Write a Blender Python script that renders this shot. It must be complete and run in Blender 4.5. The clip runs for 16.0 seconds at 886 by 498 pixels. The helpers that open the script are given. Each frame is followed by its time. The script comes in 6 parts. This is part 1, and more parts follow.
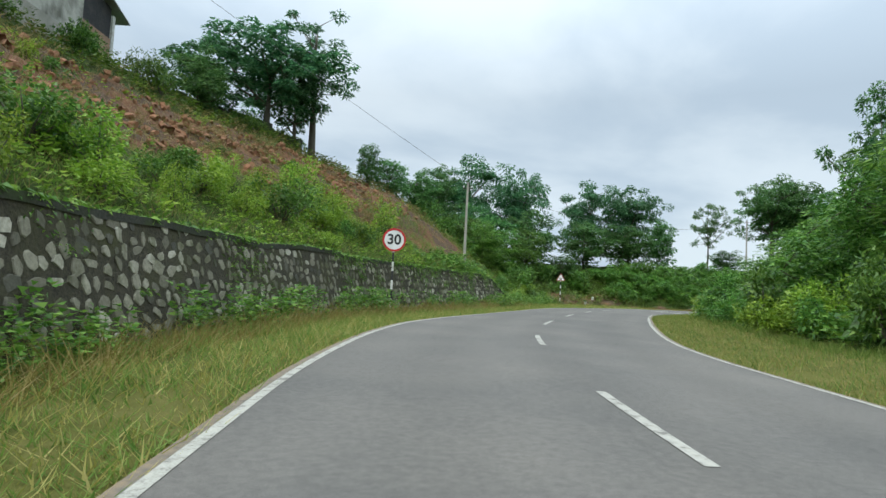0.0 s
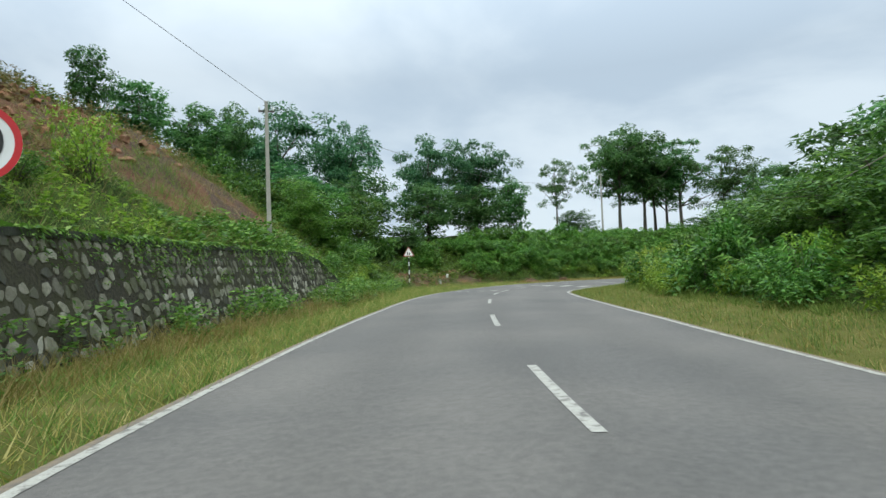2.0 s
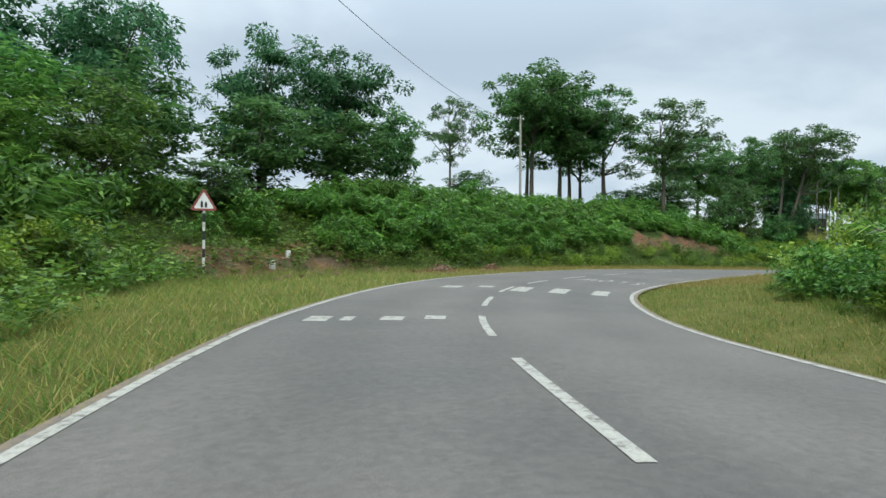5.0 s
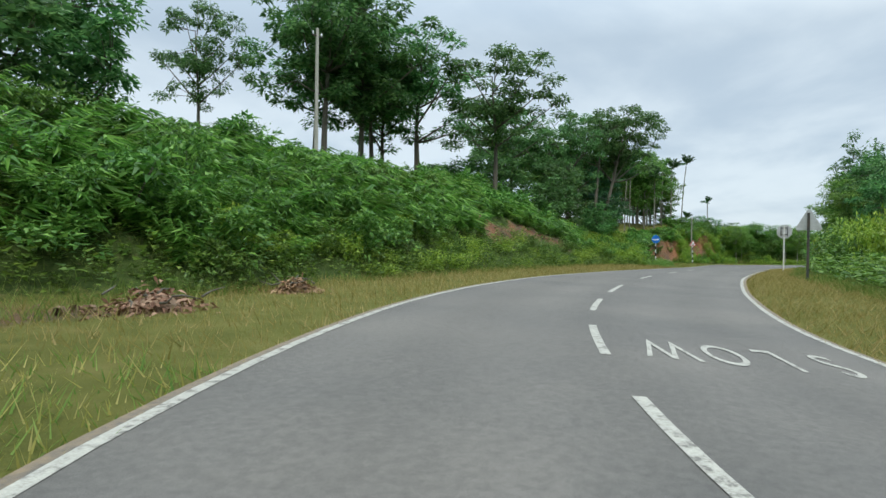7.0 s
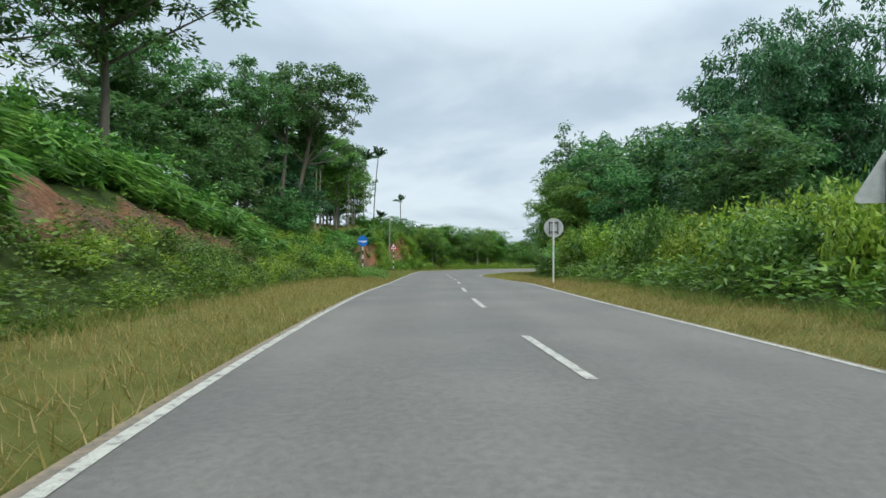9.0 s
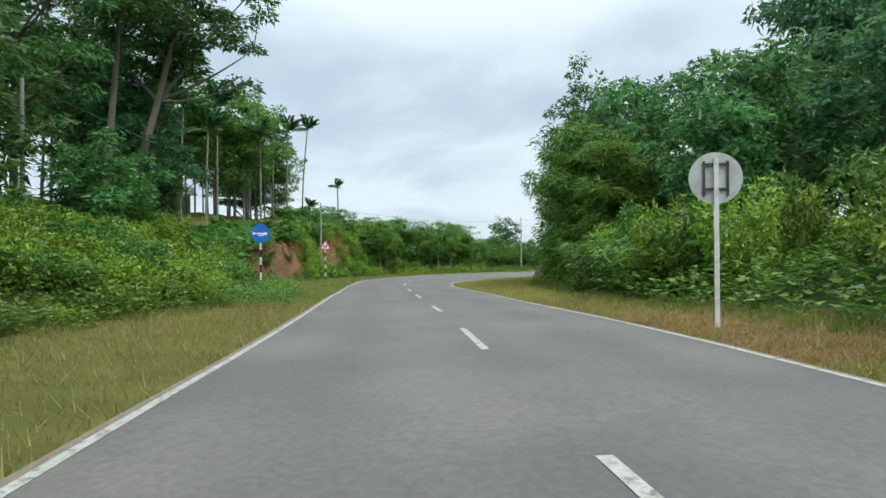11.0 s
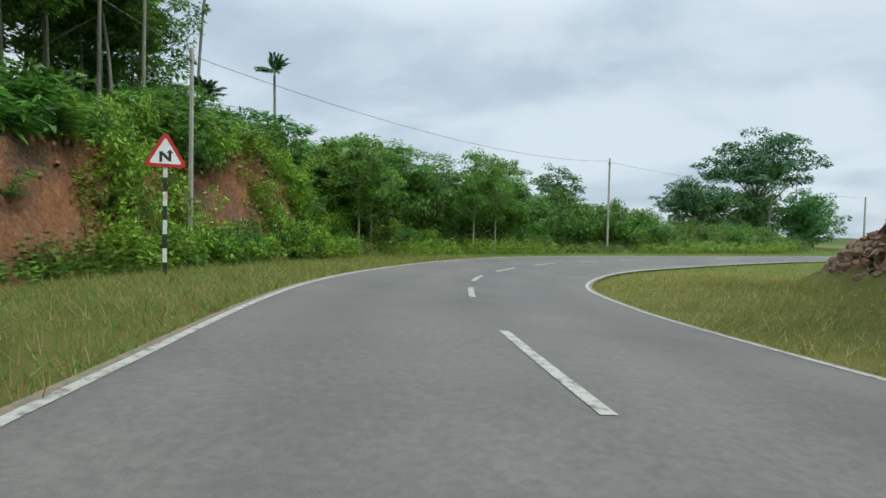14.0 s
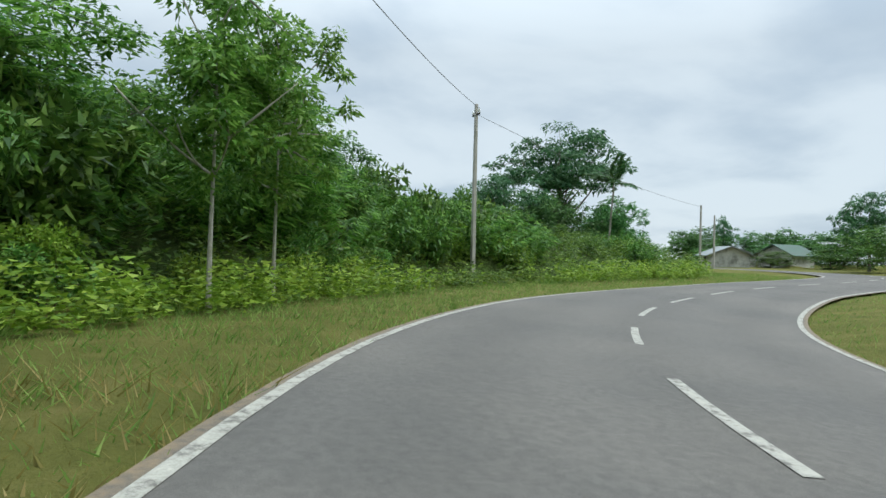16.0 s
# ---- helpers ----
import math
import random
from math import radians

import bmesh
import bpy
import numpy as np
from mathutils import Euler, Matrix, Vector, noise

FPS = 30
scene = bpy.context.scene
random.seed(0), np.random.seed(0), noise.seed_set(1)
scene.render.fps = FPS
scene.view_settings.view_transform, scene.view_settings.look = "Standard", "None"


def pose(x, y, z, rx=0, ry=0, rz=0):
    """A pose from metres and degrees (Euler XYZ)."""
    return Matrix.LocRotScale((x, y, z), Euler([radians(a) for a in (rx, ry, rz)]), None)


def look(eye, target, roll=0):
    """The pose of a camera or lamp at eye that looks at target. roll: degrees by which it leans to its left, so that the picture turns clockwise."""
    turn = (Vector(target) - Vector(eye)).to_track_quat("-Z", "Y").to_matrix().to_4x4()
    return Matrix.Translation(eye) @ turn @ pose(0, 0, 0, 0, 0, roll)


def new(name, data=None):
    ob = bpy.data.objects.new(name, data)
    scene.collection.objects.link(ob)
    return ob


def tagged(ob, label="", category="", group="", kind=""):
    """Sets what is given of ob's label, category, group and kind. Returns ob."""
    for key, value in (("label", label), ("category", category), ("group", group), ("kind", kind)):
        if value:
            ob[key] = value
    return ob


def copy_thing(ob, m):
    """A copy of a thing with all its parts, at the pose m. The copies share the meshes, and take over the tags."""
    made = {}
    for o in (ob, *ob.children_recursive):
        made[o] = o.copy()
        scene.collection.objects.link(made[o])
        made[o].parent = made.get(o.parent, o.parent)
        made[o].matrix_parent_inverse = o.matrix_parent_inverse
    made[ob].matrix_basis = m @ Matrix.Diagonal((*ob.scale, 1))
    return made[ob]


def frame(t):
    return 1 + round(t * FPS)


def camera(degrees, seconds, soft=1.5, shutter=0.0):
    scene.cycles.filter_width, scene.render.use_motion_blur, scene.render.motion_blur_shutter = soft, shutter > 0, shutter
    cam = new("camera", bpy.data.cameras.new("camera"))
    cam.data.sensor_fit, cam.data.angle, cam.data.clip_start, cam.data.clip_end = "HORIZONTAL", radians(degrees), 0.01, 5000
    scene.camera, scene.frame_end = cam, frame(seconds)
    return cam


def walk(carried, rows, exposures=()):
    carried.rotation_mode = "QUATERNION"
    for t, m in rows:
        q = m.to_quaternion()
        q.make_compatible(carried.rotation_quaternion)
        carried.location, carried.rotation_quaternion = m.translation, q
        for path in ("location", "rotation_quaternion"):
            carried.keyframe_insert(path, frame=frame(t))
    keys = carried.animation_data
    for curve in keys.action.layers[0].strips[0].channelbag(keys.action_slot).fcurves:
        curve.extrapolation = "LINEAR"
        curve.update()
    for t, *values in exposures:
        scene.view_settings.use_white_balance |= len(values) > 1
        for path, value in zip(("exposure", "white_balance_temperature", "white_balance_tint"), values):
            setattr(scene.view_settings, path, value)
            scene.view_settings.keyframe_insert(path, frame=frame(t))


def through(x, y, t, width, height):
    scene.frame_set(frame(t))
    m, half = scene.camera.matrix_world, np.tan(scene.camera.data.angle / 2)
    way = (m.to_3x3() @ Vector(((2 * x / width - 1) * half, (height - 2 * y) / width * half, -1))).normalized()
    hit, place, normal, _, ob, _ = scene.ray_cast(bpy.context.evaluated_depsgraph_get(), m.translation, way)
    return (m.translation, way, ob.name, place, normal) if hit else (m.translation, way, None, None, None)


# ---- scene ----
cam = camera(70.26, 16.0, soft=1.5)
PATH = [
    (0.0, pose(-0.076, -0.087, 1.236, 94.07, -2.96, -0.20)),
    (0.5, pose(-0.215, 3.807, 1.292, 91.71, -2.56, -2.82)),
    (1.0, pose(-0.110, 7.543, 1.366, 91.54, -0.98, -6.97)),
    (1.5, pose(0.282, 11.513, 1.455, 91.97, 0.60, -11.46)),
    (2.0, pose(0.983, 15.400, 1.531, 92.46, 2.12, -16.05)),
    (2.5, pose(1.794, 19.089, 1.616, 92.20, 2.33, -18.83)),
    (3.0, pose(2.593, 22.788, 1.654, 91.72, 1.52, -20.36)),
    (3.5, pose(3.573, 26.251, 1.690, 91.13, 0.36, -23.04)),
    (4.0, pose(4.493, 29.884, 1.636, 91.31, -0.64, -27.28)),
    (4.2, pose(5.102, 31.332, 1.643, 90.94, -1.20, -29.37)),
    (4.5, pose(6.085, 33.538, 1.671, 90.37, -0.61, -30.27)),
    (5.0, pose(7.686, 37.350, 1.714, 90.16, -0.34, -29.83)),
    (5.5, pose(9.319, 41.255, 1.754, 90.12, -0.23, -30.11)),
    (6.0, pose(11.246, 45.131, 1.786, 90.17, -0.24, -34.10)),
    (6.3, pose(12.679, 47.368, 1.799, 90.29, -0.50, -38.62)),
    (6.5, pose(13.749, 48.834, 1.805, 89.73, -0.63, -42.10)),
    (7.0, pose(16.778, 52.345, 1.861, 89.39, -0.81, -51.39)),
    (7.5, pose(20.321, 55.367, 1.828, 89.21, -0.76, -60.96)),
    (8.0, pose(24.204, 57.760, 1.812, 89.38, -0.94, -70.11)),
    (8.5, pose(28.331, 59.518, 1.797, 89.72, -0.42, -75.66)),
    (9.0, pose(32.662, 60.957, 1.775, 90.14, -0.24, -80.60)),
    (9.2, pose(34.453, 61.428, 1.769, 89.52, -0.55, -81.98)),
    (9.5, pose(37.215, 61.991, 1.753, 89.76, -0.21, -84.80)),
    (10.0, pose(41.932, 62.781, 1.718, 89.89, -0.04, -87.61)),
    (10.5, pose(46.737, 63.633, 1.671, 90.03, 0.12, -87.29)),
    (11.0, pose(51.627, 64.624, 1.610, 90.25, 0.46, -85.50)),
    (11.3, pose(54.616, 65.313, 1.563, 90.71, 1.32, -84.47)),
    (11.5, pose(56.670, 65.751, 1.521, 90.79, 2.53, -84.41)),
    (12.0, pose(62.142, 66.796, 1.342, 91.70, 2.61, -85.64)),
    (12.5, pose(67.592, 67.693, 1.178, 91.93, 3.54, -85.48)),
    (13.0, pose(73.087, 68.697, 1.029, 90.38, 5.63, -85.34)),
    (13.5, pose(78.673, 69.630, 0.876, 89.56, -1.08, -88.02)),
    (14.0, pose(84.686, 70.574, 0.691, 88.07, -1.30, -87.45)),
    (14.5, pose(90.544, 71.451, 0.523, 87.26, -0.76, -89.20)),
    (15.0, pose(96.569, 71.976, 0.432, 87.71, -0.30, -93.72)),
    (15.5, pose(102.583, 71.663, 0.371, 88.20, -1.63, -101.94)),
    (16.0, pose(107.909, 70.788, 0.322, 90.29, -1.36, -112.19)),
]
walk(cam, PATH, [(0.0, -0.03, 6150, 3.0), (9.2, -0.03, 6150, 3.0), (10.6, 0.08, 6150, 3.0), (11.5, 0.08, 6150, 3.0), (12.1, -0.08, 6150, 3.0), (14.0, -0.12, 6150, 3.0), (16.0, -0.08, 6150, 3.0)])

# ---------------------------------------------------------------- light
world = bpy.data.worlds.new("overcast_sky")
scene.world = world
world.use_nodes = True
WN = world.node_tree.nodes
WL = world.node_tree.links
WN.clear()
w_out = WN.new("ShaderNodeOutputWorld")
w_bg = WN.new("ShaderNodeBackground")
w_sky = WN.new("ShaderNodeTexSky")
w_sky.sky_type = "NISHITA"
w_sky.sun_disc = False
w_sky.sun_elevation = radians(52)
w_sky.sun_rotation = radians(220)
w_co = WN.new("ShaderNodeTexCoord")
w_sep = WN.new("ShaderNodeSeparateXYZ")
WL.new(w_co.outputs["Generated"], w_sep.inputs[0])
# cloud deck: the view direction laid onto a flat layer overhead
w_add = WN.new("ShaderNodeMath"); w_add.operation = "ADD"; w_add.inputs[1].default_value = 0.22
w_abs = WN.new("ShaderNodeMath"); w_abs.operation = "ABSOLUTE"
WL.new(w_sep.outputs["Z"], w_abs.inputs[0])
WL.new(w_abs.outputs[0], w_add.inputs[0])
w_dx = WN.new("ShaderNodeMath"); w_dx.operation = "DIVIDE"
w_dy = WN.new("ShaderNodeMath"); w_dy.operation = "DIVIDE"
WL.new(w_sep.outputs["X"], w_dx.inputs[0]); WL.new(w_add.outputs[0], w_dx.inputs[1])
WL.new(w_sep.outputs["Y"], w_dy.inputs[0]); WL.new(w_add.outputs[0], w_dy.inputs[1])
w_com = WN.new("ShaderNodeCombineXYZ")
WL.new(w_dx.outputs[0], w_com.inputs["X"]); WL.new(w_dy.outputs[0], w_com.inputs["Y"])
w_n1 = WN.new("ShaderNodeTexNoise"); w_n1.inputs["Scale"].default_value = 1.05; w_n1.inputs["Detail"].default_value = 7.0
w_n1.inputs["Roughness"].default_value = 0.5
w_n1.inputs["Distortion"].default_value = 0.3
WL.new(w_com.outputs[0], w_n1.inputs["Vector"])
w_r1 = WN.new("ShaderNodeValToRGB")
w_r1.color_ramp.interpolation = "EASE"
w_r1.color_ramp.elements[0].position = 0.36
w_r1.color_ramp.elements[0].color = (0.60, 0.675, 0.78, 1)
w_r1.color_ramp.elements[1].position = 0.60
w_r1.color_ramp.elements[1].color = (0.85, 0.90, 0.968, 1)
WL.new(w_n1.outputs["Fac"], w_r1.inputs["Fac"])
# an overcast sky is brighter overhead than near the skyline
w_el = WN.new("ShaderNodeMapRange")
w_el.inputs["From Min"].default_value = 0.30
w_el.inputs["From Max"].default_value = 1.0
w_el.inputs["To Min"].default_value = 1.0
w_el.inputs["To Max"].default_value = 2.9
WL.new(w_sep.outputs["Z"], w_el.inputs["Value"])
w_mul = WN.new("ShaderNodeVectorMath"); w_mul.operation = "SCALE"
WL.new(w_r1.outputs["Color"], w_mul.inputs[0]); WL.new(w_el.outputs["Result"], w_mul.inputs["Scale"])
w_sk = WN.new("ShaderNodeVectorMath"); w_sk.operation = "SCALE"; w_sk.inputs["Scale"].default_value = 0.09
WL.new(w_sky.outputs["Color"], w_sk.inputs[0])
w_mix = WN.new("ShaderNodeMix"); w_mix.data_type = "RGBA"; w_mix.inputs["Factor"].default_value = 0.88
WL.new(w_sk.outputs[0], w_mix.inputs["A"]); WL.new(w_mul.outputs[0], w_mix.inputs["B"])
WL.new(w_mix.outputs["Result"], w_bg.inputs["Color"])
w_bg.inputs["Strength"].default_value = 1.0
WL.new(w_bg.outputs[0], w_out.inputs["Surface"])

sun_data = bpy.data.lights.new("sun", "SUN")
sun_data.energy = 2.2
sun_data.angle = radians(14)
sun_data.color = (1.0, 0.96, 0.9)
sun = new("sun", sun_data)
sun.matrix_world = look((60, 0, 90), (60 - 30 * math.sin(radians(220)), -30 * math.cos(radians(220)), 46))

# ---------------------------------------------------------------- materials
def nodes_of(name):
    m = bpy.data.materials.new(name)
    m.use_nodes = True
    n = m.node_tree.nodes
    return m, n, m.node_tree.links, n["Principled BSDF"]


def ramp(n, stops):
    r = n.new("ShaderNodeValToRGB")
    e = r.color_ramp.elements
    e[0].position, e[0].color = stops[0][0], (*stops[0][1], 1)
    e[1].position, e[1].color = stops[-1][0], (*stops[-1][1], 1)
    for p, c in stops[1:-1]:
        q = e.new(p)
        q.color = (*c, 1)
    return r


def noise_tex(n, links, vec, scale, detail=4.0, rough=0.55):
    t = n.new("ShaderNodeTexNoise")
    t.inputs["Scale"].default_value = scale
    t.inputs["Detail"].default_value = detail
    t.inputs["Roughness"].default_value = rough
    if vec is not None:
        links.new(vec, t.inputs["Vector"])
    return t


def mix_rgb(n, links, a, b, fac, mode="MIX"):
    m = n.new("ShaderNodeMix")
    m.data_type = "RGBA"
    m.blend_type = mode
    for sock, v in ((m.inputs["A"], a), (m.inputs["B"], b), (m.inputs["Factor"], fac)):
        if isinstance(v, (int, float)):
            sock.default_value = v
        elif isinstance(v, tuple):
            sock.default_value = (*v, 1)
        else:
            links.new(v, sock)
    return m.outputs["Result"]


def surface(name, c1, c2, c3, fine=40.0, broad=2.0, rough=0.7, bump=0.2, depth=0.01, metallic=0.0, space="Object", spec=0.4):
    """A surface with grain, and stains at a broader scale."""
    m, n, l, b = nodes_of(name)
    co = n.new("ShaderNodeTexCoord")
    v = co.outputs[space]
    t1 = noise_tex(n, l, v, fine, 6.0, 0.65)
    t2 = noise_tex(n, l, v, broad, 4.0, 0.6)
    r1 = ramp(n, [(0.3, c1), (0.7, c2)])
    l.new(t1.outputs["Fac"], r1.inputs["Fac"])
    r2 = ramp(n, [(0.45, (0, 0, 0)), (0.7, (1, 1, 1))])
    l.new(t2.outputs["Fac"], r2.inputs["Fac"])
    col = mix_rgb(n, l, r1.outputs["Color"], c3, r2.outputs["Color"])
    l.new(col, b.inputs["Base Color"])
    b.inputs["Roughness"].default_value = rough
    b.inputs["Metallic"].default_value = metallic
    b.inputs["Specular IOR Level"].default_value = spec
    if bump:
        bp = n.new("ShaderNodeBump")
        bp.inputs["Strength"].default_value = bump
        bp.inputs["Distance"].default_value = depth
        l.new(t1.outputs["Fac"], bp.inputs["Height"])
        l.new(bp.outputs["Normal"], b.inputs["Normal"])
    return m


def leaf_material(name, dark, mid, light, rough=0.45, through=0.42, spec=0.35):
    """Leaves: every leaf (mesh island) takes its own shade, every plant its own tone."""
    m, n, l, b = nodes_of(name)
    geo = n.new("ShaderNodeNewGeometry")
    info = n.new("ShaderNodeObjectInfo")
    r = ramp(n, [(0.0, dark), (0.55, mid), (1.0, light)])
    l.new(geo.outputs["Random Per Island"], r.inputs["Fac"])
    hsv = n.new("ShaderNodeHueSaturation")
    mr = n.new("ShaderNodeMapRange")
    mr.inputs["To Min"].default_value = 0.485
    mr.inputs["To Max"].default_value = 0.515
    l.new(info.outputs["Random"], mr.inputs["Value"])
    l.new(mr.outputs["Result"], hsv.inputs["Hue"])
    mv = n.new("ShaderNodeMapRange")
    mv.inputs["To Min"].default_value = 0.78
    mv.inputs["To Max"].default_value = 1.2
    l.new(info.outputs["Random"], mv.inputs["Value"])
    l.new(mv.outputs["Result"], hsv.inputs["Value"])
    l.new(r.outputs["Color"], hsv.inputs["Color"])
    l.new(hsv.outputs["Color"], b.inputs["Base Color"])
    b.inputs["Roughness"].default_value = rough
    b.inputs["Specular IOR Level"].default_value = spec
    tr = n.new("ShaderNodeBsdfTranslucent")
    l.new(hsv.outputs["Color"], tr.inputs["Color"])
    mx = n.new("ShaderNodeMixShader")
    mx.inputs["Fac"].default_value = through
    l.new(b.outputs[0], mx.inputs[1])
    l.new(tr.outputs[0], mx.inputs[2])
    l.new(mx.outputs[0], n["Material Output"].inputs["Surface"])
    return m


M_SHRUB = leaf_material("shrub_leaf", (0.038, 0.098, 0.016), (0.095, 0.206, 0.032), (0.218, 0.360, 0.068), through=0.36)
M_SHRUB_Y = leaf_material("yellow_green_leaf", (0.095, 0.185, 0.016), (0.227, 0.360, 0.034), (0.398, 0.515, 0.079))
M_LANCE = leaf_material("lance_leaf", (0.052, 0.123, 0.019), (0.124, 0.265, 0.038), (0.295, 0.468, 0.095), rough=0.38, through=0.52)
M_GROVE = leaf_material("grove_leaf", (0.058, 0.150, 0.028), (0.128, 0.271, 0.048), (0.254, 0.421, 0.095), through=0.5)
M_WEED = leaf_material("weed_leaf", (0.052, 0.118, 0.015), (0.118, 0.227, 0.029), (0.246, 0.366, 0.059), through=0.36)
M_SAPLING = leaf_material("young_tree_leaf", (0.066, 0.154, 0.023), (0.142, 0.278, 0.043), (0.275, 0.422, 0.091), through=0.5)
M_TREE = leaf_material("tree_leaf", (0.038, 0.103, 0.029), (0.087, 0.206, 0.056), (0.200, 0.351, 0.109), through=0.5)
M_TREE_D = leaf_material("dark_tree_leaf", (0.028, 0.094, 0.038), (0.064, 0.179, 0.067), (0.159, 0.312, 0.127), through=0.42)
M_FROND = leaf_material("palm_leaf", (0.027, 0.072, 0.023), (0.057, 0.139, 0.039), (0.133, 0.227, 0.068))
M_GRASS = leaf_material("verge_grass", (0.17, 0.165, 0.035), (0.31, 0.265, 0.075), (0.46, 0.38, 0.16), rough=0.6, spec=0.2, through=0.5)
M_GRASS_G = leaf_material("green_grass", (0.085, 0.154, 0.025), (0.161, 0.247, 0.045), (0.275, 0.335, 0.091), rough=0.6, spec=0.2, through=0.5)
M_GRASS_H = leaf_material("dry_hill_grass", (0.12, 0.12, 0.03), (0.26, 0.21, 0.08), (0.38, 0.30, 0.15), rough=0.7, spec=0.15)
M_BARK = surface("bark", (0.07, 0.055, 0.04), (0.14, 0.12, 0.095), (0.10, 0.11, 0.07), 30, 4, 0.85, 0.6, 0.02)
M_PALEBARK = surface("pale_bark", (0.26, 0.24, 0.20), (0.46, 0.44, 0.38), (0.22, 0.23, 0.16), 26, 3, 0.85, 0.5, 0.015)
M_PALMBARK = surface("palm_bark", (0.16, 0.145, 0.12), (0.30, 0.28, 0.24), (0.14, 0.15, 0.09), 18, 2, 0.85, 0.4, 0.015)
M_STEM = surface("green_stem", (0.06, 0.09, 0.025), (0.12, 0.14, 0.05), (0.12, 0.09, 0.05), 20, 3, 0.6, 0.0)
M_CONCRETE = surface("pole_concrete", (0.30, 0.28, 0.24), (0.42, 0.40, 0.35), (0.26, 0.26, 0.21), 50, 1.6, 0.85, 0.3, 0.004)
M_SLAB = surface("dusty_concrete", (0.20, 0.17, 0.12), (0.32, 0.28, 0.21), (0.17, 0.15, 0.09), 30, 2.5, 0.92, 0.5, 0.01)
M_MORTAR = surface("mossy_mortar", (0.02, 0.018, 0.011), (0.085, 0.075, 0.046), (0.06, 0.06, 0.022), 20, 1.1, 0.95, 0.9, 0.04)
M_COPING = surface("mossy_coping", (0.03, 0.032, 0.024), (0.08, 0.08, 0.062), (0.05, 0.07, 0.022), 24, 1.6, 0.95, 0.6, 0.02)
M_SOIL = surface("red_earth_clod", (0.20, 0.085, 0.04), (0.34, 0.17, 0.09), (0.26, 0.15, 0.09), 18, 2, 0.95, 0.8, 0.03)
M_ROCK = surface("weathered_rock", (0.15, 0.085, 0.05), (0.34, 0.225, 0.145), (0.18, 0.125, 0.075), 9, 1.6, 0.92, 0.9, 0.06)
M_WHITE = surface("sign_white", (0.74, 0.75, 0.74), (0.82, 0.83, 0.82), (0.66, 0.66, 0.62), 12, 3, 0.45, 0.0)
M_RED = surface("sign_red", (0.45, 0.02, 0.025), (0.55, 0.03, 0.035), (0.40, 0.03, 0.03), 12, 3, 0.4, 0.0)
# duller copy of the sign red: a sign's shadow side put into the colour
M_SHADED_RED = surface("shaded_sign_red", (0.25, 0.06, 0.05), (0.34, 0.09, 0.07), (0.22, 0.09, 0.07), 12, 3, 0.5, 0.0)
M_BLACK = surface("black_paint", (0.012, 0.012, 0.013), (0.03, 0.03, 0.03), (0.05, 0.048, 0.042), 20, 4, 0.5, 0.0)
M_BLUE = surface("sign_blue", (0.012, 0.13, 0.50), (0.02, 0.17, 0.58), (0.015, 0.12, 0.44), 12, 3, 0.4, 0.0)
M_PLATEBACK = surface("sign_back", (0.42, 0.43, 0.42), (0.55, 0.56, 0.54), (0.36, 0.36, 0.33), 14, 3, 0.5, 0.0, metallic=0.2)
M_STEELD = surface("dark_steel", (0.03, 0.032, 0.03), (0.07, 0.072, 0.065), (0.09, 0.06, 0.04), 24, 4, 0.6, 0.1, 0.002)
M_POSTW = surface("post_white", (0.58, 0.58, 0.55), (0.7, 0.7, 0.66), (0.42, 0.41, 0.35), 20, 5, 0.6, 0.0)
M_WIRE = surface("cable", (0.13, 0.13, 0.13), (0.20, 0.20, 0.20), (0.16, 0.16, 0.16), 10, 2, 0.6, 0.0)
M_PLASTER = surface("stained_plaster", (0.42, 0.41, 0.36), (0.58, 0.57, 0.51), (0.16, 0.16, 0.13), 14, 0.9, 0.9, 0.2, 0.004)
M_BRICK = surface("house_brick", (0.28, 0.17, 0.11), (0.38, 0.25, 0.17), (0.24, 0.18, 0.13), 20, 2, 0.9, 0.3, 0.006)
# dark boards; also stands in for shade inside openings
M_BOARDS_SHADE = surface("dark_boards_and_shade", (0.02, 0.02, 0.022), (0.05, 0.05, 0.052), (0.06, 0.055, 0.05), 16, 2, 0.8, 0.3, 0.005)
M_TIN = surface("tin_sheet", (0.25, 0.28, 0.28), (0.38, 0.42, 0.42), (0.22, 0.20, 0.17), 10, 1.2, 0.5, 0.1, 0.004, metallic=0.3)
M_TIN_G = surface("green_tin_sheet", (0.04, 0.085, 0.06), (0.07, 0.13, 0.09), (0.08, 0.09, 0.07), 10, 1.2, 0.5, 0.1, 0.004)
M_DRY = leaf_material("dry_brush", (0.12, 0.06, 0.03), (0.24, 0.13, 0.075), (0.38, 0.24, 0.15), rough=0.8, through=0.1)


def paint_material():
    """White road paint, worn through to the asphalt in places."""
    m, n, l, b = nodes_of("road_paint")
    co = n.new("ShaderNodeTexCoord")
    t1 = noise_tex(n, l, co.outputs["Object"], 9.0, 6.0, 0.7)
    t2 = noise_tex(n, l, co.outputs["Object"], 60.0, 4.0, 0.6)
    r = ramp(n, [(0.37, (0.15, 0.14, 0.12)), (0.48, (0.38, 0.365, 0.315)), (0.8, (0.54, 0.52, 0.445))])
    l.new(t1.outputs["Fac"], r.inputs["Fac"])
    r2 = ramp(n, [(0.3, (0.75, 0.75, 0.74)), (0.6, (1, 1, 1))])
    l.new(t2.outputs["Fac"], r2.inputs["Fac"])
    l.new(mix_rgb(n, l, r.outputs["Color"], r2.outputs["Color"], 1.0, "MULTIPLY"), b.inputs["Base Color"])
    b.inputs["Roughness"].default_value = 0.7
    return m


M_PAINT = paint_material()


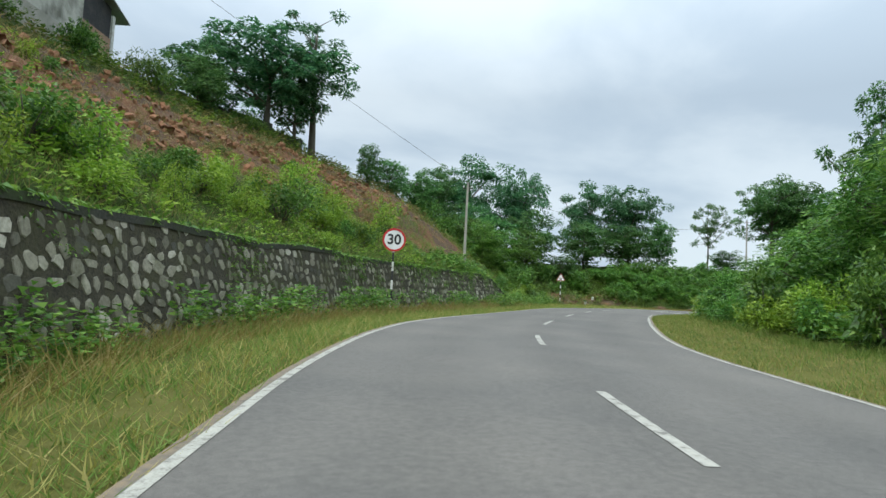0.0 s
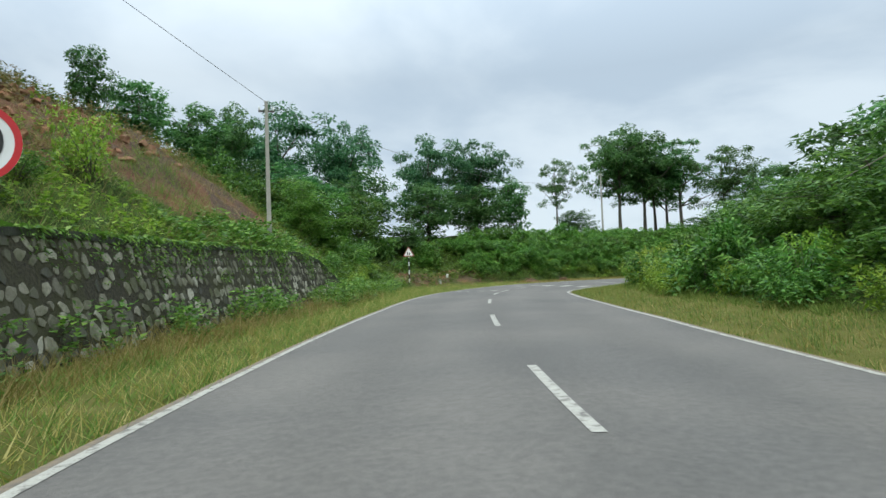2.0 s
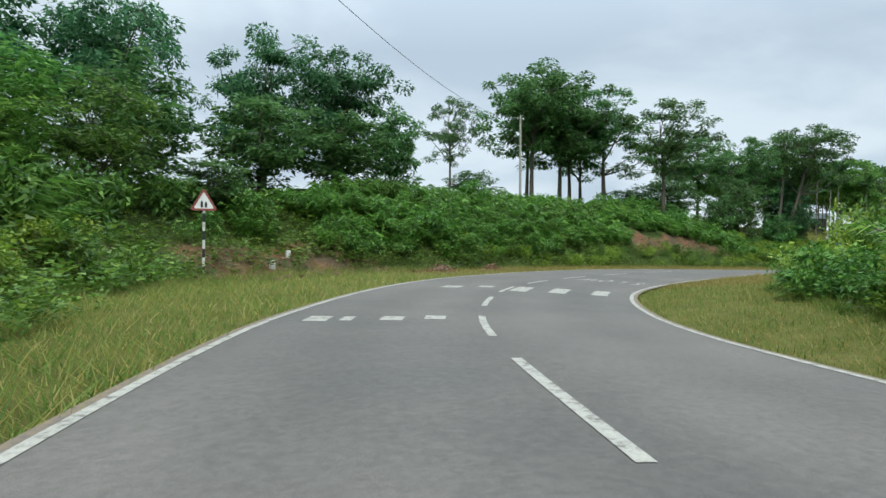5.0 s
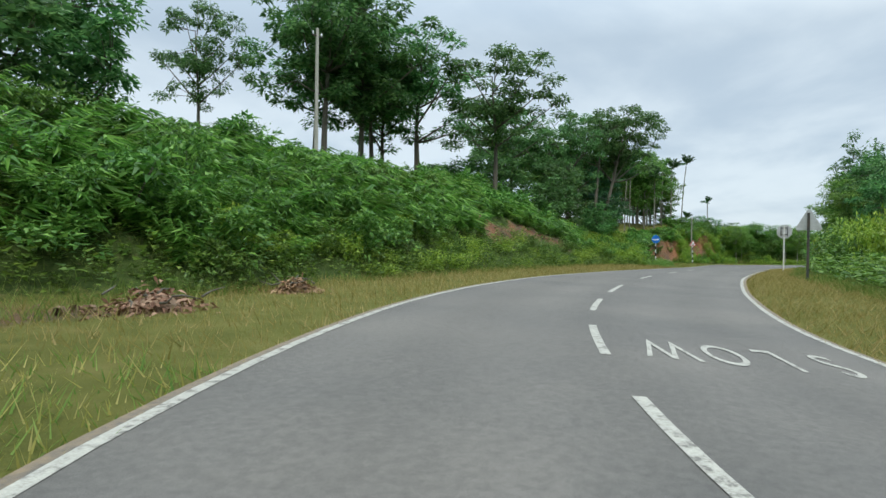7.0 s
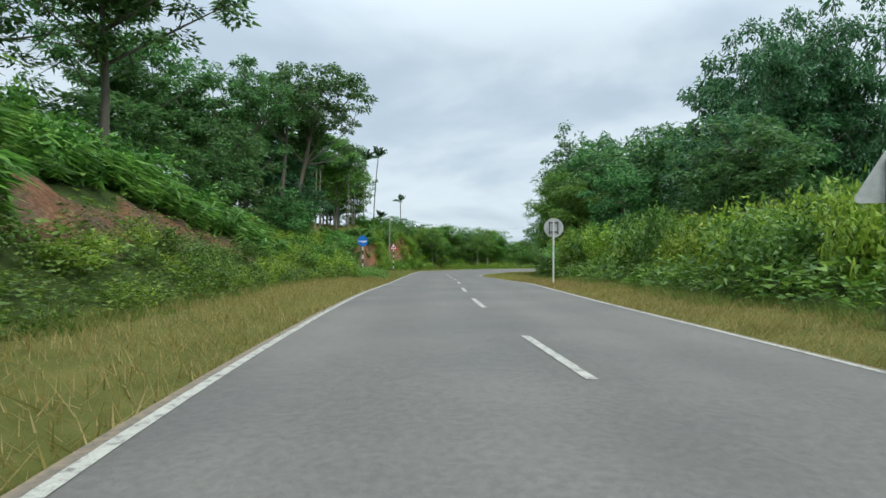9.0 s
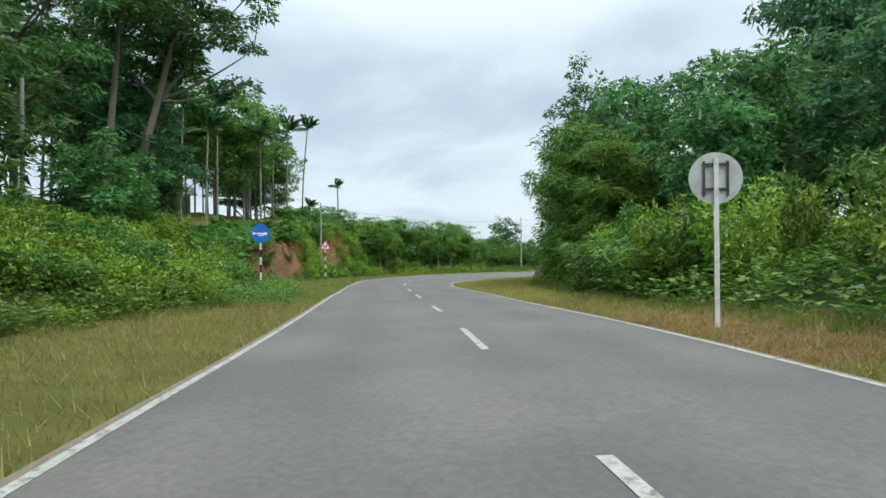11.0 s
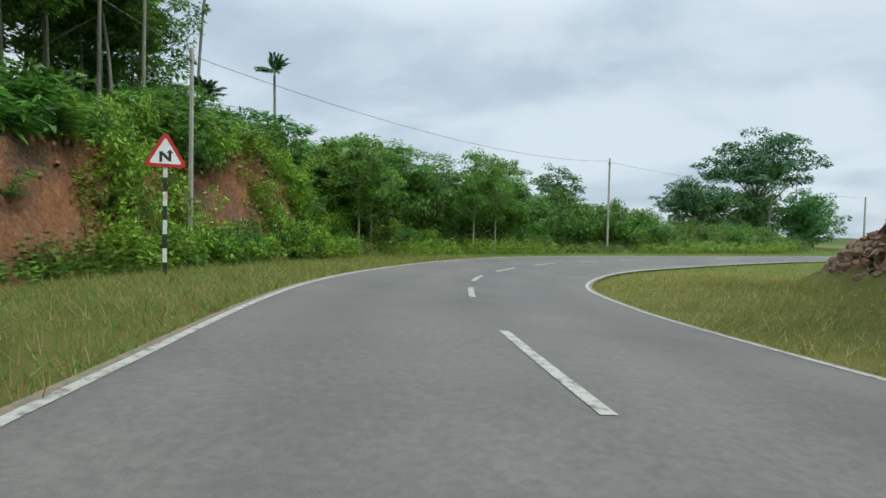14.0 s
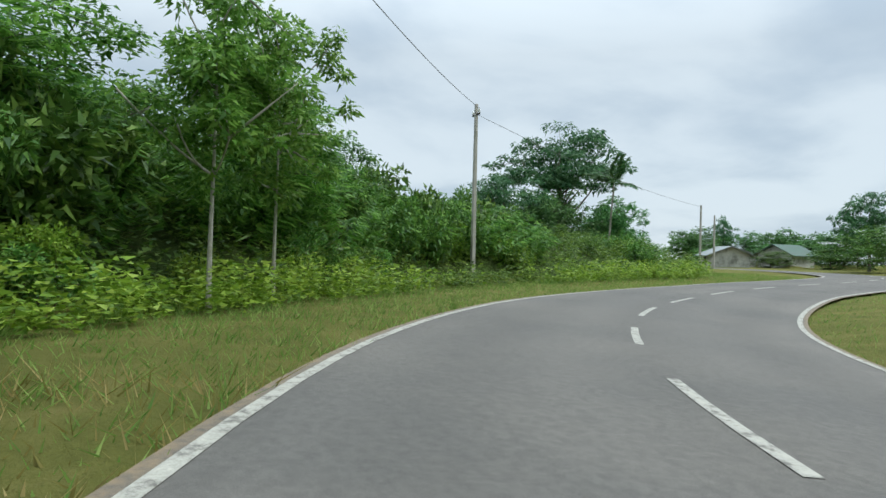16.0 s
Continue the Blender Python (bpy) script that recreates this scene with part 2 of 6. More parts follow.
def asphalt_material():
    m, n, l, b = nodes_of("asphalt")
    co = n.new("ShaderNodeTexCoord")
    v = co.outputs["Object"]
    uv = co.outputs["UV"]
    grain = noise_tex(n, l, v, 220.0, 3.0, 0.7)
    mid = noise_tex(n, l, v, 14.0, 5.0, 0.6)
    broad = noise_tex(n, l, v, 0.35, 4.0, 0.55)
    r = ramp(n, [(0.25, (0.070, 0.065, 0.058)), (0.5, (0.134, 0.124, 0.111)), (0.8, (0.212, 0.197, 0.175))])
    l.new(grain.outputs["Fac"], r.inputs["Fac"])
    r2 = ramp(n, [(0.35, (0.86, 0.86, 0.86)), (0.65, (1.1, 1.1, 1.1))])
    l.new(mid.outputs["Fac"], r2.inputs["Fac"])
    c1 = mix_rgb(n, l, r.outputs["Color"], r2.outputs["Color"], 1.0, "MULTIPLY")
    r3 = ramp(n, [(0.35, (0.85, 0.86, 0.87)), (0.65, (1.12, 1.11, 1.09))])
    l.new(broad.outputs["Fac"], r3.inputs["Fac"])
    c2 = mix_rgb(n, l, c1, r3.outputs["Color"], 1.0, "MULTIPLY")
    # wheel tracks, rubbed smoother and a little paler along the lanes
    sep = n.new("ShaderNodeSeparateXYZ")
    l.new(uv, sep.inputs[0])
    wave = n.new("ShaderNodeMath"); wave.operation = "MULTIPLY"; wave.inputs[1].default_value = 3.49
    l.new(sep.outputs["X"], wave.inputs[0])
    cs = n.new("ShaderNodeMath"); cs.operation = "COSINE"
    l.new(wave.outputs[0], cs.inputs[0])
    tr = n.new("ShaderNodeMapRange")
    tr.inputs["From Min"].default_value = -1.0
    tr.inputs["To Min"].default_value = 1.06
    tr.inputs["To Max"].default_value = 0.95
    l.new(cs.outputs[0], tr.inputs["Value"])
    sc = n.new("ShaderNodeVectorMath"); sc.operation = "SCALE"
    l.new(c2, sc.inputs[0]); l.new(tr.outputs["Result"], sc.inputs["Scale"])
    # blown soil along the broken edges
    ab = n.new("ShaderNodeMath"); ab.operation = "ABSOLUTE"
    l.new(sep.outputs["X"], ab.inputs[0])
    ad = n.new("ShaderNodeMath"); ad.operation = "MULTIPLY_ADD"; ad.inputs[1].default_value = 0.5; 
    l.new(mid.outputs["Fac"], ad.inputs[0]); l.new(ab.outputs[0], ad.inputs[2])
    ed = n.new("ShaderNodeMapRange")
    ed.inputs["From Min"].default_value = 3.62
    ed.inputs["From Max"].default_value = 3.85
    l.new(ad.outputs[0], ed.inputs["Value"])
    c3 = mix_rgb(n, l, sc.outputs[0], (0.24, 0.18, 0.11), ed.outputs["Result"])
    l.new(c3, b.inputs["Base Color"])
    b.inputs["Roughness"].default_value = 0.8
    b.inputs["Specular IOR Level"].default_value = 0.35
    bp = n.new("ShaderNodeBump")
    bp.inputs["Strength"].default_value = 0.5
    bp.inputs["Distance"].default_value = 0.006
    l.new(grain.outputs["Fac"], bp.inputs["Height"])
    l.new(bp.outputs["Normal"], b.inputs["Normal"])
    return m


def ground_material():
    """Grass turf, bare red earth and leaf litter, by the cover painted on the ground's vertices."""
    m, n, l, b = nodes_of("ground")
    co = n.new("ShaderNodeTexCoord")
    v = co.outputs["Object"]
    at = n.new("ShaderNodeAttribute")
    at.attribute_name = "cover"
    sep = n.new("ShaderNodeSeparateColor")
    l.new(at.outputs["Color"], sep.inputs[0])
    fine = noise_tex(n, l, v, 9.0, 7.0, 0.7)
    mid = noise_tex(n, l, v, 1.3, 5.0, 0.6)
    tiny = noise_tex(n, l, v, 60.0, 4.0, 0.7)
    # litter tones also kept dark so gaps between plants look shaded
    litter = ramp(n, [(0.3, (0.03, 0.05, 0.012)), (0.55, (0.06, 0.09, 0.02)), (0.75, (0.10, 0.085, 0.04))])
    l.new(fine.outputs["Fac"], litter.inputs["Fac"])
    turf = ramp(n, [(0.25, (0.07, 0.086, 0.017)), (0.5, (0.14, 0.143, 0.033)), (0.75, (0.26, 0.215, 0.077))])
    tm = n.new("ShaderNodeMath"); tm.operation = "MULTIPLY_ADD"; tm.inputs[1].default_value = 0.6; 
    l.new(mid.outputs["Fac"], tm.inputs[0])
    tm2 = n.new("ShaderNodeMath"); tm2.operation = "MULTIPLY"; tm2.inputs[1].default_value = 0.4
    l.new(tiny.outputs["Fac"], tm2.inputs[0]); l.new(tm2.outputs[0], tm.inputs[2])
    l.new(tm.outputs[0], turf.inputs["Fac"])
    earth = ramp(n, [(0.30, (0.09, 0.038, 0.019)), (0.44, (0.19, 0.08, 0.036)), (0.55, (0.29, 0.135, 0.063)), (0.70, (0.42, 0.26, 0.145))])
    em = n.new("ShaderNodeMath"); em.operation = "MULTIPLY_ADD"; em.inputs[1].default_value = 0.55
    l.new(fine.outputs["Fac"], em.inputs[0])
    em2 = n.new("ShaderNodeMath"); em2.operation = "MULTIPLY"; em2.inputs[1].default_value = 0.45
    l.new(mid.outputs["Fac"], em2.inputs[0]); l.new(em2.outputs[0], em.inputs[2])
    l.new(em.outputs[0], earth.inputs["Fac"])

    def ragged(sock):
        a = n.new("ShaderNodeMath"); a.operation = "MULTIPLY_ADD"; a.inputs[1].default_value = 1.0
        o = n.new("ShaderNodeMath"); o.operation = "SUBTRACT"; o.inputs[1].default_value = 0.5
        l.new(fine.outputs["Fac"], o.inputs[0])
        l.new(o.outputs[0], a.inputs[0]); l.new(sock, a.inputs[2])
        r = n.new("ShaderNodeMapRange")
        r.inputs["From Min"].default_value = 0.35
        r.inputs["From Max"].default_value = 0.65
        l.new(a.outputs[0], r.inputs["Value"])
        return r.outputs["Result"]
    c = mix_rgb(n, l, litter.outputs["Color"], turf.outputs["Color"], ragged(sep.outputs["Red"]))
    broad = noise_tex(n, l, v, 0.55, 4.0, 0.6)
    dull = ramp(n, [(0.42, (0, 0, 0)), (0.62, (0.75, 0.75, 0.75))])
    l.new(broad.outputs["Fac"], dull.inputs["Fac"])
    brown = ramp(n, [(0.3, (0.045, 0.03, 0.02)), (0.5, (0.105, 0.07, 0.046)), (0.7, (0.19, 0.14, 0.095))])
    l.new(fine.outputs["Fac"], brown.inputs["Fac"])
    brown_mix = n.new("ShaderNodeMath"); brown_mix.operation = "MULTIPLY_ADD"; brown_mix.inputs[1].default_value = 0.55; brown_mix.use_clamp = True
    l.new(sep.outputs["Blue"], brown_mix.inputs[0]); l.new(dull.outputs["Color"], brown_mix.inputs[2])
    soil = mix_rgb(n, l, earth.outputs["Color"], brown.outputs["Color"], brown_mix.outputs[0])
    c = mix_rgb(n, l, c, soil, ragged(sep.outputs["Green"]))
    l.new(c, b.inputs["Base Color"])
    b.inputs["Roughness"].default_value = 0.95
    b.inputs["Specular IOR Level"].default_value = 0.15
    bp = n.new("ShaderNodeBump")
    bp.inputs["Strength"].default_value = 0.9
    bp.inputs["Distance"].default_value = 0.12
    l.new(fine.outputs["Fac"], bp.inputs["Height"])
    l.new(bp.outputs["Normal"], b.inputs["Normal"])
    return m


def stone_material():
    m, n, l, b = nodes_of("wall_stone")
    co = n.new("ShaderNodeTexCoord")
    info = n.new("ShaderNodeObjectInfo")
    geo = n.new("ShaderNodeNewGeometry")
    fine = noise_tex(n, l, co.outputs["Object"], 18.0, 6.0, 0.65)
    moss = noise_tex(n, l, geo.outputs["Position"], 1.6, 5.0, 0.65)
    ad = n.new("ShaderNodeMath"); ad.operation = "ADD"
    l.new(info.outputs["Random"], ad.inputs[0]); l.new(geo.outputs["Random Per Island"], ad.inputs[1])
    fr = n.new("ShaderNodeMath"); fr.operation = "FRACT"
    l.new(ad.outputs[0], fr.inputs[0])
    tone = ramp(n, [(0.0, (0.07, 0.068, 0.05)), (0.4, (0.20, 0.185, 0.132)), (0.75, (0.33, 0.308, 0.23)), (1.0, (0.54, 0.51, 0.41))])
    l.new(fr.outputs[0], tone.inputs["Fac"])
    g = ramp(n, [(0.3, (0.55, 0.55, 0.52)), (0.7, (1.1, 1.1, 1.08))])
    l.new(fine.outputs["Fac"], g.inputs["Fac"])
    c = mix_rgb(n, l, tone.outputs["Color"], g.outputs["Color"], 1.0, "MULTIPLY")
    mm = ramp(n, [(0.46, (0, 0, 0)), (0.66, (0.92, 0.92, 0.92))])
    l.new(moss.outputs["Fac"], mm.inputs["Fac"])
    c = mix_rgb(n, l, c, (0.085, 0.09, 0.034), mm.outputs["Color"])
    l.new(c, b.inputs["Base Color"])
    b.inputs["Roughness"].default_value = 0.85
    bp = n.new("ShaderNodeBump")
    bp.inputs["Strength"].default_value = 0.6
    bp.inputs["Distance"].default_value = 0.02
    l.new(fine.outputs["Fac"], bp.inputs["Height"])
    l.new(bp.outputs["Normal"], b.inputs["Normal"])
    return m


M_ASPHALT = asphalt_material()
M_GROUND = ground_material()
M_STONE = stone_material()

# ---------------------------------------------------------------- helpers
RNG = np.random.default_rng(7)


def mesh_from(name, verts, faces, material=None, smooth=False):
    me = bpy.data.meshes.new(name)
    me.from_pydata([tuple(v) for v in verts], [], [tuple(f) for f in faces])
    if material:
        me.materials.append(material)
    if smooth:
        me.polygons.foreach_set("use_smooth", [True] * len(me.polygons))
    me.update()
    return me


def quads_mesh(name, verts, material, per=4):
    """A mesh of separate faces with per corners each; verts is (n, per, 3)."""
    n = len(verts)
    me = bpy.data.meshes.new(name)
    me.vertices.add(n * per)
    me.vertices.foreach_set("co", np.ascontiguousarray(verts, dtype=np.float32).ravel())
    me.loops.add(n * per)
    me.loops.foreach_set("vertex_index", np.arange(n * per, dtype=np.int32))
    me.polygons.add(n)
    me.polygons.foreach_set("loop_start", np.arange(0, n * per, per, dtype=np.int32))
    me.polygons.foreach_set("loop_total", np.full(n, per, dtype=np.int32))
    me.materials.append(material)
    me.update(calc_edges=True)
    return me


def part(name, data, parent, label=""):
    """Links mesh data (or a bmesh with a material) as one part under a thing."""
    ob = new(name, data)
    ob.parent = parent
    if label:
        ob["label"] = label
    return ob


def bm_mesh(name, bm, material, smooth=False):
    me = bpy.data.meshes.new(name)
    bm.to_mesh(me)
    bm.free()
    me.materials.append(material)
    if smooth:
        me.polygons.foreach_set("use_smooth", [True] * len(me.polygons))
    return me


def box_bm(x0, x1, y0, y1, z0, z1, bevel=0.0):
    bm = bmesh.new()
    bmesh.ops.create_cube(bm, size=1.0, matrix=Matrix.Translation(((x0 + x1) / 2, (y0 + y1) / 2, (z0 + z1) / 2)) @ Matrix.Diagonal((x1 - x0, y1 - y0, z1 - z0, 1)))
    if bevel:
        bmesh.ops.bevel(bm, geom=bm.edges[:], offset=bevel, segments=1, affect="EDGES")
    return bm


def tube(points, radii, sides=6):
    """Vertices and faces of a tapered tube along points."""
    pts = [Vector(p) for p in points]
    vs, fs = [], []
    for i, p in enumerate(pts):
        t = (pts[min(i + 1, len(pts) - 1)] - pts[max(i - 1, 0)])
        t = t.normalized() if t.length > 1e-6 else Vector((0, 0, 1))
        a = t.orthogonal().normalized()
        if i:
            a = (prev - t * prev.dot(t))
            a = a.normalized() if a.length > 1e-4 else t.orthogonal().normalized()
        prev = a
        b = t.cross(a)
        for k in range(sides):
            an = 2 * math.pi * k / sides
            vs.append(p + (a * math.cos(an) + b * math.sin(an)) * radii[i])
    for i in range(len(pts) - 1):
        for k in range(sides):
            k2 = (k + 1) % sides
            fs.append((i * sides + k, i * sides + k2, (i + 1) * sides + k2, (i + 1) * sides + k))
    fs.append(tuple(range(sides - 1, -1, -1)))
    fs.append(tuple((len(pts) - 1) * sides + k for k in range(sides)))
    return vs, fs


def tubes_raw(lines, sides=6):
    vs, fs = [], []
    for pts, radii in lines:
        v, f = tube(pts, radii, sides)
        o = len(vs)
        vs += v
        fs += [tuple(i + o for i in g) for g in f]
    return vs, fs


def tubes_mesh(name, lines, material, sides=6):
    vs, fs = tubes_raw(lines, sides)
    return mesh_from(name, vs, fs, material, True)


def unit(a):
    return a / (np.linalg.norm(a, axis=1, keepdims=True) + 1e-9)


def leaves(base, way, length, width, droop=0.25, fold=0.25, rng=RNG):
    """Leaves as folded diamonds: (n, 4, 3) corners from their base, way, length and width."""
    n = len(base)
    way = unit(way)
    ref = unit(rng.normal(size=(n, 3)) * 0.45 + np.array([0, 0, 1.0]))
    side = unit(np.cross(way, ref))
    up = np.cross(side, way)
    L = np.broadcast_to(np.asarray(length, float), (n,))[:, None]
    W = np.broadcast_to(np.asarray(width, float), (n,))[:, None]
    tip = base + way * L - np.array([0, 0, 1.0]) * L * droop
    mid = base + way * L * 0.45
    out = np.empty((n, 4, 3))
    out[:, 0] = base
    out[:, 1] = mid + side * W * 0.5 + up * W * fold
    out[:, 2] = tip
    out[:, 3] = mid - side * W * 0.5 + up * W * fold
    return out


def blades(base, way, length, width, droop=0.25, rng=RNG):
    """Small leaves as pointed blades: (n, 3, 3) corners."""
    n = len(base)
    way = unit(way)
    ref = unit(rng.normal(size=(n, 3)) * 0.55 + np.array([0, 0, 1.0]))
    side = unit(np.cross(way, ref))
    L = np.broadcast_to(np.asarray(length, float), (n,))[:, None]
    W = np.broadcast_to(np.asarray(width, float), (n,))[:, None]
    out = np.empty((n, 3, 3))
    out[:, 0] = base - side * W * 0.5
    out[:, 1] = base + side * W * 0.5
    out[:, 2] = base + way * L - np.array([0, 0, 1.0]) * L * droop
    return out


# ---------------------------------------------------------------- the road's line
LINE = [
    (1.88, -40, 0), (1.93, -30, 0), (1.98, -20, 0), (1.98, -10, 0), (1.84, -0.01, 0.067),
    (1.67, 7.98, 0.259), (2.4, 15.9, 0.35), (4.36, 23.68, 0.446), (6.84, 31.29, 0.543), (9.74, 38.78, 0.624),
    (13.38, 45.99, 0.61), (18.66, 52.08, 0.648), (25.39, 56.4, 0.654), (32.9, 59.19, 0.656), (40.7, 61.19, 0.603),
    (48.5, 62.78, 0.473), (56.42, 64.17, 0.326), (64.35, 65.44, 0.153), (72.24, 66.86, -0.072), (80.02, 68.28, -0.266),
    (87.9, 69.72, -0.411), (96, 70.54, -0.549), (104.05, 69.95, -0.737), (111.8, 67.08, -0.805), (118.25, 62.05, -0.864),
    (122.84, 55.32, -0.822)]
BEND = [
    (125.25, 49.42, -0.736), (127.26, 42.62, -0.652), (130.64, 35.63, -0.603), (137, 29.6, -0.6), (146, 25.6, -0.6),
    (158, 23, -0.65), (175, 21.5, -0.8), (200, 21, -1.2), (240, 22, -2)]
# half the width between the edge lines, and how far the road leans down to the right, along it
HALF = ((-6, 5, 16, 28, 40, 49, 58, 70, 82, 94, 106, 118, 130, 142, 154, 166, 172), (3.33, 3.30, 3.42, 3.36, 3.15, 3.09, 3.20, 3.20, 3.17, 3.31, 3.36, 3.42, 3.10, 2.92, 2.92, 2.76, 2.73))
BANK = ((-6, 0, 5, 12, 16, 22, 28, 34, 46, 58, 64, 70, 76, 82, 100, 112, 124, 130, 136, 148, 160, 166, 172), (-0.007, -0.000, 0.009, 0.022, 0.023, 0.009, -0.005, -0.004, 0.023, 0.038, 0.042, 0.038, 0.021, 0.005, -0.009, 0.008, 0.018, 0.036, 0.056, 0.062, 0.054, 0.031, 0.007))


def catmull(points, step=0.5):
    p = np.array(points)
    p = np.vstack([2 * p[0] - p[1], p, 2 * p[-1] - p[-2]])
    out = []
    for i in range(1, len(p) - 2):
        n = max(2, int(np.linalg.norm(p[i + 1] - p[i]) / step))
        u = np.linspace(0, 1, n, endpoint=False)[:, None]
        out.append(0.5 * (2 * p[i] + (p[i + 1] - p[i - 1]) * u + (2 * p[i - 1] - 5 * p[i] + 4 * p[i + 1] - p[i + 2]) * u ** 2 + (3 * p[i] - p[i - 1] - 3 * p[i + 1] + p[i + 2]) * u ** 3))
    return np.vstack(out + [p[-2:-1]])


C = catmull(LINE + BEND)
CT = np.gradient(C[:, :2], axis=0)
CT /= np.linalg.norm(CT, axis=1)[:, None]
CS = np.r_[0, np.cumsum(np.linalg.norm(np.diff(C[:, :2], axis=0), axis=1))]
CS -= CS[np.argmin(np.abs(C[:, 1] - 0.0) + np.abs(C[:, 0] - 1.2))]


def along(s, d=0.0):
    """Place, direction and height of the road at s metres along its line, d metres to the right of it."""
    x, y, z = (np.interp(s, CS, C[:, k]) for k in range(3))
    tx, ty = np.interp(s, CS, CT[:, 0]), np.interp(s, CS, CT[:, 1])
    return x + d * ty, y - d * tx, z


def station(x, y):
    """Metres along the line and metres to the right of it, for arrays of places."""
    x, y = np.asarray(x, float).ravel(), np.asarray(y, float).ravel()
    cx, cy = C[::2, 0], C[::2, 1]
    tx, ty, cs = CT[::2, 0], CT[::2, 1], CS[::2]
    s, d = np.empty(len(x)), np.empty(len(x))
    for a in range(0, len(x), 20000):
        q = (x[a:a + 20000, None] - cx) ** 2 + (y[a:a + 20000, None] - cy) ** 2
        k = q.argmin(1)
        dx, dy = x[a:a + 20000] - cx[k], y[a:a + 20000] - cy[k]
        u = dx * tx[k] + dy * ty[k]
        w = dx * ty[k] - dy * tx[k]
        s[a:a + 20000] = cs[k] + np.clip(u, -1.5, 1.5)
        r = np.sqrt(np.maximum(q[np.arange(len(k)), k] - np.clip(u, -1.5, 1.5) ** 2, 0))
        d[a:a + 20000] = np.where(w >= 0, 1, -1) * np.maximum(r, np.abs(w))
    return s, d


# banks: s, foot from the road's line, heights over the road at the foot and 3, 7, 13 and 30 m behind it
LEFT = np.array([
    (-40, 7.3, 1.85, 3.9, 6.5, 10.2, 10.6), (28, 7.3, 1.88, 4.0, 6.5, 10.3, 10.6), (36, 7.3, 1.9, 4.6, 7.2, 10.0, 10.6), (40, 7.3, 1.5, 4.2, 6.9, 9.4, 10.4),
    (44, 7.6, 0.4, 3.4, 6.0, 8.4, 9.6), (50, 8.6, 0.15, 1.9, 4.2, 6.6, 8.6), (56, 11.0, 0.3, 1.4, 3.0, 4.6, 7.0),
    (61, 11.0, 0.3, 1.6, 3.0, 4.4, 5.5), (66, 7.6, 0.2, 2.3, 3.9, 4.8, 5.2), (72, 6.9, 0.2, 2.6, 4.1, 4.8, 5.2), (76, 6.6, 0.2, 2.7, 4.2, 4.8, 5.2), (86, 6.8, 0.2, 2.9, 4.3, 5.0, 5.6), (92, 7.4, 0.2, 3.0, 4.7, 5.5, 6.0), (97, 7.6, 0.15, 2.4, 4.2, 5.3, 6.0),
    (103, 7.6, 0.15, 2.1, 3.9, 5.2, 6.0)])
LEFT2 = np.array([
    (110, 6.6, 0.15, 1.5, 3.1, 4.5, 6.0), (118, 7.0, 0.3, 1.9, 3.3, 4.7, 6.2), (124, 8.4, 1.2, 2.4, 3.5, 4.9, 6.2), (128, 9.0, 2.0, 2.8, 4.0, 5.1, 6.2), (134, 9.0, 2.6, 3.4, 4.5, 5.6, 6.4),
    (140, 9.0, 3.0, 3.9, 5.0, 6.0, 6.4), (146, 9.2, 4.0, 5.3, 5.6, 5.6, 5.0), (150, 9.0, 1.0, 3.7, 4.6, 4.8, 4.0), (155, 8.2, 0.3, 2.4, 3.8, 4.4, 3.4),
    (160, 7.8, 0.3, 2.0, 3.1, 3.6, 2.4), (166, 7.6, 0.3, 1.9, 2.7, 2.8, 1.0), (177, 7.0, 0.2, 1.2, 1.5, 0.9, -2.0), (190, 9.0, 0.0, 0.0, -0.2, -0.6, -3.0), (260, 9.0, 0.0, 0.0, -0.2, -0.6, -3.0)])
LEFT = np.vstack([LEFT, LEFT2])
RIGHT = np.array([
    (-40, 7.0, 0.1, 0.7, 1.2, 1.5, 2.0), (20, 7.2, 0.1, 0.7, 1.2, 1.5, 2.0), (34, 6.5, 0.1, 0.7, 1.2, 1.5, 2.0), (42, 6.6, 0.1, 0.7, 1.2, 1.5, 2.0), (60, 8.0, 0.1, 0.5, 0.8, 1.0, 1.5),
    (75, 6.4, 0.1, 0.6, 1.0, 1.4, 2.0), (88, 6.0, 0.1, 0.7, 1.2, 1.7, 2.5), (100, 6.4, 0.1, 0.8, 1.4, 2.0, 3.0), (113, 6.2, 0.1, 1.1, 1.9, 2.5, 3.2), (125, 7.6, 0.1, 1.4, 2.4, 3.0, 3.5),
    (131, 9.0, 0.3, 1.9, 2.7, 3.2, 3.4), (137, 9.7, 0.5, 2.4, 3.0, 3.2, 3.2), (140.5, 9.4, 0.9, 3.2, 3.4, 3.3, 3.2), (143.5, 9.3, 0.8, 2.7, 2.8, 2.4, 2.2), (146.2, 9.5, 0.2, 0.7, 0.8, 0.8, 0.8), (148.5, 10.0, 0.0, 0.1, 0.2, 0.3, 0.3), (260, 10.0, 0.0, 0.1, 0.2, 0.3, 0.3)])


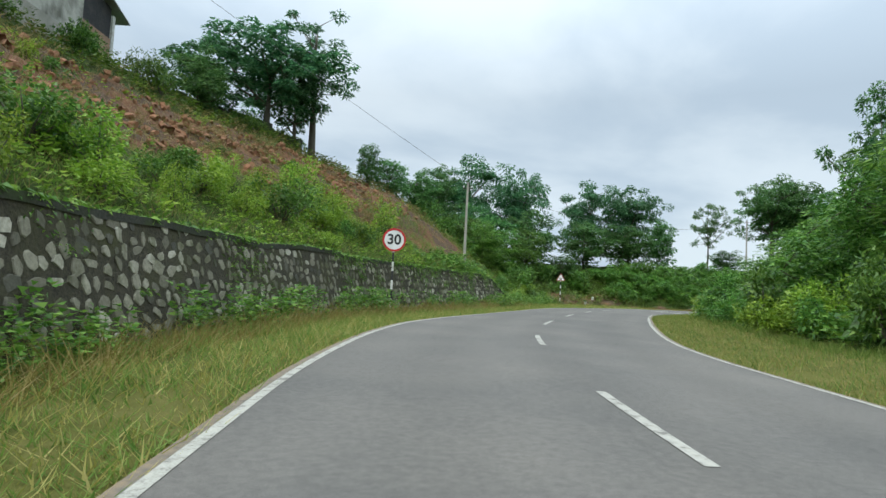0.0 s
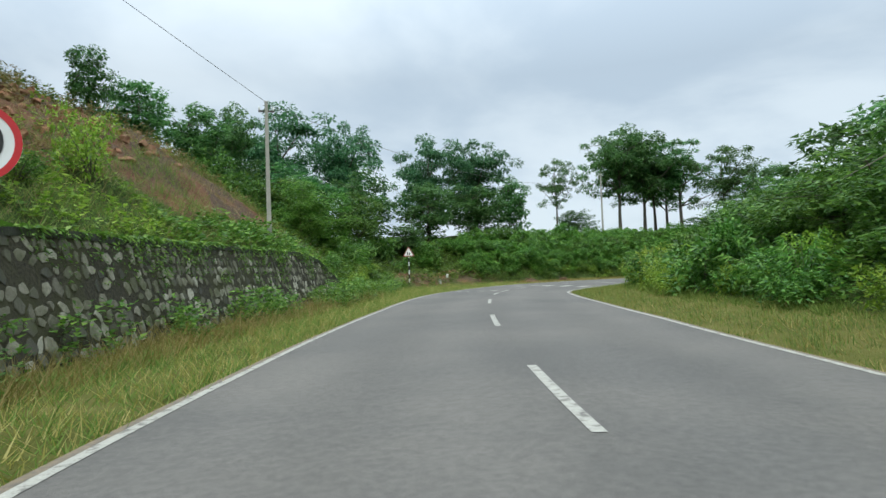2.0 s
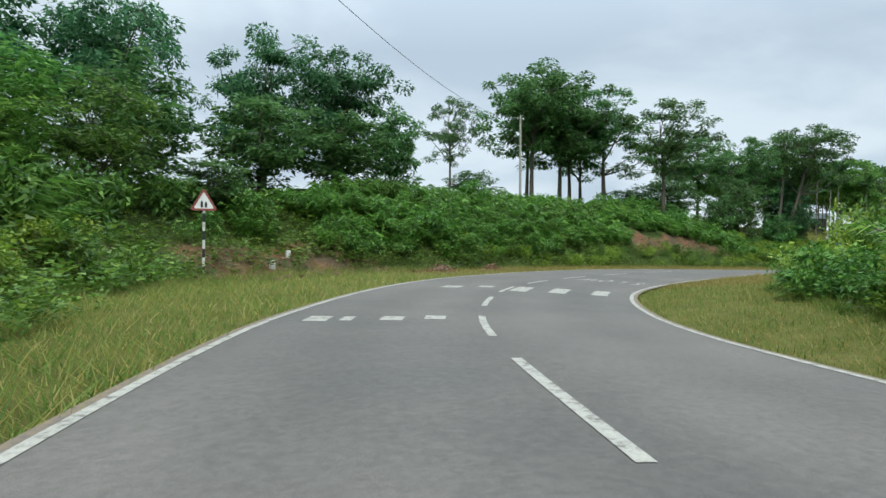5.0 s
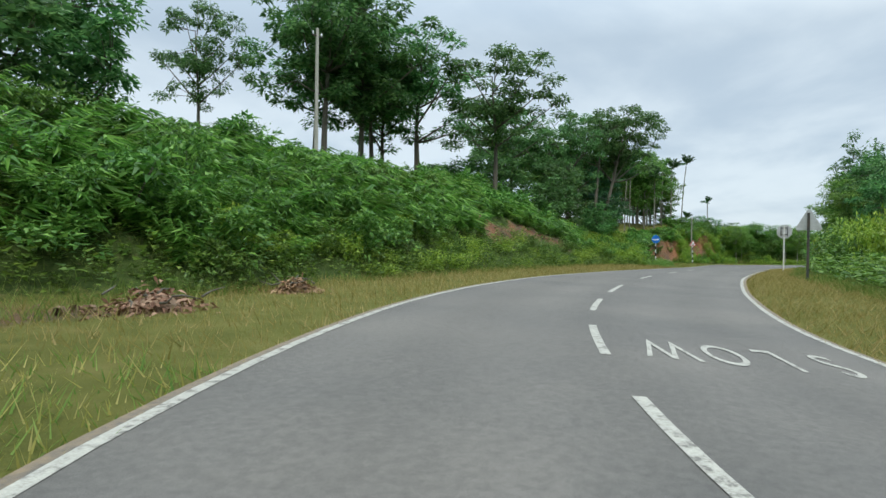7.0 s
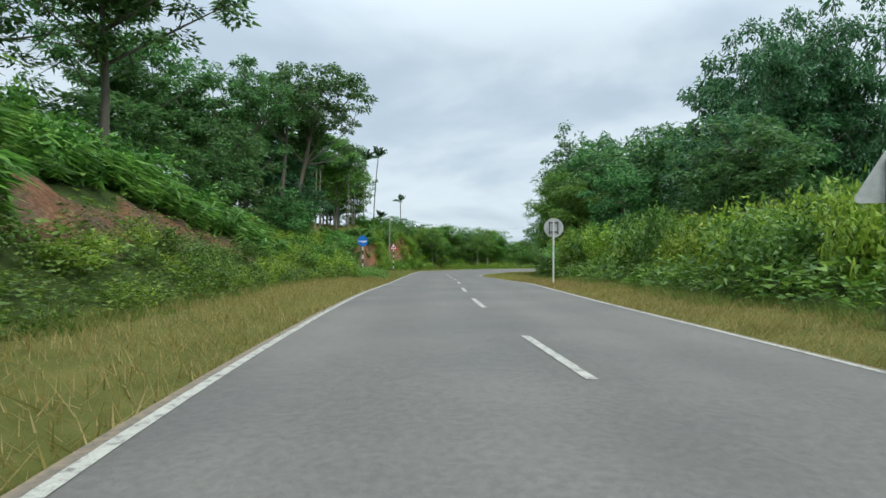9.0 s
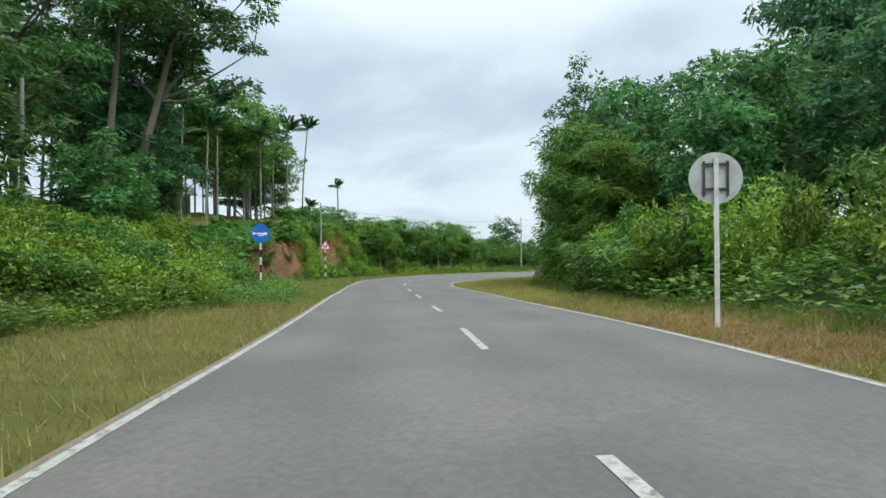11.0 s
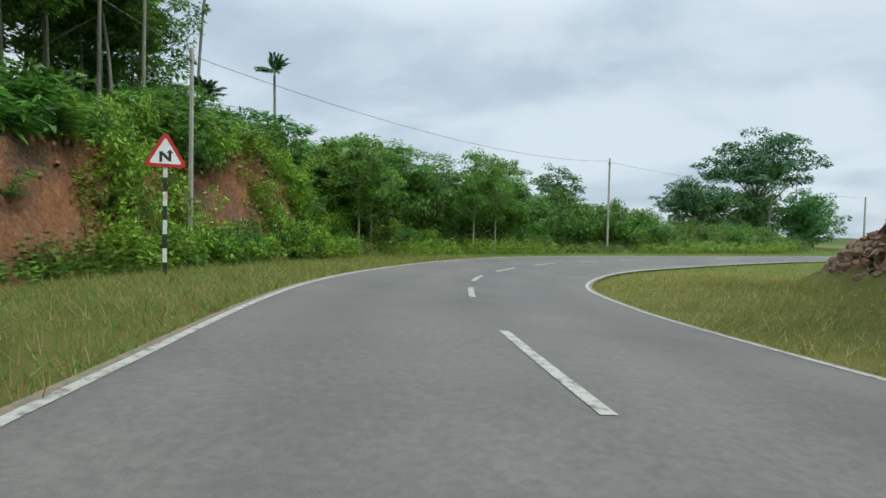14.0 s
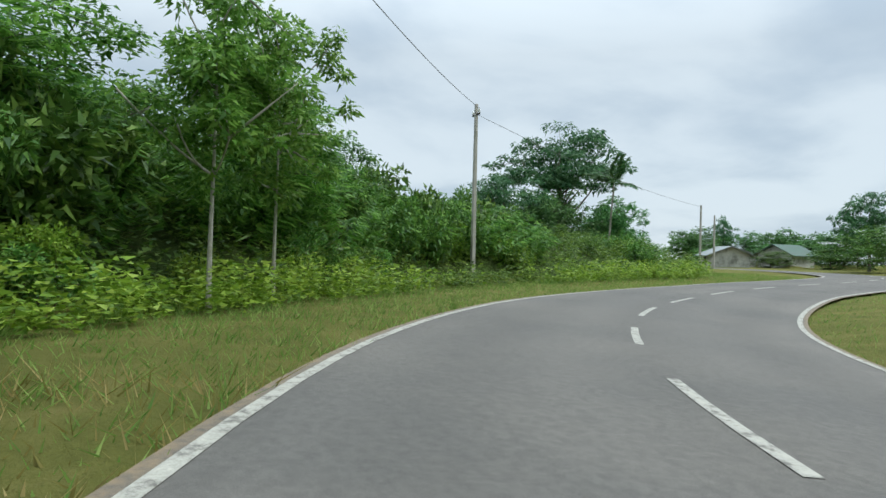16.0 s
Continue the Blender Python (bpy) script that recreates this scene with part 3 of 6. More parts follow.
def ground_height(x, y, bumps=True):
    shape = np.shape(x)
    x, y = np.asarray(x, float).ravel(), np.asarray(y, float).ravel()
    s, d = station(x, y)
    zr = np.interp(s, CS, C[:, 2])
    a = np.abs(d)
    edge = np.interp(s, *HALF) + 0.15
    h = np.zeros(len(x))
    for side, tab in ((-1, LEFT), (1, RIGHT)):
        k = (d < 0) if side < 0 else (d >= 0)
        if not k.any():
            continue
        foot = np.interp(s[k], tab[:, 0], tab[:, 1])
        hs = [np.interp(s[k], tab[:, 0], tab[:, j]) for j in range(2, 7)]
        b = a[k] - foot
        rise = np.where((side < 0) & (s[k] < 41), 0.01, 0.1)
        hh = np.where(b < -0.45, np.clip((a[k] - edge[k]) / 2.5, 0, 1) * rise, 0.0)
        step = np.clip((b + 0.45) / 0.45, 0, 1)
        hh = np.where((b >= -0.45) & (b < 0), 0.1 + (hs[0] - 0.1) * step, hh)
        offs = (0, 3, 7, 13, 30, 60)
        hv = hs + [hs[4] * 0.6]
        for j in range(5):
            q = (b >= offs[j]) & (b < offs[j + 1])
            u = (b - offs[j]) / (offs[j + 1] - offs[j])
            hh = np.where(q, hv[j] + (hv[j + 1] - hv[j]) * u, hh)
        hh = np.where(b >= 60, hv[5] * np.clip(1 - (b - 60) / 80, 0, 1), hh)
        if bumps:
            w = np.clip(b / 2.0, 0, 1)
            hh = hh + w * (0.28 * np.sin(x[k] * 0.9 + 1.7 * np.sin(y[k] * 0.55)) * np.sin(y[k] * 0.8 + 1.3 * np.sin(x[k] * 0.4)) + 0.12 * np.sin(x[k] * 2.3 + y[k] * 1.1) * np.sin(y[k] * 2.6 - x[k] * 0.7))
        h[k] = hh
    h = np.where(a < edge - 0.25, -0.10, h)
    h = np.where((a >= edge - 0.25) & (a < edge), -0.03, h)
    # beside the leaning road the verge leans with it and flattens out
    h -= np.interp(s, *BANK) * np.sign(d) * np.minimum(a, edge) * np.clip((edge + 4.0 - a) / 4.0, 0, 1)
    h -= 0.02 * np.minimum(a, edge) * np.clip((edge + 2.0 - a) / 2.0, 0, 1)
    # level ground in the middle of the loop
    w = np.where(d > 0, np.clip((a - 16) / 14, 0, 1) * np.clip((122 - x) / 14, 0, 1), 0.0)
    zr, h = zr * (1 - w), h * (1 - w) + 0.9 * w
    far = np.clip((a - 90) / 250, 0, 1)
    return (zr + h - 7.0 * far + far * 6.0 * np.sin(x * 0.011 + 0.5) * np.sin(y * 0.013 + 1.0)).reshape(shape)


def gz(x, y):
    return float(ground_height(np.array([x]), np.array([y]))[0])


# ---------------------------------------------------------------- ground
def spread(lo, hi, step, reach):
    core = np.arange(lo, hi + step, step)
    out, d = [], step
    x = hi
    while x < reach:
        d *= 1.35
        x += d
        out.append(x)
    out = np.array(out)
    return np.concatenate([(lo + hi) - out[::-1], core, out])


def build_ground():
    gx = spread(-45.0, 172.0, 0.78, 2600.0)
    gy = spread(-35.0, 112.0, 0.78, 2600.0)
    X, Y = np.meshgrid(gx, gy)
    Z = ground_height(X, Y)
    ny, nx = X.shape
    co = np.stack([X, Y, Z], -1).reshape(-1, 3)
    idx = np.arange(ny * nx).reshape(ny, nx)
    f = np.stack([idx[:-1, :-1], idx[:-1, 1:], idx[1:, 1:], idx[1:, :-1]], -1).reshape(-1, 4)
    me = bpy.data.meshes.new("ground")
    me.vertices.add(len(co))
    me.vertices.foreach_set("co", co.astype(np.float32).ravel())
    me.loops.add(f.size)
    me.loops.foreach_set("vertex_index", f.astype(np.int32).ravel())
    me.polygons.add(len(f))
    me.polygons.foreach_set("loop_start", np.arange(0, f.size, 4, dtype=np.int32))
    me.polygons.foreach_set("loop_total", np.full(len(f), 4, dtype=np.int32))
    me.polygons.foreach_set("use_smooth", np.ones(len(f), dtype=bool))
    me.update(calc_edges=True)
    s, d = station(X, Y)
    a = np.abs(d)
    fl = np.interp(s, LEFT[:, 0], LEFT[:, 1])
    fr = np.interp(s, RIGHT[:, 0], RIGHT[:, 1])
    foot = np.where(d < 0, fl, fr)
    turf = np.clip((foot + 0.2 - a) / 0.8, 0, 1)
    turf = np.maximum(turf, np.where(d > 0, np.clip((s - 144) / 4, 0, 1) * np.clip((60 - a) / 30, 0, 1), 0))
    turf = np.where((d < 0) & (s > 126) & (s < 147) & (a > fl - 1.2) & (a < fl + 1.5), 0.0, turf)
    turf = np.maximum(turf, ((d < 0) & (s > 104) & (s < 146) & (a > 13)) * 0.75)
    turf = np.maximum(turf, (a > 45) * 0.35)
    b = a - fl
    wob = 1.2 * np.sin(s * 0.55) + 0.8 * np.sin(s * 1.3 + b)
    earth = np.zeros(len(s))
    def patch(s0, s1, b0, b1, amount=1.0, soft=1.2):
        w = np.clip((s - s0) / soft, 0, 1) * np.clip((s1 - s) / soft, 0, 1) * np.clip((b - b0) / (soft * 0.4), 0, 1) * np.clip((b1 - b) / (soft * 0.4), 0, 1)
        return np.where(d < 0, w * amount, 0)
    for p in ((-10, 22, 3.4, 9.0, 0.85), (10, 36, 3.6, 10.4, 0.95), (20, 46, 3.0, 10.5, 1.0), (32, 49, 0.9, 9.0, 1.0), (46, 56, 0.5, 3.0, 0.5),
              (55, 64, -4.5, 2.6, 0.62), (83, 100, 0.9, 3.0, 0.95), (100, 106, 0.4, 2.0, 0.6), (119, 127, -0.5, 1.2, 0.8), (125, 147, -1.2, 1.3, 1.0), (142.5, 151.5, -0.3, 3.4, 1.0)):
        earth = np.maximum(earth, patch(p[0], p[1], p[2] + 0.3 * wob, p[3] + 0.3 * wob, p[4]))
    cut = (d > 0) & (s > 137.5) & (s < 146.5) & (a > fr - 0.6) & (a < fr + 2.8)
    earth = np.where(cut, 0.8, earth)
    lane = (d > 0) & (s > 98) & (s < 106) & (a < 6.8)
    earth = np.where(lane, 0.6, earth)
    # bare earth turns browner up the first hill, less so on later banks
    browner = np.where((d < 0) & (s < 52), np.clip((b - 1.0) / 1.5, 0, 1), np.where((d < 0) & (s < 108), 0.8, np.where(d < 0, 0.2, 0.0)))
    col = np.stack([turf, earth, browner, np.ones_like(turf)], -1)
    at = me.color_attributes.new("cover", "FLOAT_COLOR", "POINT")
    at.data.foreach_set("color", col.astype(np.float32).ravel())
    me.materials.append(M_GROUND)
    return tagged(new("ground", me), "hilly ground of turf, leaf litter and red earth", "ground", kind="structure")


ground = build_ground()

# ---------------------------------------------------------------- road
def ribbon(name, s, offs, lift, material, camber=0.02):
    """A strip that follows the road between lateral offsets (one row of offsets, or functions of s)."""
    vs, fs = [], []
    m = len(offs)
    uv = []
    for i, q in enumerate(s):
        for o in offs:
            u = o
            if abs(o) > 2.9:
                o = math.copysign(abs(o) - 3.4 + half(q), o)
            x, y, z = along(q, o)
            vs.append((x, y, z + lift - camber * abs(o) - o * float(np.interp(q, *BANK))))
            uv.append((u, q))
    for i in range(len(s) - 1):
        for k in range(m - 1):
            fs.append((i * m + k, i * m + k + 1, (i + 1) * m + k + 1, (i + 1) * m + k))
    me = mesh_from(name, vs, fs, material, True)
    lay = me.uv_layers.new(name="UVMap")
    for lp in me.loops:
        lay.data[lp.index].uv = uv[lp.vertex_index]
    return me


ROAD_S = np.arange(-38, 262, 1.0)


def half(s):
    """Half the width between the edge lines."""
    return float(np.interp(s, *HALF))


road = tagged(new("road", ribbon("road", ROAD_S, (-3.54, -3.42, -2.4, -1.2, 0, 1.2, 2.4, 3.42, 3.54), 0.07, M_ASPHALT)),
              "grey worn two-lane asphalt road with white markings", "road", kind="structure")
part("edge_line", ribbon("edge_line", ROAD_S, (-3.445, -3.345), 0.075, M_PAINT), road, "white painted edge line")
part("edge_line", ribbon("edge_line", ROAD_S, (3.345, 3.445), 0.075, M_PAINT), road, "white painted edge line")


def dash(s0, s1, o, w=0.11):
    part("centre_dash", ribbon("centre_dash", np.linspace(s0, s1, 4), (o - w / 2, o + w / 2), 0.076, M_PAINT), road)


for s0, s1 in ((-10.8, -8.2), (-3.4, -0.8), (4.0, 6.6), (11.8, 14.4), (19.3, 22.2), (27.0, 29.8), (34.4, 37.0), (40.8, 43.8), (45.4, 47.8), (49.6, 51.8), (53.4, 55.6), (57.3, 59.6),
               (61.4, 63.8), (65.8, 68.2), (70.2, 73.2), (77.6, 80.5), (85.4, 88.6), (92.2, 95.2), (99.8, 102.6), (106.9, 109.4), (114.3, 117.3), (121.1, 124.0), (128.6, 131.8),
               (135.7, 137.9), (140.2, 142.9), (145.4, 148.2), (150.8, 153.3), (155.6, 157.7), (159.9, 162.2), (164.0, 166.3), (168.2, 170.5)):
    dash(s0, s1, 0.0)
for k in range(10):
    dash(172.4 + 4.15 * k, 174.4 + 4.15 * k, 0.0)
# bars across the lanes before the bend
for s0, s1, o, w in ((46.8, 47.4, -2.45, 0.34), (46.9, 47.4, -2.02, 0.18), (47.0, 47.5, -1.36, 0.34), (47.2, 47.7, -0.72, 0.32), (54.3, 55.1, -1.55, 0.5), (54.9, 55.5, -0.7, 0.42),
                     (54.0, 55.8, 0.34, 0.42), (54.3, 56.2, 1.30, 0.44), (54.6, 56.6, 2.36, 0.42)):
    dash(s0, s1, o, w)
# the word on the oncoming lane, to be read from the other way
for ch, o in (("W", 0.74), ("O", 1.36), ("L", 1.92), ("S", 2.50)):
    cu = bpy.data.curves.new("letter", "FONT")
    cu.body = ch
    cu.align_x, cu.align_y = "CENTER", "CENTER"
    cu.size = 0.62
    tmp = new("tmp_letter", cu)
    dg = bpy.context.evaluated_depsgraph_get()
    me = bpy.data.meshes.new_from_object(tmp.evaluated_get(dg))
    bpy.data.objects.remove(tmp)
    x, y, z = along(62.25, o)
    ux, uy = along(63.2, o)[0] - x, along(63.2, o)[1] - y
    yaw = math.degrees(math.atan2(uy, ux)) - 90 + 180
    me.transform(pose(x, y, z + 0.078 - (0.02 + float(np.interp(62.25, *BANK))) * o, 0, math.degrees(-0.02 - float(np.interp(62.25, *BANK))), yaw) @ Matrix.Diagonal((0.9, 3.0, 1, 1)))
    me.materials.clear()
    me.materials.append(M_PAINT)
    part("letter", me, road, "white painted road letter")

# ---------------------------------------------------------------- stone retaining wall
WALL_END = 40.8


def wall_top(s):
    return np.interp(s, CS, C[:, 2]) + np.interp(s, (-40, 14, 16.5, 18.2, 19.5, 36.5, 38.5, WALL_END), (1.85, 1.85, 1.98, 1.98, 1.9, 1.9, 1.66, 0.5))


def wall_front(s):
    """Foot of the wall's face."""
    return np.where(np.asarray(s) < 18.2, -6.02, -6.12)


def wall_face(s, z):
    """The face leans back as it rises."""
    return float(wall_front(s)) - 0.27 * max(z - float(along(s)[2]), 0.0)


def build_wall():
    ss = np.concatenate([np.arange(-30, 18.0, 1.0), [18.19, 18.21], np.arange(19, 38, 1.0), np.arange(38, WALL_END + 0.01, 0.4)])
    vs, fs = [], []
    for q in ss:
        fr, tp = float(wall_front(q)), float(wall_top(q))
        zb = float(along(q)[2]) - 0.3
        bk = wall_face(q, tp)
        for o, z in ((fr + 0.08, zb), (bk + 0.03, tp - 0.10), (bk, tp), (-7.35, tp + 0.02), (-7.35, zb)):
            x, y, _ = along(q, o)
            vs.append((x, y, z))
    for i in range(len(ss) - 1):
        for k in range(4):
            fs.append((i * 5 + k, i * 5 + k + 1, (i + 1) * 5 + k + 1, (i + 1) * 5 + k))
    fs.append((0, 1, 2, 3, 4))
    fs.append(tuple((len(ss) - 1) * 5 + k for k in (4, 3, 2, 1, 0)))
    w = tagged(new("wall_retaining", mesh_from("wall_retaining", vs, fs, M_MORTAR)),
               "dark mossy rubble stone retaining wall along the verge", "wall", kind="structure")
    vs, fs = [], []
    for q in ss:
        tp = float(wall_top(q))
        fr = wall_face(q, tp)
        j = 0.02 * math.sin(q * 2.1) + 0.015 * math.sin(q * 5.3)
        for o, z in ((fr + 0.05, tp - 0.07 + j), (fr + 0.06, tp + 0.05 + j), (fr - 0.38, tp + 0.075 + j), (fr - 0.38, tp - 0.03)):
            x, y, _ = along(q, o)
            vs.append((x, y, z))
    for i in range(len(ss) - 1):
        for k in range(3):
            fs.append((i * 4 + k, i * 4 + k + 1, (i + 1) * 4 + k + 1, (i + 1) * 4 + k))
    part("coping", mesh_from("coping", vs, fs, M_COPING), w, "blackened mossy mortar coping")
    return w


wall = build_wall()

# ---------------------------------------------------------------- poles, wires and signs
def build_pole(x, y, top, name="utility_pole", thick=0.17, arm=True, label=""):
    z0 = gz(x, y) - 0.3
    root = tagged(new(name), label or "weathered grey concrete electricity pole beside the road", "utility pole", group="roadside poles")
    root.location = (x, y, z0)
    h = top - z0
    bm = bmesh.new()
    t = thick
    bmesh.ops.create_cube(bm, size=1.0)
    for v in bm.verts:
        f = 1.0 if v.co.z < 0 else 0.68
        v.co = Vector((v.co.x * t * f, v.co.y * t * 0.8 * f, (v.co.z + 0.5) * h))
    bmesh.ops.bevel(bm, geom=bm.edges[:], offset=0.012, segments=1, affect="EDGES")
    part("shaft", bm_mesh("shaft", bm, M_CONCRETE), root)
    if arm:
        bar = part("cross_arm", bm_mesh("cross_arm", box_bm(-0.3, 0.3, -0.03, 0.03, h - 0.42, h - 0.36), M_STEELD), root, "dark steel cross-arm")
        for dx in (-0.26, 0.26):
            v, f = tube([(dx, 0, h - 0.36), (dx, 0, h - 0.28), (dx, 0, h - 0.24), (dx, 0, h - 0.20)], [0.02, 0.045, 0.03, 0.015], 8)
            part("insulator", mesh_from("insulator", v, f, M_WHITE, True), bar, "white porcelain insulator")
    return root


POLES = {"a": (1.31, 40.26, 8.5), "b": (36.86, 76.37, 12.18), "c": (69.5, 78.7, 6.95), "d": (102.69, 78.74, 5.72), "e": (128.66, 61.15, 5.73), "f": (146.2, 33.3, 4.5), "g": (151.0, 27.0, 4.2)}
for k, (x, y, top) in POLES.items():
    build_pole(x, y, top, thick=0.15 if k in "cd" else 0.18, arm=k not in "cfg")
build_pole(-19.0, 17.6, 17.6)


def build_wire(a, b, sag):
    p, q = Vector(a), Vector(b)
    pts = [p.lerp(q, i / 24) - Vector((0, 0, sag * 4 * (i / 24) * (1 - i / 24))) for i in range(25)]
    v, f = tube(pts, [0.010] * 25, 5)
    tagged(new("overhead_wire", mesh_from("overhead_wire", v, f, M_WIRE, True)), "thin dark overhead power cable between poles", "cable", group="overhead wires")


pa, pb, pd, pe, pf = (Vector(POLES[k]) for k in "abdef")
build_wire(pa + Vector((0.3, 0.1, -0.22)), (-18.8, 17.8, 17.3), 0.25)
build_wire(pa + Vector((0.35, 0, -0.22)), pb + Vector((-0.3, 0, -0.22)), 1.8)
build_wire(pd + Vector((0.3, 0, -0.2)), pe + Vector((-0.3, 0, -0.22)), 0.8)
build_wire(pe + Vector((0.35, 0, -0.22)), pf + Vector((0, 0, -0.1)), 0.4)
build_wire(pd + Vector((0.1, 0, -0.2)), Vector(POLES["c"]) + Vector((0, 0, -0.1)), 0.4)


def face_mesh(name, outline, thick, material, y0=0.0):
    """A flat plate in the x-z plane, its front at y0 and its back thick behind it."""
    bm = bmesh.new()
    a = [bm.verts.new((x, y0, z)) for x, z in outline]
    f = bm.faces.new(a)
    r = bmesh.ops.extrude_face_region(bm, geom=[f])
    for v in r["geom"]:
        if isinstance(v, bmesh.types.BMVert):
            v.co.y += thick
    bmesh.ops.recalc_face_normals(bm, faces=bm.faces[:])
    return bm_mesh(name, bm, material)


def circle(r, n=40, cx=0.0, cz=0.0):
    return [(cx + r * math.cos(2 * math.pi * k / n), cz + r * math.sin(2 * math.pi * k / n)) for k in range(n)]


def triangle(r, rounding=0.14, cz=0.0):
    pts = []
    for k in range(3):
        an = radians(90 + 120 * k)
        c = Vector((math.cos(an) * r, math.sin(an) * r))
        inner = c * (1 - rounding * 2)
        for j in range(-3, 4):
            a2 = an + radians(20 * j)
            pts.append((inner.x + math.cos(a2) * r * rounding, cz + inner.y + math.sin(a2) * r * rounding))
    return pts


def ring(name, outer, inner, thick, material, y0):
    """A rim between two outlines with the same number of corners."""
    n = len(outer)
    vs = [(x, y0, z) for x, z in outer] + [(x, y0, z) for x, z in inner] + [(x, y0 + thick, z) for x, z in outer] + [(x, y0 + thick, z) for x, z in inner]
    fs = []
    for k in range(n):
        j = (k + 1) % n
        fs += [(k, j, n + j, n + k), (k, 2 * n + k, 2 * n + j, j), (n + k, n + j, 3 * n + j, 3 * n + k), (2 * n + k, 3 * n + k, 3 * n + j, 2 * n + j)]
    return mesh_from(name, vs, fs, material)


def banded_post(root, h, w=0.075, band=0.3, start=0, mats=(M_BLACK, M_POSTW), y0=0.02, first=0.3):
    z, k = -0.3, start
    while z < h:
        z1 = min(h, (first if z < 0 else z + band))
        part("post_band", bm_mesh("post_band", box_bm(-w / 2, w / 2, y0, y0 + w * 0.7, z, z1), mats[k % 2]), root)
        z, k = z1, k + 1


def text_mesh(name, body, size, material, cz, y0):
    cu = bpy.data.curves.new(name, "FONT")
    cu.body = body
    cu.align_x, cu.align_y = "CENTER", "CENTER"
    cu.size = size
    cu.extrude = 0.002
    cu.offset = 0.012
    tmp = new("tmp_text", cu)
    me = bpy.data.meshes.new_from_object(tmp.evaluated_get(bpy.context.evaluated_depsgraph_get()))
    bpy.data.objects.remove(tmp)
    me.transform(Matrix.Translation((0, y0, cz)) @ Matrix.Rotation(radians(90), 4, "X"))
    me.materials.clear()
    me.materials.append(material)
    return me


def sign_root(x, y, toward, label, group="road signs"):
    """A sign's foot; its face looks along its own -y, turned to face the place toward."""
    root = tagged(new("road_sign"), label, "road sign", group=group)
    yaw = math.degrees(math.atan2(toward[1] - y, toward[0] - x)) + 90
    root.matrix_basis = pose(x, y, gz(x, y) - 0.02, 0, 0, yaw)
    return root


# round speed limit sign
s30 = sign_root(-1.90, 23.11, (0.6, 0.0), "round white speed limit sign with red rim on banded post")
zc = 3.13 - (gz(-1.90, 23.11) - 0.02)
banded_post(s30, zc + 0.1, band=0.34, first=0.2)
plate30 = part("plate", face_mesh("plate", circle(0.43, 48, 0, zc), 0.012, M_WHITE, 0.0), s30)
part("rim", ring("rim", circle(0.432, 48, 0, zc), circle(0.36, 48, 0, zc), 0.004, M_RED, -0.006), plate30, "red rim")
part("numeral", text_mesh("numeral", "30", 0.52, M_BLACK, zc + 0.0, -0.006), plate30, "black painted numerals")


def triangle_sign(x, y, top, toward, red, label, pictogram, r=0.5, start=0):
    root = sign_root(x, y, toward, label)
    cz = top - (gz(x, y) - 0.02) - r * 0.55
    banded_post(root, cz + 0.1, band=0.3, start=start, w=0.085)
    plate = part("plate", face_mesh("plate", triangle(r, 0.12, cz), 0.012, M_WHITE, 0.0), root)
    part("rim", ring("rim", triangle(r, 0.12, cz), triangle(r * 0.74, 0.08, cz), 0.004, red, -0.006), plate, "red rim")
    for o in pictogram:
        part("pictogram", face_mesh("pictogram", [(px * r, cz + pz * r) for px, pz in o], 0.003, M_BLACK, -0.005), plate, "black painted symbol")
    return root


BLOBS = [[(-0.2, -0.3), (-0.05, -0.3), (-0.06, 0.05), (-0.13, 0.16), (-0.2, 0.05)], [(0.05, -0.3), (0.2, -0.3), (0.2, 0.0), (0.13, 0.1), (0.06, 0.0)]]
ZIG = [[(-0.24, -0.3), (-0.13, -0.3), (-0.13, -0.02), (0.12, -0.26), (0.22, -0.26), (0.22, 0.08), (0.29, 0.08), (0.165, 0.24), (0.04, 0.08), (0.11, 0.08), (0.11, -0.1), (-0.13, 0.13), (-0.24, 0.13)]]
triangle_sign(11.27, 59.96, 3.58, (6, 38), M_SHADED_RED, "dull red and white triangular warning sign on banded post", BLOBS, 0.52)
triangle_sign(97.76, 77.05, 2.38, (84, 68), M_RED, "red and white triangular double-bend sign on banded post", ZIG, 0.51)

# blue horn sign
horn = sign_root(77.46, 74.36, (55, 66), "round blue horn sign on white and black banded post")
zc = 2.44 - (gz(77.46, 74.36) - 0.02)
banded_post(horn, zc + 0.1, w=0.085, band=0.32, start=1)
horn_plate = part("plate", face_mesh("plate", circle(0.38, 48, 0, zc), 0.012, M_BLUE, 0.0), horn)
part("cap", face_mesh("cap", [(-0.22, zc + 0.30), (0.22, zc + 0.30), (0.12, zc + 0.395), (0.04, zc + 0.41), (0.0, zc + 0.45), (-0.04, zc + 0.41), (-0.12, zc + 0.395)], 0.01, M_BLUE, 0.002), horn)
for o in ([(-0.36, 0.08), (-0.27, 0.03), (-0.05, 0.03), (0.17, 0.03), (0.17, -0.03), (-0.05, -0.03), (-0.27, -0.03), (-0.36, -0.09)],
          [(-0.08, -0.04), (-0.05, -0.08), (0.10, -0.08), (0.13, -0.03), (0.17, -0.03), (0.13, -0.12), (-0.07, -0.12), (-0.12, -0.06)],
          circle(0.075, 16, 0.24, -0.005)):
    part("pictogram", face_mesh("pictogram", [(0.86 * px, zc + 0.86 * pz) for px, pz in o], 0.003, M_WHITE, -0.005), horn_plate, "white painted horn symbol")


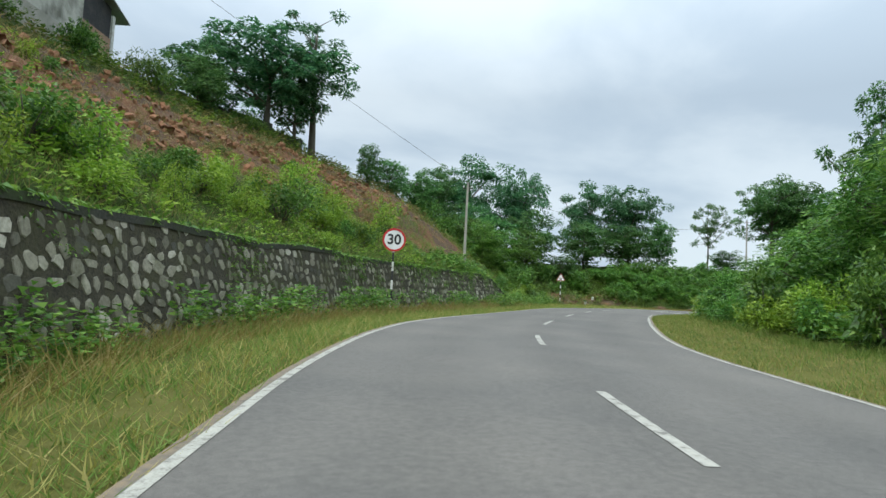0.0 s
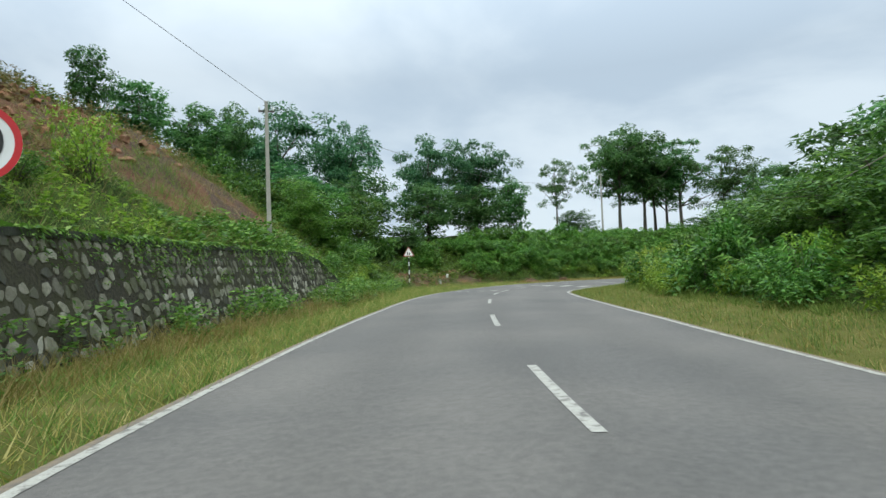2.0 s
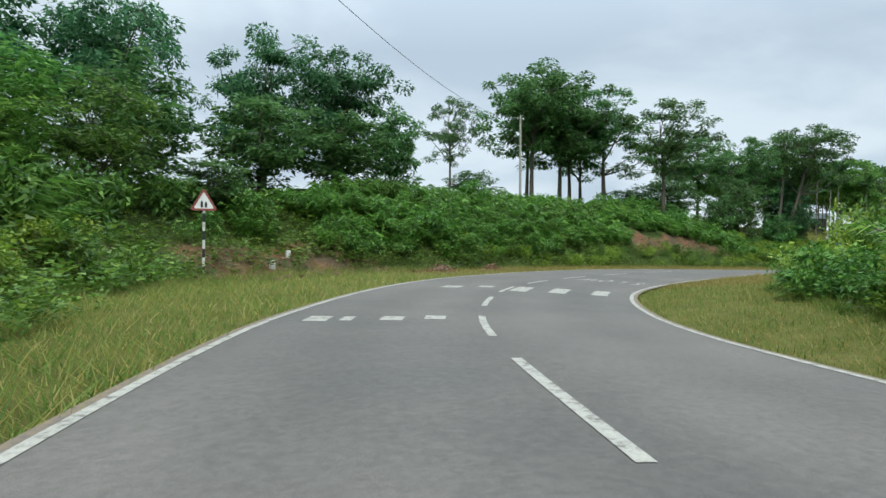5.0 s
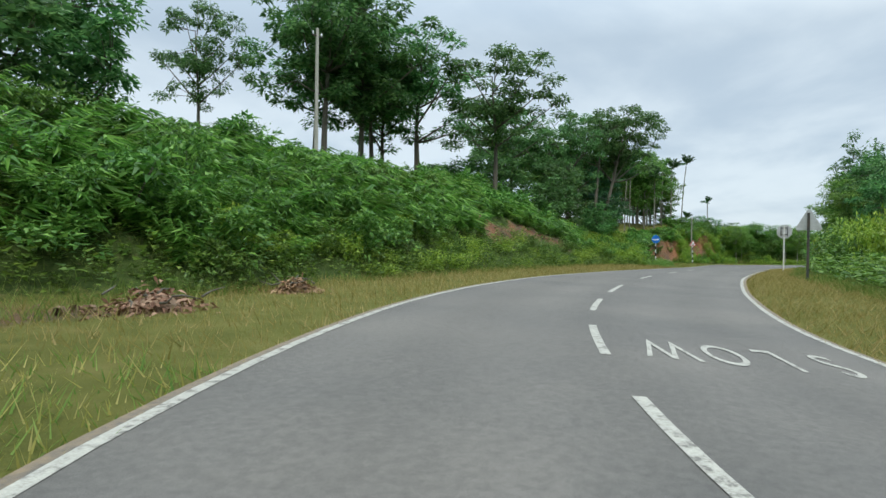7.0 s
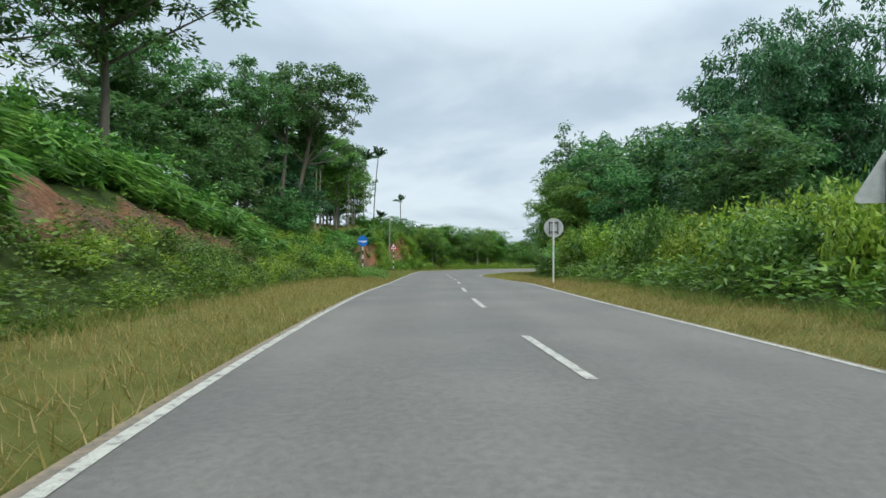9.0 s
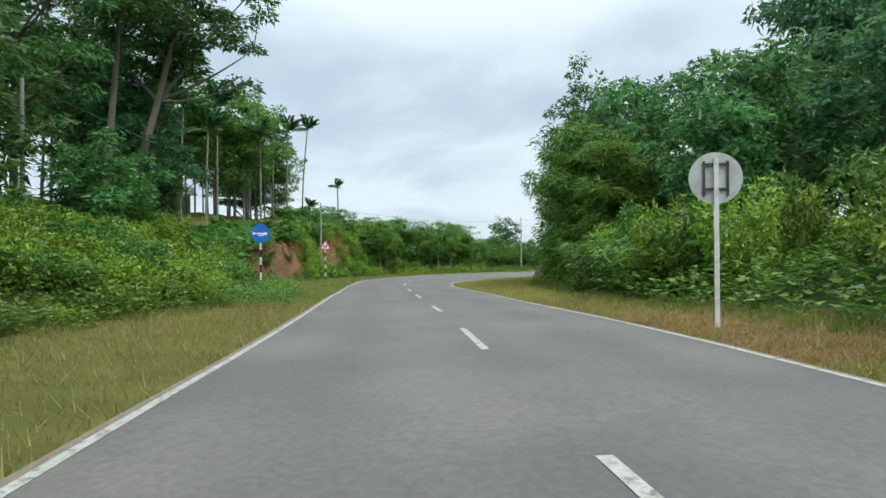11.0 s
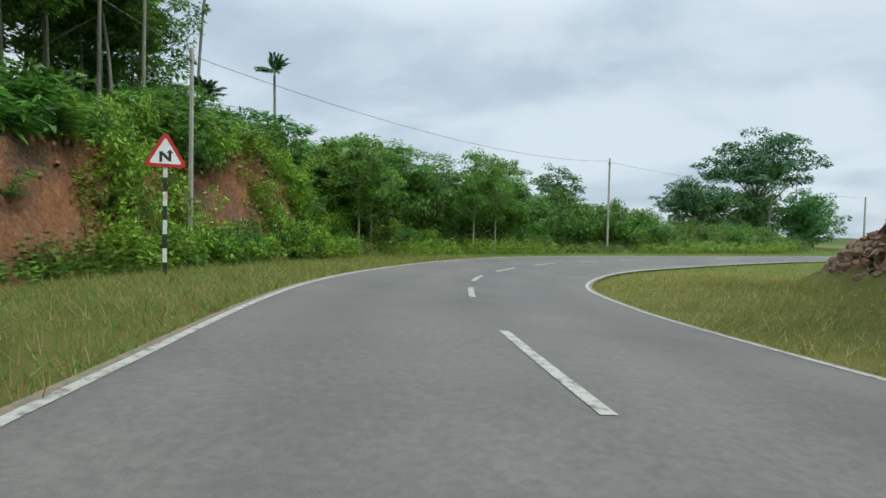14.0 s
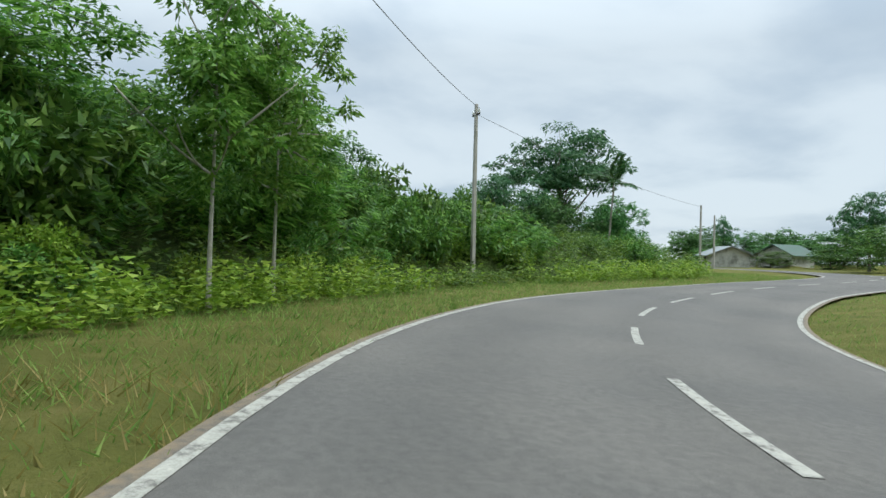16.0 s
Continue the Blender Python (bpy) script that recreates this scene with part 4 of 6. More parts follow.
def back_sign(x, y, zc_world, toward, outline, label, post, brace):
    root = sign_root(x, y, toward, label)
    cz = zc_world - (gz(x, y) - 0.02)
    part("plate", face_mesh("plate", [(px, cz + pz) for px, pz in outline], 0.012, M_PLATEBACK, 0.0), root)
    part("post", bm_mesh("post", box_bm(-0.04, 0.04, -0.05, -0.005, -0.3, cz + 0.35), post), root)
    for zz in brace:
        part("bracket", bm_mesh("bracket", box_bm(-0.22, 0.22, -0.03, -0.004, cz + zz - 0.025, cz + zz + 0.025), M_STEELD), root, "dark steel bracket")
    return root


back_sign(42.50, 56.18, 2.75, (27, 58), triangle(0.55, 0.12), "grey back of a triangular sign on dark post", M_STEELD, ())
rb = back_sign(63.16, 60.66, 2.88, (45, 62), circle(0.46, 40), "pale back of a round sign on white post", M_POSTW, (0.24, -0.2))
for dx in (-0.2, 0.2):
    part("bracket", bm_mesh("bracket", box_bm(dx - 0.02, dx + 0.02, -0.03, -0.004, 2.88 - rb.location.z - 0.32, 2.88 - rb.location.z + 0.3), M_STEELD), rb, "dark steel bracket")

# ---------------------------------------------------------------- plants: builders
def frame_of(root, m):
    root.matrix_basis = m
    return root


def lumps(rng, n, r, h):
    c = rng.normal(size=(n, 3)) * np.array([r * 0.42, r * 0.42, h * 0.2]) + np.array([0, 0, h * 0.52])
    c[:, 2] = np.clip(c[:, 2], h * 0.22, h * 0.8)
    return c


def shrub_template(kind, seed):
    """A shrub of unit radius: stems and leaves as parts under an Empty."""
    rng = np.random.default_rng(seed)
    root = new("shrub")
    if kind == "lance":
        lines, bases, ways, lens = [], [], [], []
        for k in range(13):
            az = rng.uniform(0, 2 * math.pi)
            h = rng.uniform(1.15, 1.9)
            reach = rng.uniform(0.35, 1.05)
            b = np.array([math.cos(az), math.sin(az), 0]) * rng.uniform(0, 0.3)
            out = np.array([math.cos(az), math.sin(az), 0])
            t = np.linspace(0, 1, 5)[:, None]
            p = b + out * reach * t ** 2 + np.array([0, 0, 1.0]) * h * (t - 0.3 * t ** 2.5)
            lines.append(([tuple(q) for q in p], list(np.linspace(0.016, 0.005, 5))))
            for q in range(34):
                u = 0.22 + 0.78 * (q + rng.uniform(-0.2, 0.2)) / 33
                pos = b + out * reach * u ** 2 + np.array([0, 0, 1.0]) * h * (u - 0.3 * u ** 2.5)
                sd = (1 if q % 2 else -1)
                w = out * rng.uniform(0.5, 1.0) + np.array([-out[1], out[0], 0]) * sd * rng.uniform(0.35, 0.9) + np.array([0, 0, rng.uniform(0.0, 0.45)])
                bases.append(pos); ways.append(w); lens.append(rng.uniform(0.24, 0.42) * (1.1 - 0.35 * u))
        v = blades(np.array(bases), np.array(ways), np.array(lens), np.array(lens) * 0.2, 0.45, rng)
        part("woody_base", tubes_mesh("woody_base", lines, M_STEM, 3), root)
        part("foliage", quads_mesh("foliage", v, M_LANCE, 3), root)
        return root
    n, size, m = {"round": (1450, 0.112, M_SHRUB), "yellow": (1350, 0.112, M_SHRUB_Y), "broad": (950, 0.165, M_SHRUB)}[kind]
    c = lumps(rng, 11, 1.0, 1.5)
    rad = rng.uniform(0.28, 0.5, len(c))
    k = rng.integers(0, len(c), n)
    o = unit(rng.normal(size=(n, 3)) * np.array([1, 1, 0.85]) + np.array([0, 0, 0.25]))
    base = c[k] + o * (rad[k] * rng.uniform(0.55, 1.08, n))[:, None]
    base[:, 2] = np.maximum(base[:, 2], 0.05)
    way = o * 0.8 + rng.normal(size=(n, 3)) * 0.5
    L = size * rng.uniform(0.65, 1.35, n)
    part("foliage", quads_mesh("foliage", blades(base, way, L, L * 0.55, 0.2, rng), m, 3), root)
    lines = [([(0, 0, -0.1), tuple(q * np.array([0.4, 0.4, 0.5])), tuple(q)], [0.03, 0.02, 0.006]) for q in c]
    part("woody_base", tubes_mesh("woody_base", lines, M_BARK, 4), root)
    return root


SHRUB_LABEL = {"lance": "clump of tall cane-like plants with long green leaves", "round": "dense wild green shrub on the roadside bank",
               "yellow": "bright yellow-green leafy shrub on the bank", "broad": "broad-leaved dark green shrub on the bank"}
SHRUBS = {}


def place_shrub(kind, variant, x, y, r, h, z=None):
    key = (kind, variant)
    m = pose(x, y, (gz(x, y) if z is None else z) - 0.08, 0, 0, float(RNG.uniform(0, 360))) @ Matrix.Diagonal((r, r, h / 1.5, 1))
    if key not in SHRUBS:
        t = shrub_template(kind, hash_seed(kind) + variant)
        tagged(t, SHRUB_LABEL[kind], "shrub", group="wild shrubs")
        frame_of(t, m)
        SHRUBS[key] = t
        return t
    t = SHRUBS[key]
    sc = Matrix.Diagonal((1 / t.scale.x, 1 / t.scale.y, 1 / t.scale.z, 1))
    return copy_thing(t, m @ sc)


def hash_seed(text):
    return sum(ord(ch) * (i + 3) for i, ch in enumerate(text))


def tree_parts(seed, height, crown0, rx, clumps, per, leaf, trunk_r, m_leaf, m_bark, flat=1.0, clump_r=0.26, lean=0.0, limbs=8, aspect=0.5, shell=0.45, squat=0.62):
    rng = np.random.default_rng(seed)
    rz = (height - crown0) / 2
    cz = (height + crown0) / 2
    cs = []
    while len(cs) < clumps:
        q = rng.normal(size=3)
        q /= np.linalg.norm(q)
        q *= rng.uniform(0, 1) ** shell
        p = np.array([q[0] * rx, q[1] * rx, cz + q[2] * rz])
        if flat > 1 and p[2] < cz:
            p[2] = cz - (cz - p[2]) / flat
        lum = 1.0 + 0.35 * math.sin(3.0 * math.atan2(q[1], q[0]) + seed) + 0.2 * math.sin(p[2] * 1.3 + seed)
        p[:2] *= min(lum, 1.15)
        if noise.noise(Vector(p * (2.2 / rx)) + Vector((seed, 0, 0))) > -0.22:
            cs.append(p)
    cs = np.array(cs) + np.array([lean, lean * 0.4, 0.0])
    top = np.array([lean, lean * 0.4, crown0 + (height - crown0) * 0.72])
    t = np.linspace(0, 1, 9)[:, None]
    wob = np.stack([np.sin(t[:, 0] * 5 + seed) * 0.12, np.cos(t[:, 0] * 4 + seed) * 0.12, t[:, 0] * 0], -1) * (height / 8)
    trunk = np.array([0, 0, -0.3]) * (1 - t) + top * t + wob * t
    lines = [([tuple(p) for p in trunk], [trunk_r * (1.25 if k == 0 else 1) * (1 - 0.85 * k / 8) for k in range(9)])]
    order = rng.permutation(len(cs))
    ends = [cs[k] for k in order[:limbs]]
    nodes = [trunk[3:]]
    for e in ends:
        zs = trunk[:, 2]
        k = int(np.clip(np.searchsorted(zs, max(crown0 * 0.75, e[2] - np.linalg.norm(e[:2]) * 0.9)), 2, 7))
        a = trunk[k]
        mid = a * 0.5 + e * 0.5 + np.array([0, 0, -0.06 * np.linalg.norm(e - a)]) + rng.normal(size=3) * 0.12
        u = np.linspace(0, 1, 6)[:, None]
        p = a * (1 - u) ** 2 + 2 * mid * u * (1 - u) + e * u ** 2
        r0 = trunk_r * (1 - 0.85 * k / 8) * 0.62
        lines.append(([tuple(q) for q in p], list(np.linspace(r0, 0.02, 6))))
        nodes.append(p)
    allp = np.vstack(nodes)
    twigs = []
    for c in cs[::2]:
        k = np.argmin(((allp - c) ** 2).sum(1) + 0.3 * np.maximum(allp[:, 2] - c[2], 0))
        a = allp[k]
        twigs.append(([tuple(a), tuple(c)], [0.035, 0.01]))
    k = np.repeat(np.arange(len(cs)), per * 2)
    n = len(k)
    cr = clump_r * rx * rng.uniform(0.7, 1.25, len(cs))
    o = rng.normal(size=(n, 3))
    o[:, 2] = np.where(o[:, 2] < 0, o[:, 2] * 0.55, o[:, 2])
    o = unit(o) * (rng.uniform(0, 1, n) ** 0.38)[:, None] * np.array([1.0, 1.0, squat])
    base = cs[k] + o * cr[k][:, None]
    way = (unit(o) + rng.normal(size=(n, 3)) * 0.55) * np.array([1, 1, 0.45]) + np.array([0, 0, -0.05])
    L = 0.74 * leaf * rng.uniform(0.6, 1.4, n)
    v1, f1 = tubes_raw(lines, 5)
    v2, f2 = tubes_raw(twigs, 3)
    wood = mesh_from("trunk", v1 + v2, f1 + [tuple(i + len(v1) for i in g) for g in f2], m_bark, True)
    return wood, quads_mesh("crown", blades(base, way, L, L * aspect * 1.1, 0.25, rng), m_leaf, 3)


# kind: height, crown base, radius, then the crown's make
TREES = {
    "broad": dict(height=10, crown0=1.9, rx=4.2, clumps=105, per=46, leaf=0.41, trunk_r=0.24, m_leaf=M_TREE_D, m_bark=M_BARK, clump_r=0.165, limbs=11),
    "spreading": dict(height=10, crown0=1.8, rx=5.6, clumps=130, per=64, leaf=0.39, trunk_r=0.3, m_leaf=M_TREE_D, m_bark=M_BARK, clump_r=0.175, limbs=14, squat=0.5),
    "open": dict(height=11, crown0=3.0, rx=3.8, clumps=92, per=54, leaf=0.35, trunk_r=0.2, m_leaf=M_TREE, m_bark=M_BARK, clump_r=0.165, limbs=13, shell=0.5),
    "grove": dict(height=11, crown0=3.0, rx=3.8, clumps=112, per=42, leaf=0.37, trunk_r=0.13, m_leaf=M_GROVE, m_bark=M_PALMBARK, clump_r=0.18, limbs=12, shell=0.5),
    "airy": dict(height=11, crown0=3.0, rx=3.8, clumps=84, per=54, leaf=0.295, trunk_r=0.2, m_leaf=M_TREE, m_bark=M_BARK, clump_r=0.15, limbs=14, shell=0.45),
    "sparse": dict(height=11, crown0=3.2, rx=3.4, clumps=26, per=60, leaf=0.3, trunk_r=0.3, m_leaf=M_TREE_D, m_bark=M_BARK, clump_r=0.15, limbs=13, shell=0.4, lean=0.5),
    "bushy": dict(height=7, crown0=0.4, rx=3.2, clumps=105, per=29, leaf=0.42, trunk_r=0.13, m_leaf=M_TREE, m_bark=M_BARK, clump_r=0.22),
    "green": dict(height=7, crown0=0.3, rx=3.2, clumps=105, per=38, leaf=0.29, trunk_r=0.12, m_leaf=M_SHRUB, m_bark=M_BARK, clump_r=0.22),
    "sunny": dict(height=7, crown0=0.2, rx=3.2, clumps=105, per=38, leaf=0.27, trunk_r=0.12, m_leaf=M_SHRUB_Y, m_bark=M_BARK, clump_r=0.22),
    "bamboo": dict(height=8, crown0=0.2, rx=2.8, clumps=100, per=46, leaf=0.56, trunk_r=0.1, m_leaf=M_LANCE, m_bark=M_STEM, clump_r=0.24, aspect=0.17),
    "forked": dict(height=13, crown0=6.4, rx=4.2, clumps=95, per=58, leaf=0.33, trunk_r=0.24, m_leaf=M_TREE, m_bark=M_BARK, clump_r=0.165, limbs=16, lean=4.0, squat=0.55),
    "straight": dict(height=13, crown0=6.8, rx=3.6, clumps=56, per=56, leaf=0.33, trunk_r=0.24, m_leaf=M_TREE, m_bark=M_BARK, clump_r=0.17, limbs=12, lean=0.9, squat=0.55),
    "layered": dict(height=9, crown0=3.2, rx=5.2, clumps=96, per=66, leaf=0.36, trunk_r=0.24, m_leaf=M_TREE_D, m_bark=M_BARK, flat=2.2, clump_r=0.22, limbs=16, shell=0.3, squat=0.28),
    "slender": dict(height=11, crown0=1.5, rx=1.8, clumps=80, per=34, leaf=0.32, trunk_r=0.14, m_leaf=M_TREE, m_bark=M_PALEBARK, clump_r=0.32),
    "sapling": dict(height=6.5, crown0=2.2, rx=1.9, clumps=80, per=46, leaf=0.22, trunk_r=0.075, m_leaf=M_SAPLING, m_bark=M_PALEBARK, clump_r=0.25),
}
TREE_LABEL = {"broad": "tall broad-leaved tree with a dense dark green crown", "spreading": "large spreading tree with a dark green crown", "open": "tall forest tree with an airy green crown", "grove": "tall grove tree with a light green crown",
              "bushy": "bushy green tree leafy down to the ground", "green": "bright green bushy tree leafy to the ground", "sunny": "yellow-green bushy roadside thicket tree", "bamboo": "tall bamboo-like clump with long drooping leaves", "forked": "tall tree leaning out towards the road with an open crown", "straight": "tall straight tree with an open green crown",
              "layered": "spreading dome-crowned tree with layered boughs", "airy": "tall forked tree with light airy foliage", "sparse": "tall half-bare tree with a few leafy boughs", "slender": "slender feathery tree with drooping green twigs", "sapling": "young roadside tree with thin pale trunk"}
TREE_MADE = {}


def place_tree(kind, x, y, top, r, variant=0):
    z = gz(x, y) - 0.1
    p = TREES[kind]
    turn = float(RNG.uniform(0, 360))
    turn = -36.0 if kind in ("forked", "straight") else turn
    m = pose(x, y, z, 0, 0, turn) @ Matrix.Diagonal((r / p["rx"], r / p["rx"], (top - z) / p["height"], 1))
    key = (kind, variant)
    if key not in TREE_MADE:
        t = tagged(new("tree"), TREE_LABEL[kind], "tree", group="trees")
        a, b = tree_parts(hash_seed(kind) + 31 * variant, **p)
        part("trunk", a, t)
        part("crown", b, t)
        frame_of(t, m)
        TREE_MADE[key] = t
        return t
    t = TREE_MADE[key]
    return copy_thing(t, m @ Matrix.Diagonal((1 / t.scale.x, 1 / t.scale.y, 1 / t.scale.z, 1)))


def frond_mesh(seed, length=1.35):
    rng = np.random.default_rng(seed)
    u = np.linspace(0, 1, 9)
    spine = np.stack([u * length * 0.92, 0 * u, 0.20 * length * u - 0.34 * length * u ** 2.2], -1)
    v, f = tube([tuple(p) for p in spine], list(np.linspace(0.03, 0.006, 9)), 5)
    vs = [tuple(q) for q in v]
    fs = list(f)
    for k in range(26):
        t = 0.14 + 0.86 * k / 25
        b = np.array([np.interp(t, u, spine[:, j]) for j in range(3)])
        L = 0.42 * math.sin(min(1, t * 1.15 + 0.12) * math.pi * 0.83) + 0.10
        for sd in (-1, 1):
            w = np.array([0.55, sd * 0.8, -0.05 + rng.uniform(-0.15, 0.1)])
            q = leaves(b[None], w[None], L, 0.075, 0.32, 0.1, rng)[0]
            o = len(vs)
            vs += [tuple(p) for p in q]
            fs.append((o, o + 1, o + 2, o + 3))
    return mesh_from("frond", vs, fs, M_FROND)


FRONDS = [frond_mesh(3), frond_mesh(4)]


def place_palm(x, y, top, size=1.0, fronds=11):
    z = gz(x, y) - 0.2
    h = top - z - 1.15 * size
    root = tagged(new("palm_tree"), "slender areca palm with a thin pale ringed trunk", "palm", group="areca palms")
    root.location = (x, y, z)
    lean = RNG.normal(size=2) * 0.18
    pts, rad = [], []
    for k in range(13):
        t = k / 12
        pts.append((lean[0] * t * t, lean[1] * t * t, h * t))
        rad.append((0.085 if k % 2 else 0.078) * (1.2 if k == 0 else 1 - 0.22 * t))
    pts.append((lean[0], lean[1], h + 0.5 * size))
    rad.append(0.05)
    part("trunk", tubes_mesh("trunk", [(pts, rad)], M_PALMBARK, 7), root)
    a0 = RNG.uniform(0, 360)
    for k in range(fronds):
        f = part("frond", FRONDS[k % 2], root)
        f.matrix_basis = pose(lean[0], lean[1], h + 0.42 * size, 0, float(-78 + 84 * ((k * 0.37) % 1)), float(a0 + 137.5 * k)) @ Matrix.Scale(size, 4)
    return root


def field(name, x, y, hgt, per, size, width, material, label, category, spread=0.35, rise=0.5, droop=0.3):
    """Low plants with leaves round short stems, joined: too many to count."""
    n = len(x)
    z = ground_height(x, y)
    k = np.repeat(np.arange(n), int(per * 1.55))
    m = len(k)
    az = RNG.uniform(0, 2 * math.pi, m)
    t = RNG.uniform(0.15, 1.0, m)
    rad = spread * hgt[k] * RNG.uniform(0, 1, m) * (1.15 - 0.55 * t)
    out = np.stack([np.cos(az), np.sin(az), np.zeros(m)], -1)
    base = np.stack([x[k], y[k], z[k] + t * hgt[k]], -1) + out * rad[:, None]
    way = out + np.stack([np.zeros(m), np.zeros(m), RNG.uniform(rise - 0.4, rise + 0.4, m)], -1)
    L = 0.84 * size * RNG.uniform(0.6, 1.4, m) * np.clip(0.7 + 0.4 * hgt[k], 0.6, 1.4)
    return tagged(new(name, quads_mesh(name, blades(base, way, L, L * width * 1.1, droop), material, 3)), label, category, kind="stuff")


def canes(name, x, y, hgt, per, size, material, label):
    """Thickets of arching canes with long leaves in two rows, joined."""
    n = len(x)
    z = ground_height(x, y)
    az = RNG.uniform(0, 2 * math.pi, n)
    reach = RNG.uniform(0.2, 0.55, n) * hgt
    k = np.repeat(np.arange(n), per * 2)
    m = len(k)
    u = RNG.uniform(0.2, 1.0, m)
    out = np.stack([np.cos(az), np.sin(az), np.zeros(n)], -1)[k]
    base = np.stack([x[k], y[k], z[k] + hgt[k] * (u - 0.3 * u ** 2.5)], -1) + out * (reach[k] * u ** 2)[:, None]
    side = np.stack([-out[:, 1], out[:, 0], np.zeros(m)], -1) * np.where(np.arange(m) % 2, 1, -1)[:, None]
    way = out * RNG.uniform(0.5, 1.1, m)[:, None] + side * RNG.uniform(0.25, 0.85, m)[:, None] + np.stack([np.zeros(m)] * 2 + [RNG.uniform(-0.1, 0.35, m)], -1)
    L = size * RNG.uniform(0.65, 1.3, m)
    return tagged(new(name, quads_mesh(name, blades(base, way, 0.8 * L, L * 0.155, 0.5), material, 3)), label, "undergrowth", kind="stuff")


def scatter(s0, s1, a0, a1, side, n, keep=None):
    """n places at random between stations and offsets from the bank's foot."""
    s = RNG.uniform(s0, s1, n)
    tab = LEFT if side < 0 else RIGHT
    a = np.interp(s, tab[:, 0], tab[:, 1]) + RNG.uniform(a0, a1, n)
    x, y, _ = along(s, side * a)
    if keep is not None:
        k = keep(x, y)
        x, y = x[k], y[k]
    # drop what a bend carries onto another stretch of the road
    q, d = station(x, y)
    k = (np.abs(d) > 4.0)
    # the pole by the last bend stands clear on the verge
    ps, pd_ = station(*POLES["e"][:2])
    k &= ~((np.abs(q - ps[0] + 1.0) < 2.2) & (d < 0) & (d > pd_[0] - 0.2))
    x, y, q, d = x[k], y[k], q[k], d[k]
    # bare red faces keep most plants off: they grow further up the bank
    b = -d - np.interp(q, LEFT[:, 0], LEFT[:, 1])
    face = ((q > 35) & (q < 45.5) & (b > 1.4) & (b < 5.2)) | ((q > 44) & (q < 47.5) & (b > 1.0) & (b < 3.2))
    face = (face & (np.sin(x * 91.7) > -0.75)) | ((q > 145.2) & (q < 150) & (b > 0.5) & (b < 2.9))
    x2, y2, _ = along(q, np.where(face, d - 3.6, d))
    return np.where(face, x2, x), np.where(face, y2, y)


# ---------------------------------------------------------------- wall stones
def stone_mesh(seed):
    rng = np.random.default_rng(seed)
    n = int(rng.integers(5, 8))
    an = np.linspace(0, 2 * math.pi, n, endpoint=False) + rng.uniform(-0.35, 0.35, n)
    r = rng.uniform(0.72, 1.12, n)
    vs = [(0.5 * r[k] * math.cos(an[k]), 0.1, 0.5 * r[k] * math.sin(an[k])) for k in range(n)]
    vs += [(x * 0.97, -0.20 + rng.uniform(-0.1, 0.1), z * 0.97) for x, _, z in vs[:n]]
    vs += [(x * 0.84, -0.34 + rng.uniform(-0.12, 0.12), z * 0.84) for x, _, z in vs[:n]]
    fs = []
    for a in (0, n):
        for k in range(n):
            j = (k + 1) % n
            fs.append((a + k, a + j, a + n + j, a + n + k))
    fs.append(tuple(2 * n + k for k in range(n)))
    return mesh_from("stone", vs, fs, M_STONE)


STONES = [stone_mesh(k) for k in range(12)]
STONE_DATA = [(np.array([v.co[:] for v in me.vertices]), [tuple(p.vertices) for p in me.polygons]) for me in STONES]


def wall_stones():
    rest_v, rest_f = [], []
    count = 0
    for row in range(9):
        z0 = 0.06 + 0.228 * row
        s = 1.0 + 0.13 * (row % 2) + float(RNG.uniform(0, 0.1))
        while s < WALL_END - 0.3:
            w = float(RNG.uniform(0.15, 0.38) if s < 18 else RNG.uniform(0.12, 0.32))
            q = s + w / 2
            z = z0 + float(RNG.uniform(-0.06, 0.06)) + float(along(q)[2])
            h = float(RNG.uniform(0.12, 0.27))
            s += w + float(RNG.uniform(-0.02, 0.05))
            if z + h * 0.6 > float(wall_top(q)) - 0.06 or RNG.uniform() < (0.03 if q < 18 else 0.08):
                continue
            fr = wall_face(q, z + 0.12)
            x, y, _ = along(q, fr)
            x2, y2, _ = along(q + 0.2, fr)
            yaw = math.degrees(math.atan2(y2 - y, x2 - x))
            m = pose(x, y, z + 0.12, 0, 0, yaw) @ pose(0, 0, 0, -15, float(RNG.uniform(-40, 40)), 0) @ Matrix.Diagonal((w * 1.08, float(RNG.uniform(0.035, 0.085)), h * 1.16, 1))
            k = int(RNG.integers(0, 12))
            if 11.5 < q < 23.5 and count < 300:
                o = part("stone", STONES[k], wall)
                o.matrix_basis = m
                count += 1
            else:
                v, f = STONE_DATA[k]
                mm = np.array(m)
                o = len(rest_v)
                rest_v += [tuple(p) for p in (v @ mm[:3, :3].T + mm[:3, 3])]
                rest_f += [tuple(i + o for i in g) for g in f]
    ob = part("stonework", mesh_from("stonework", rest_v, rest_f, M_STONE), wall, "rows of rough grey rubble stones")
    ob["kind"] = "stuff"


wall_stones()

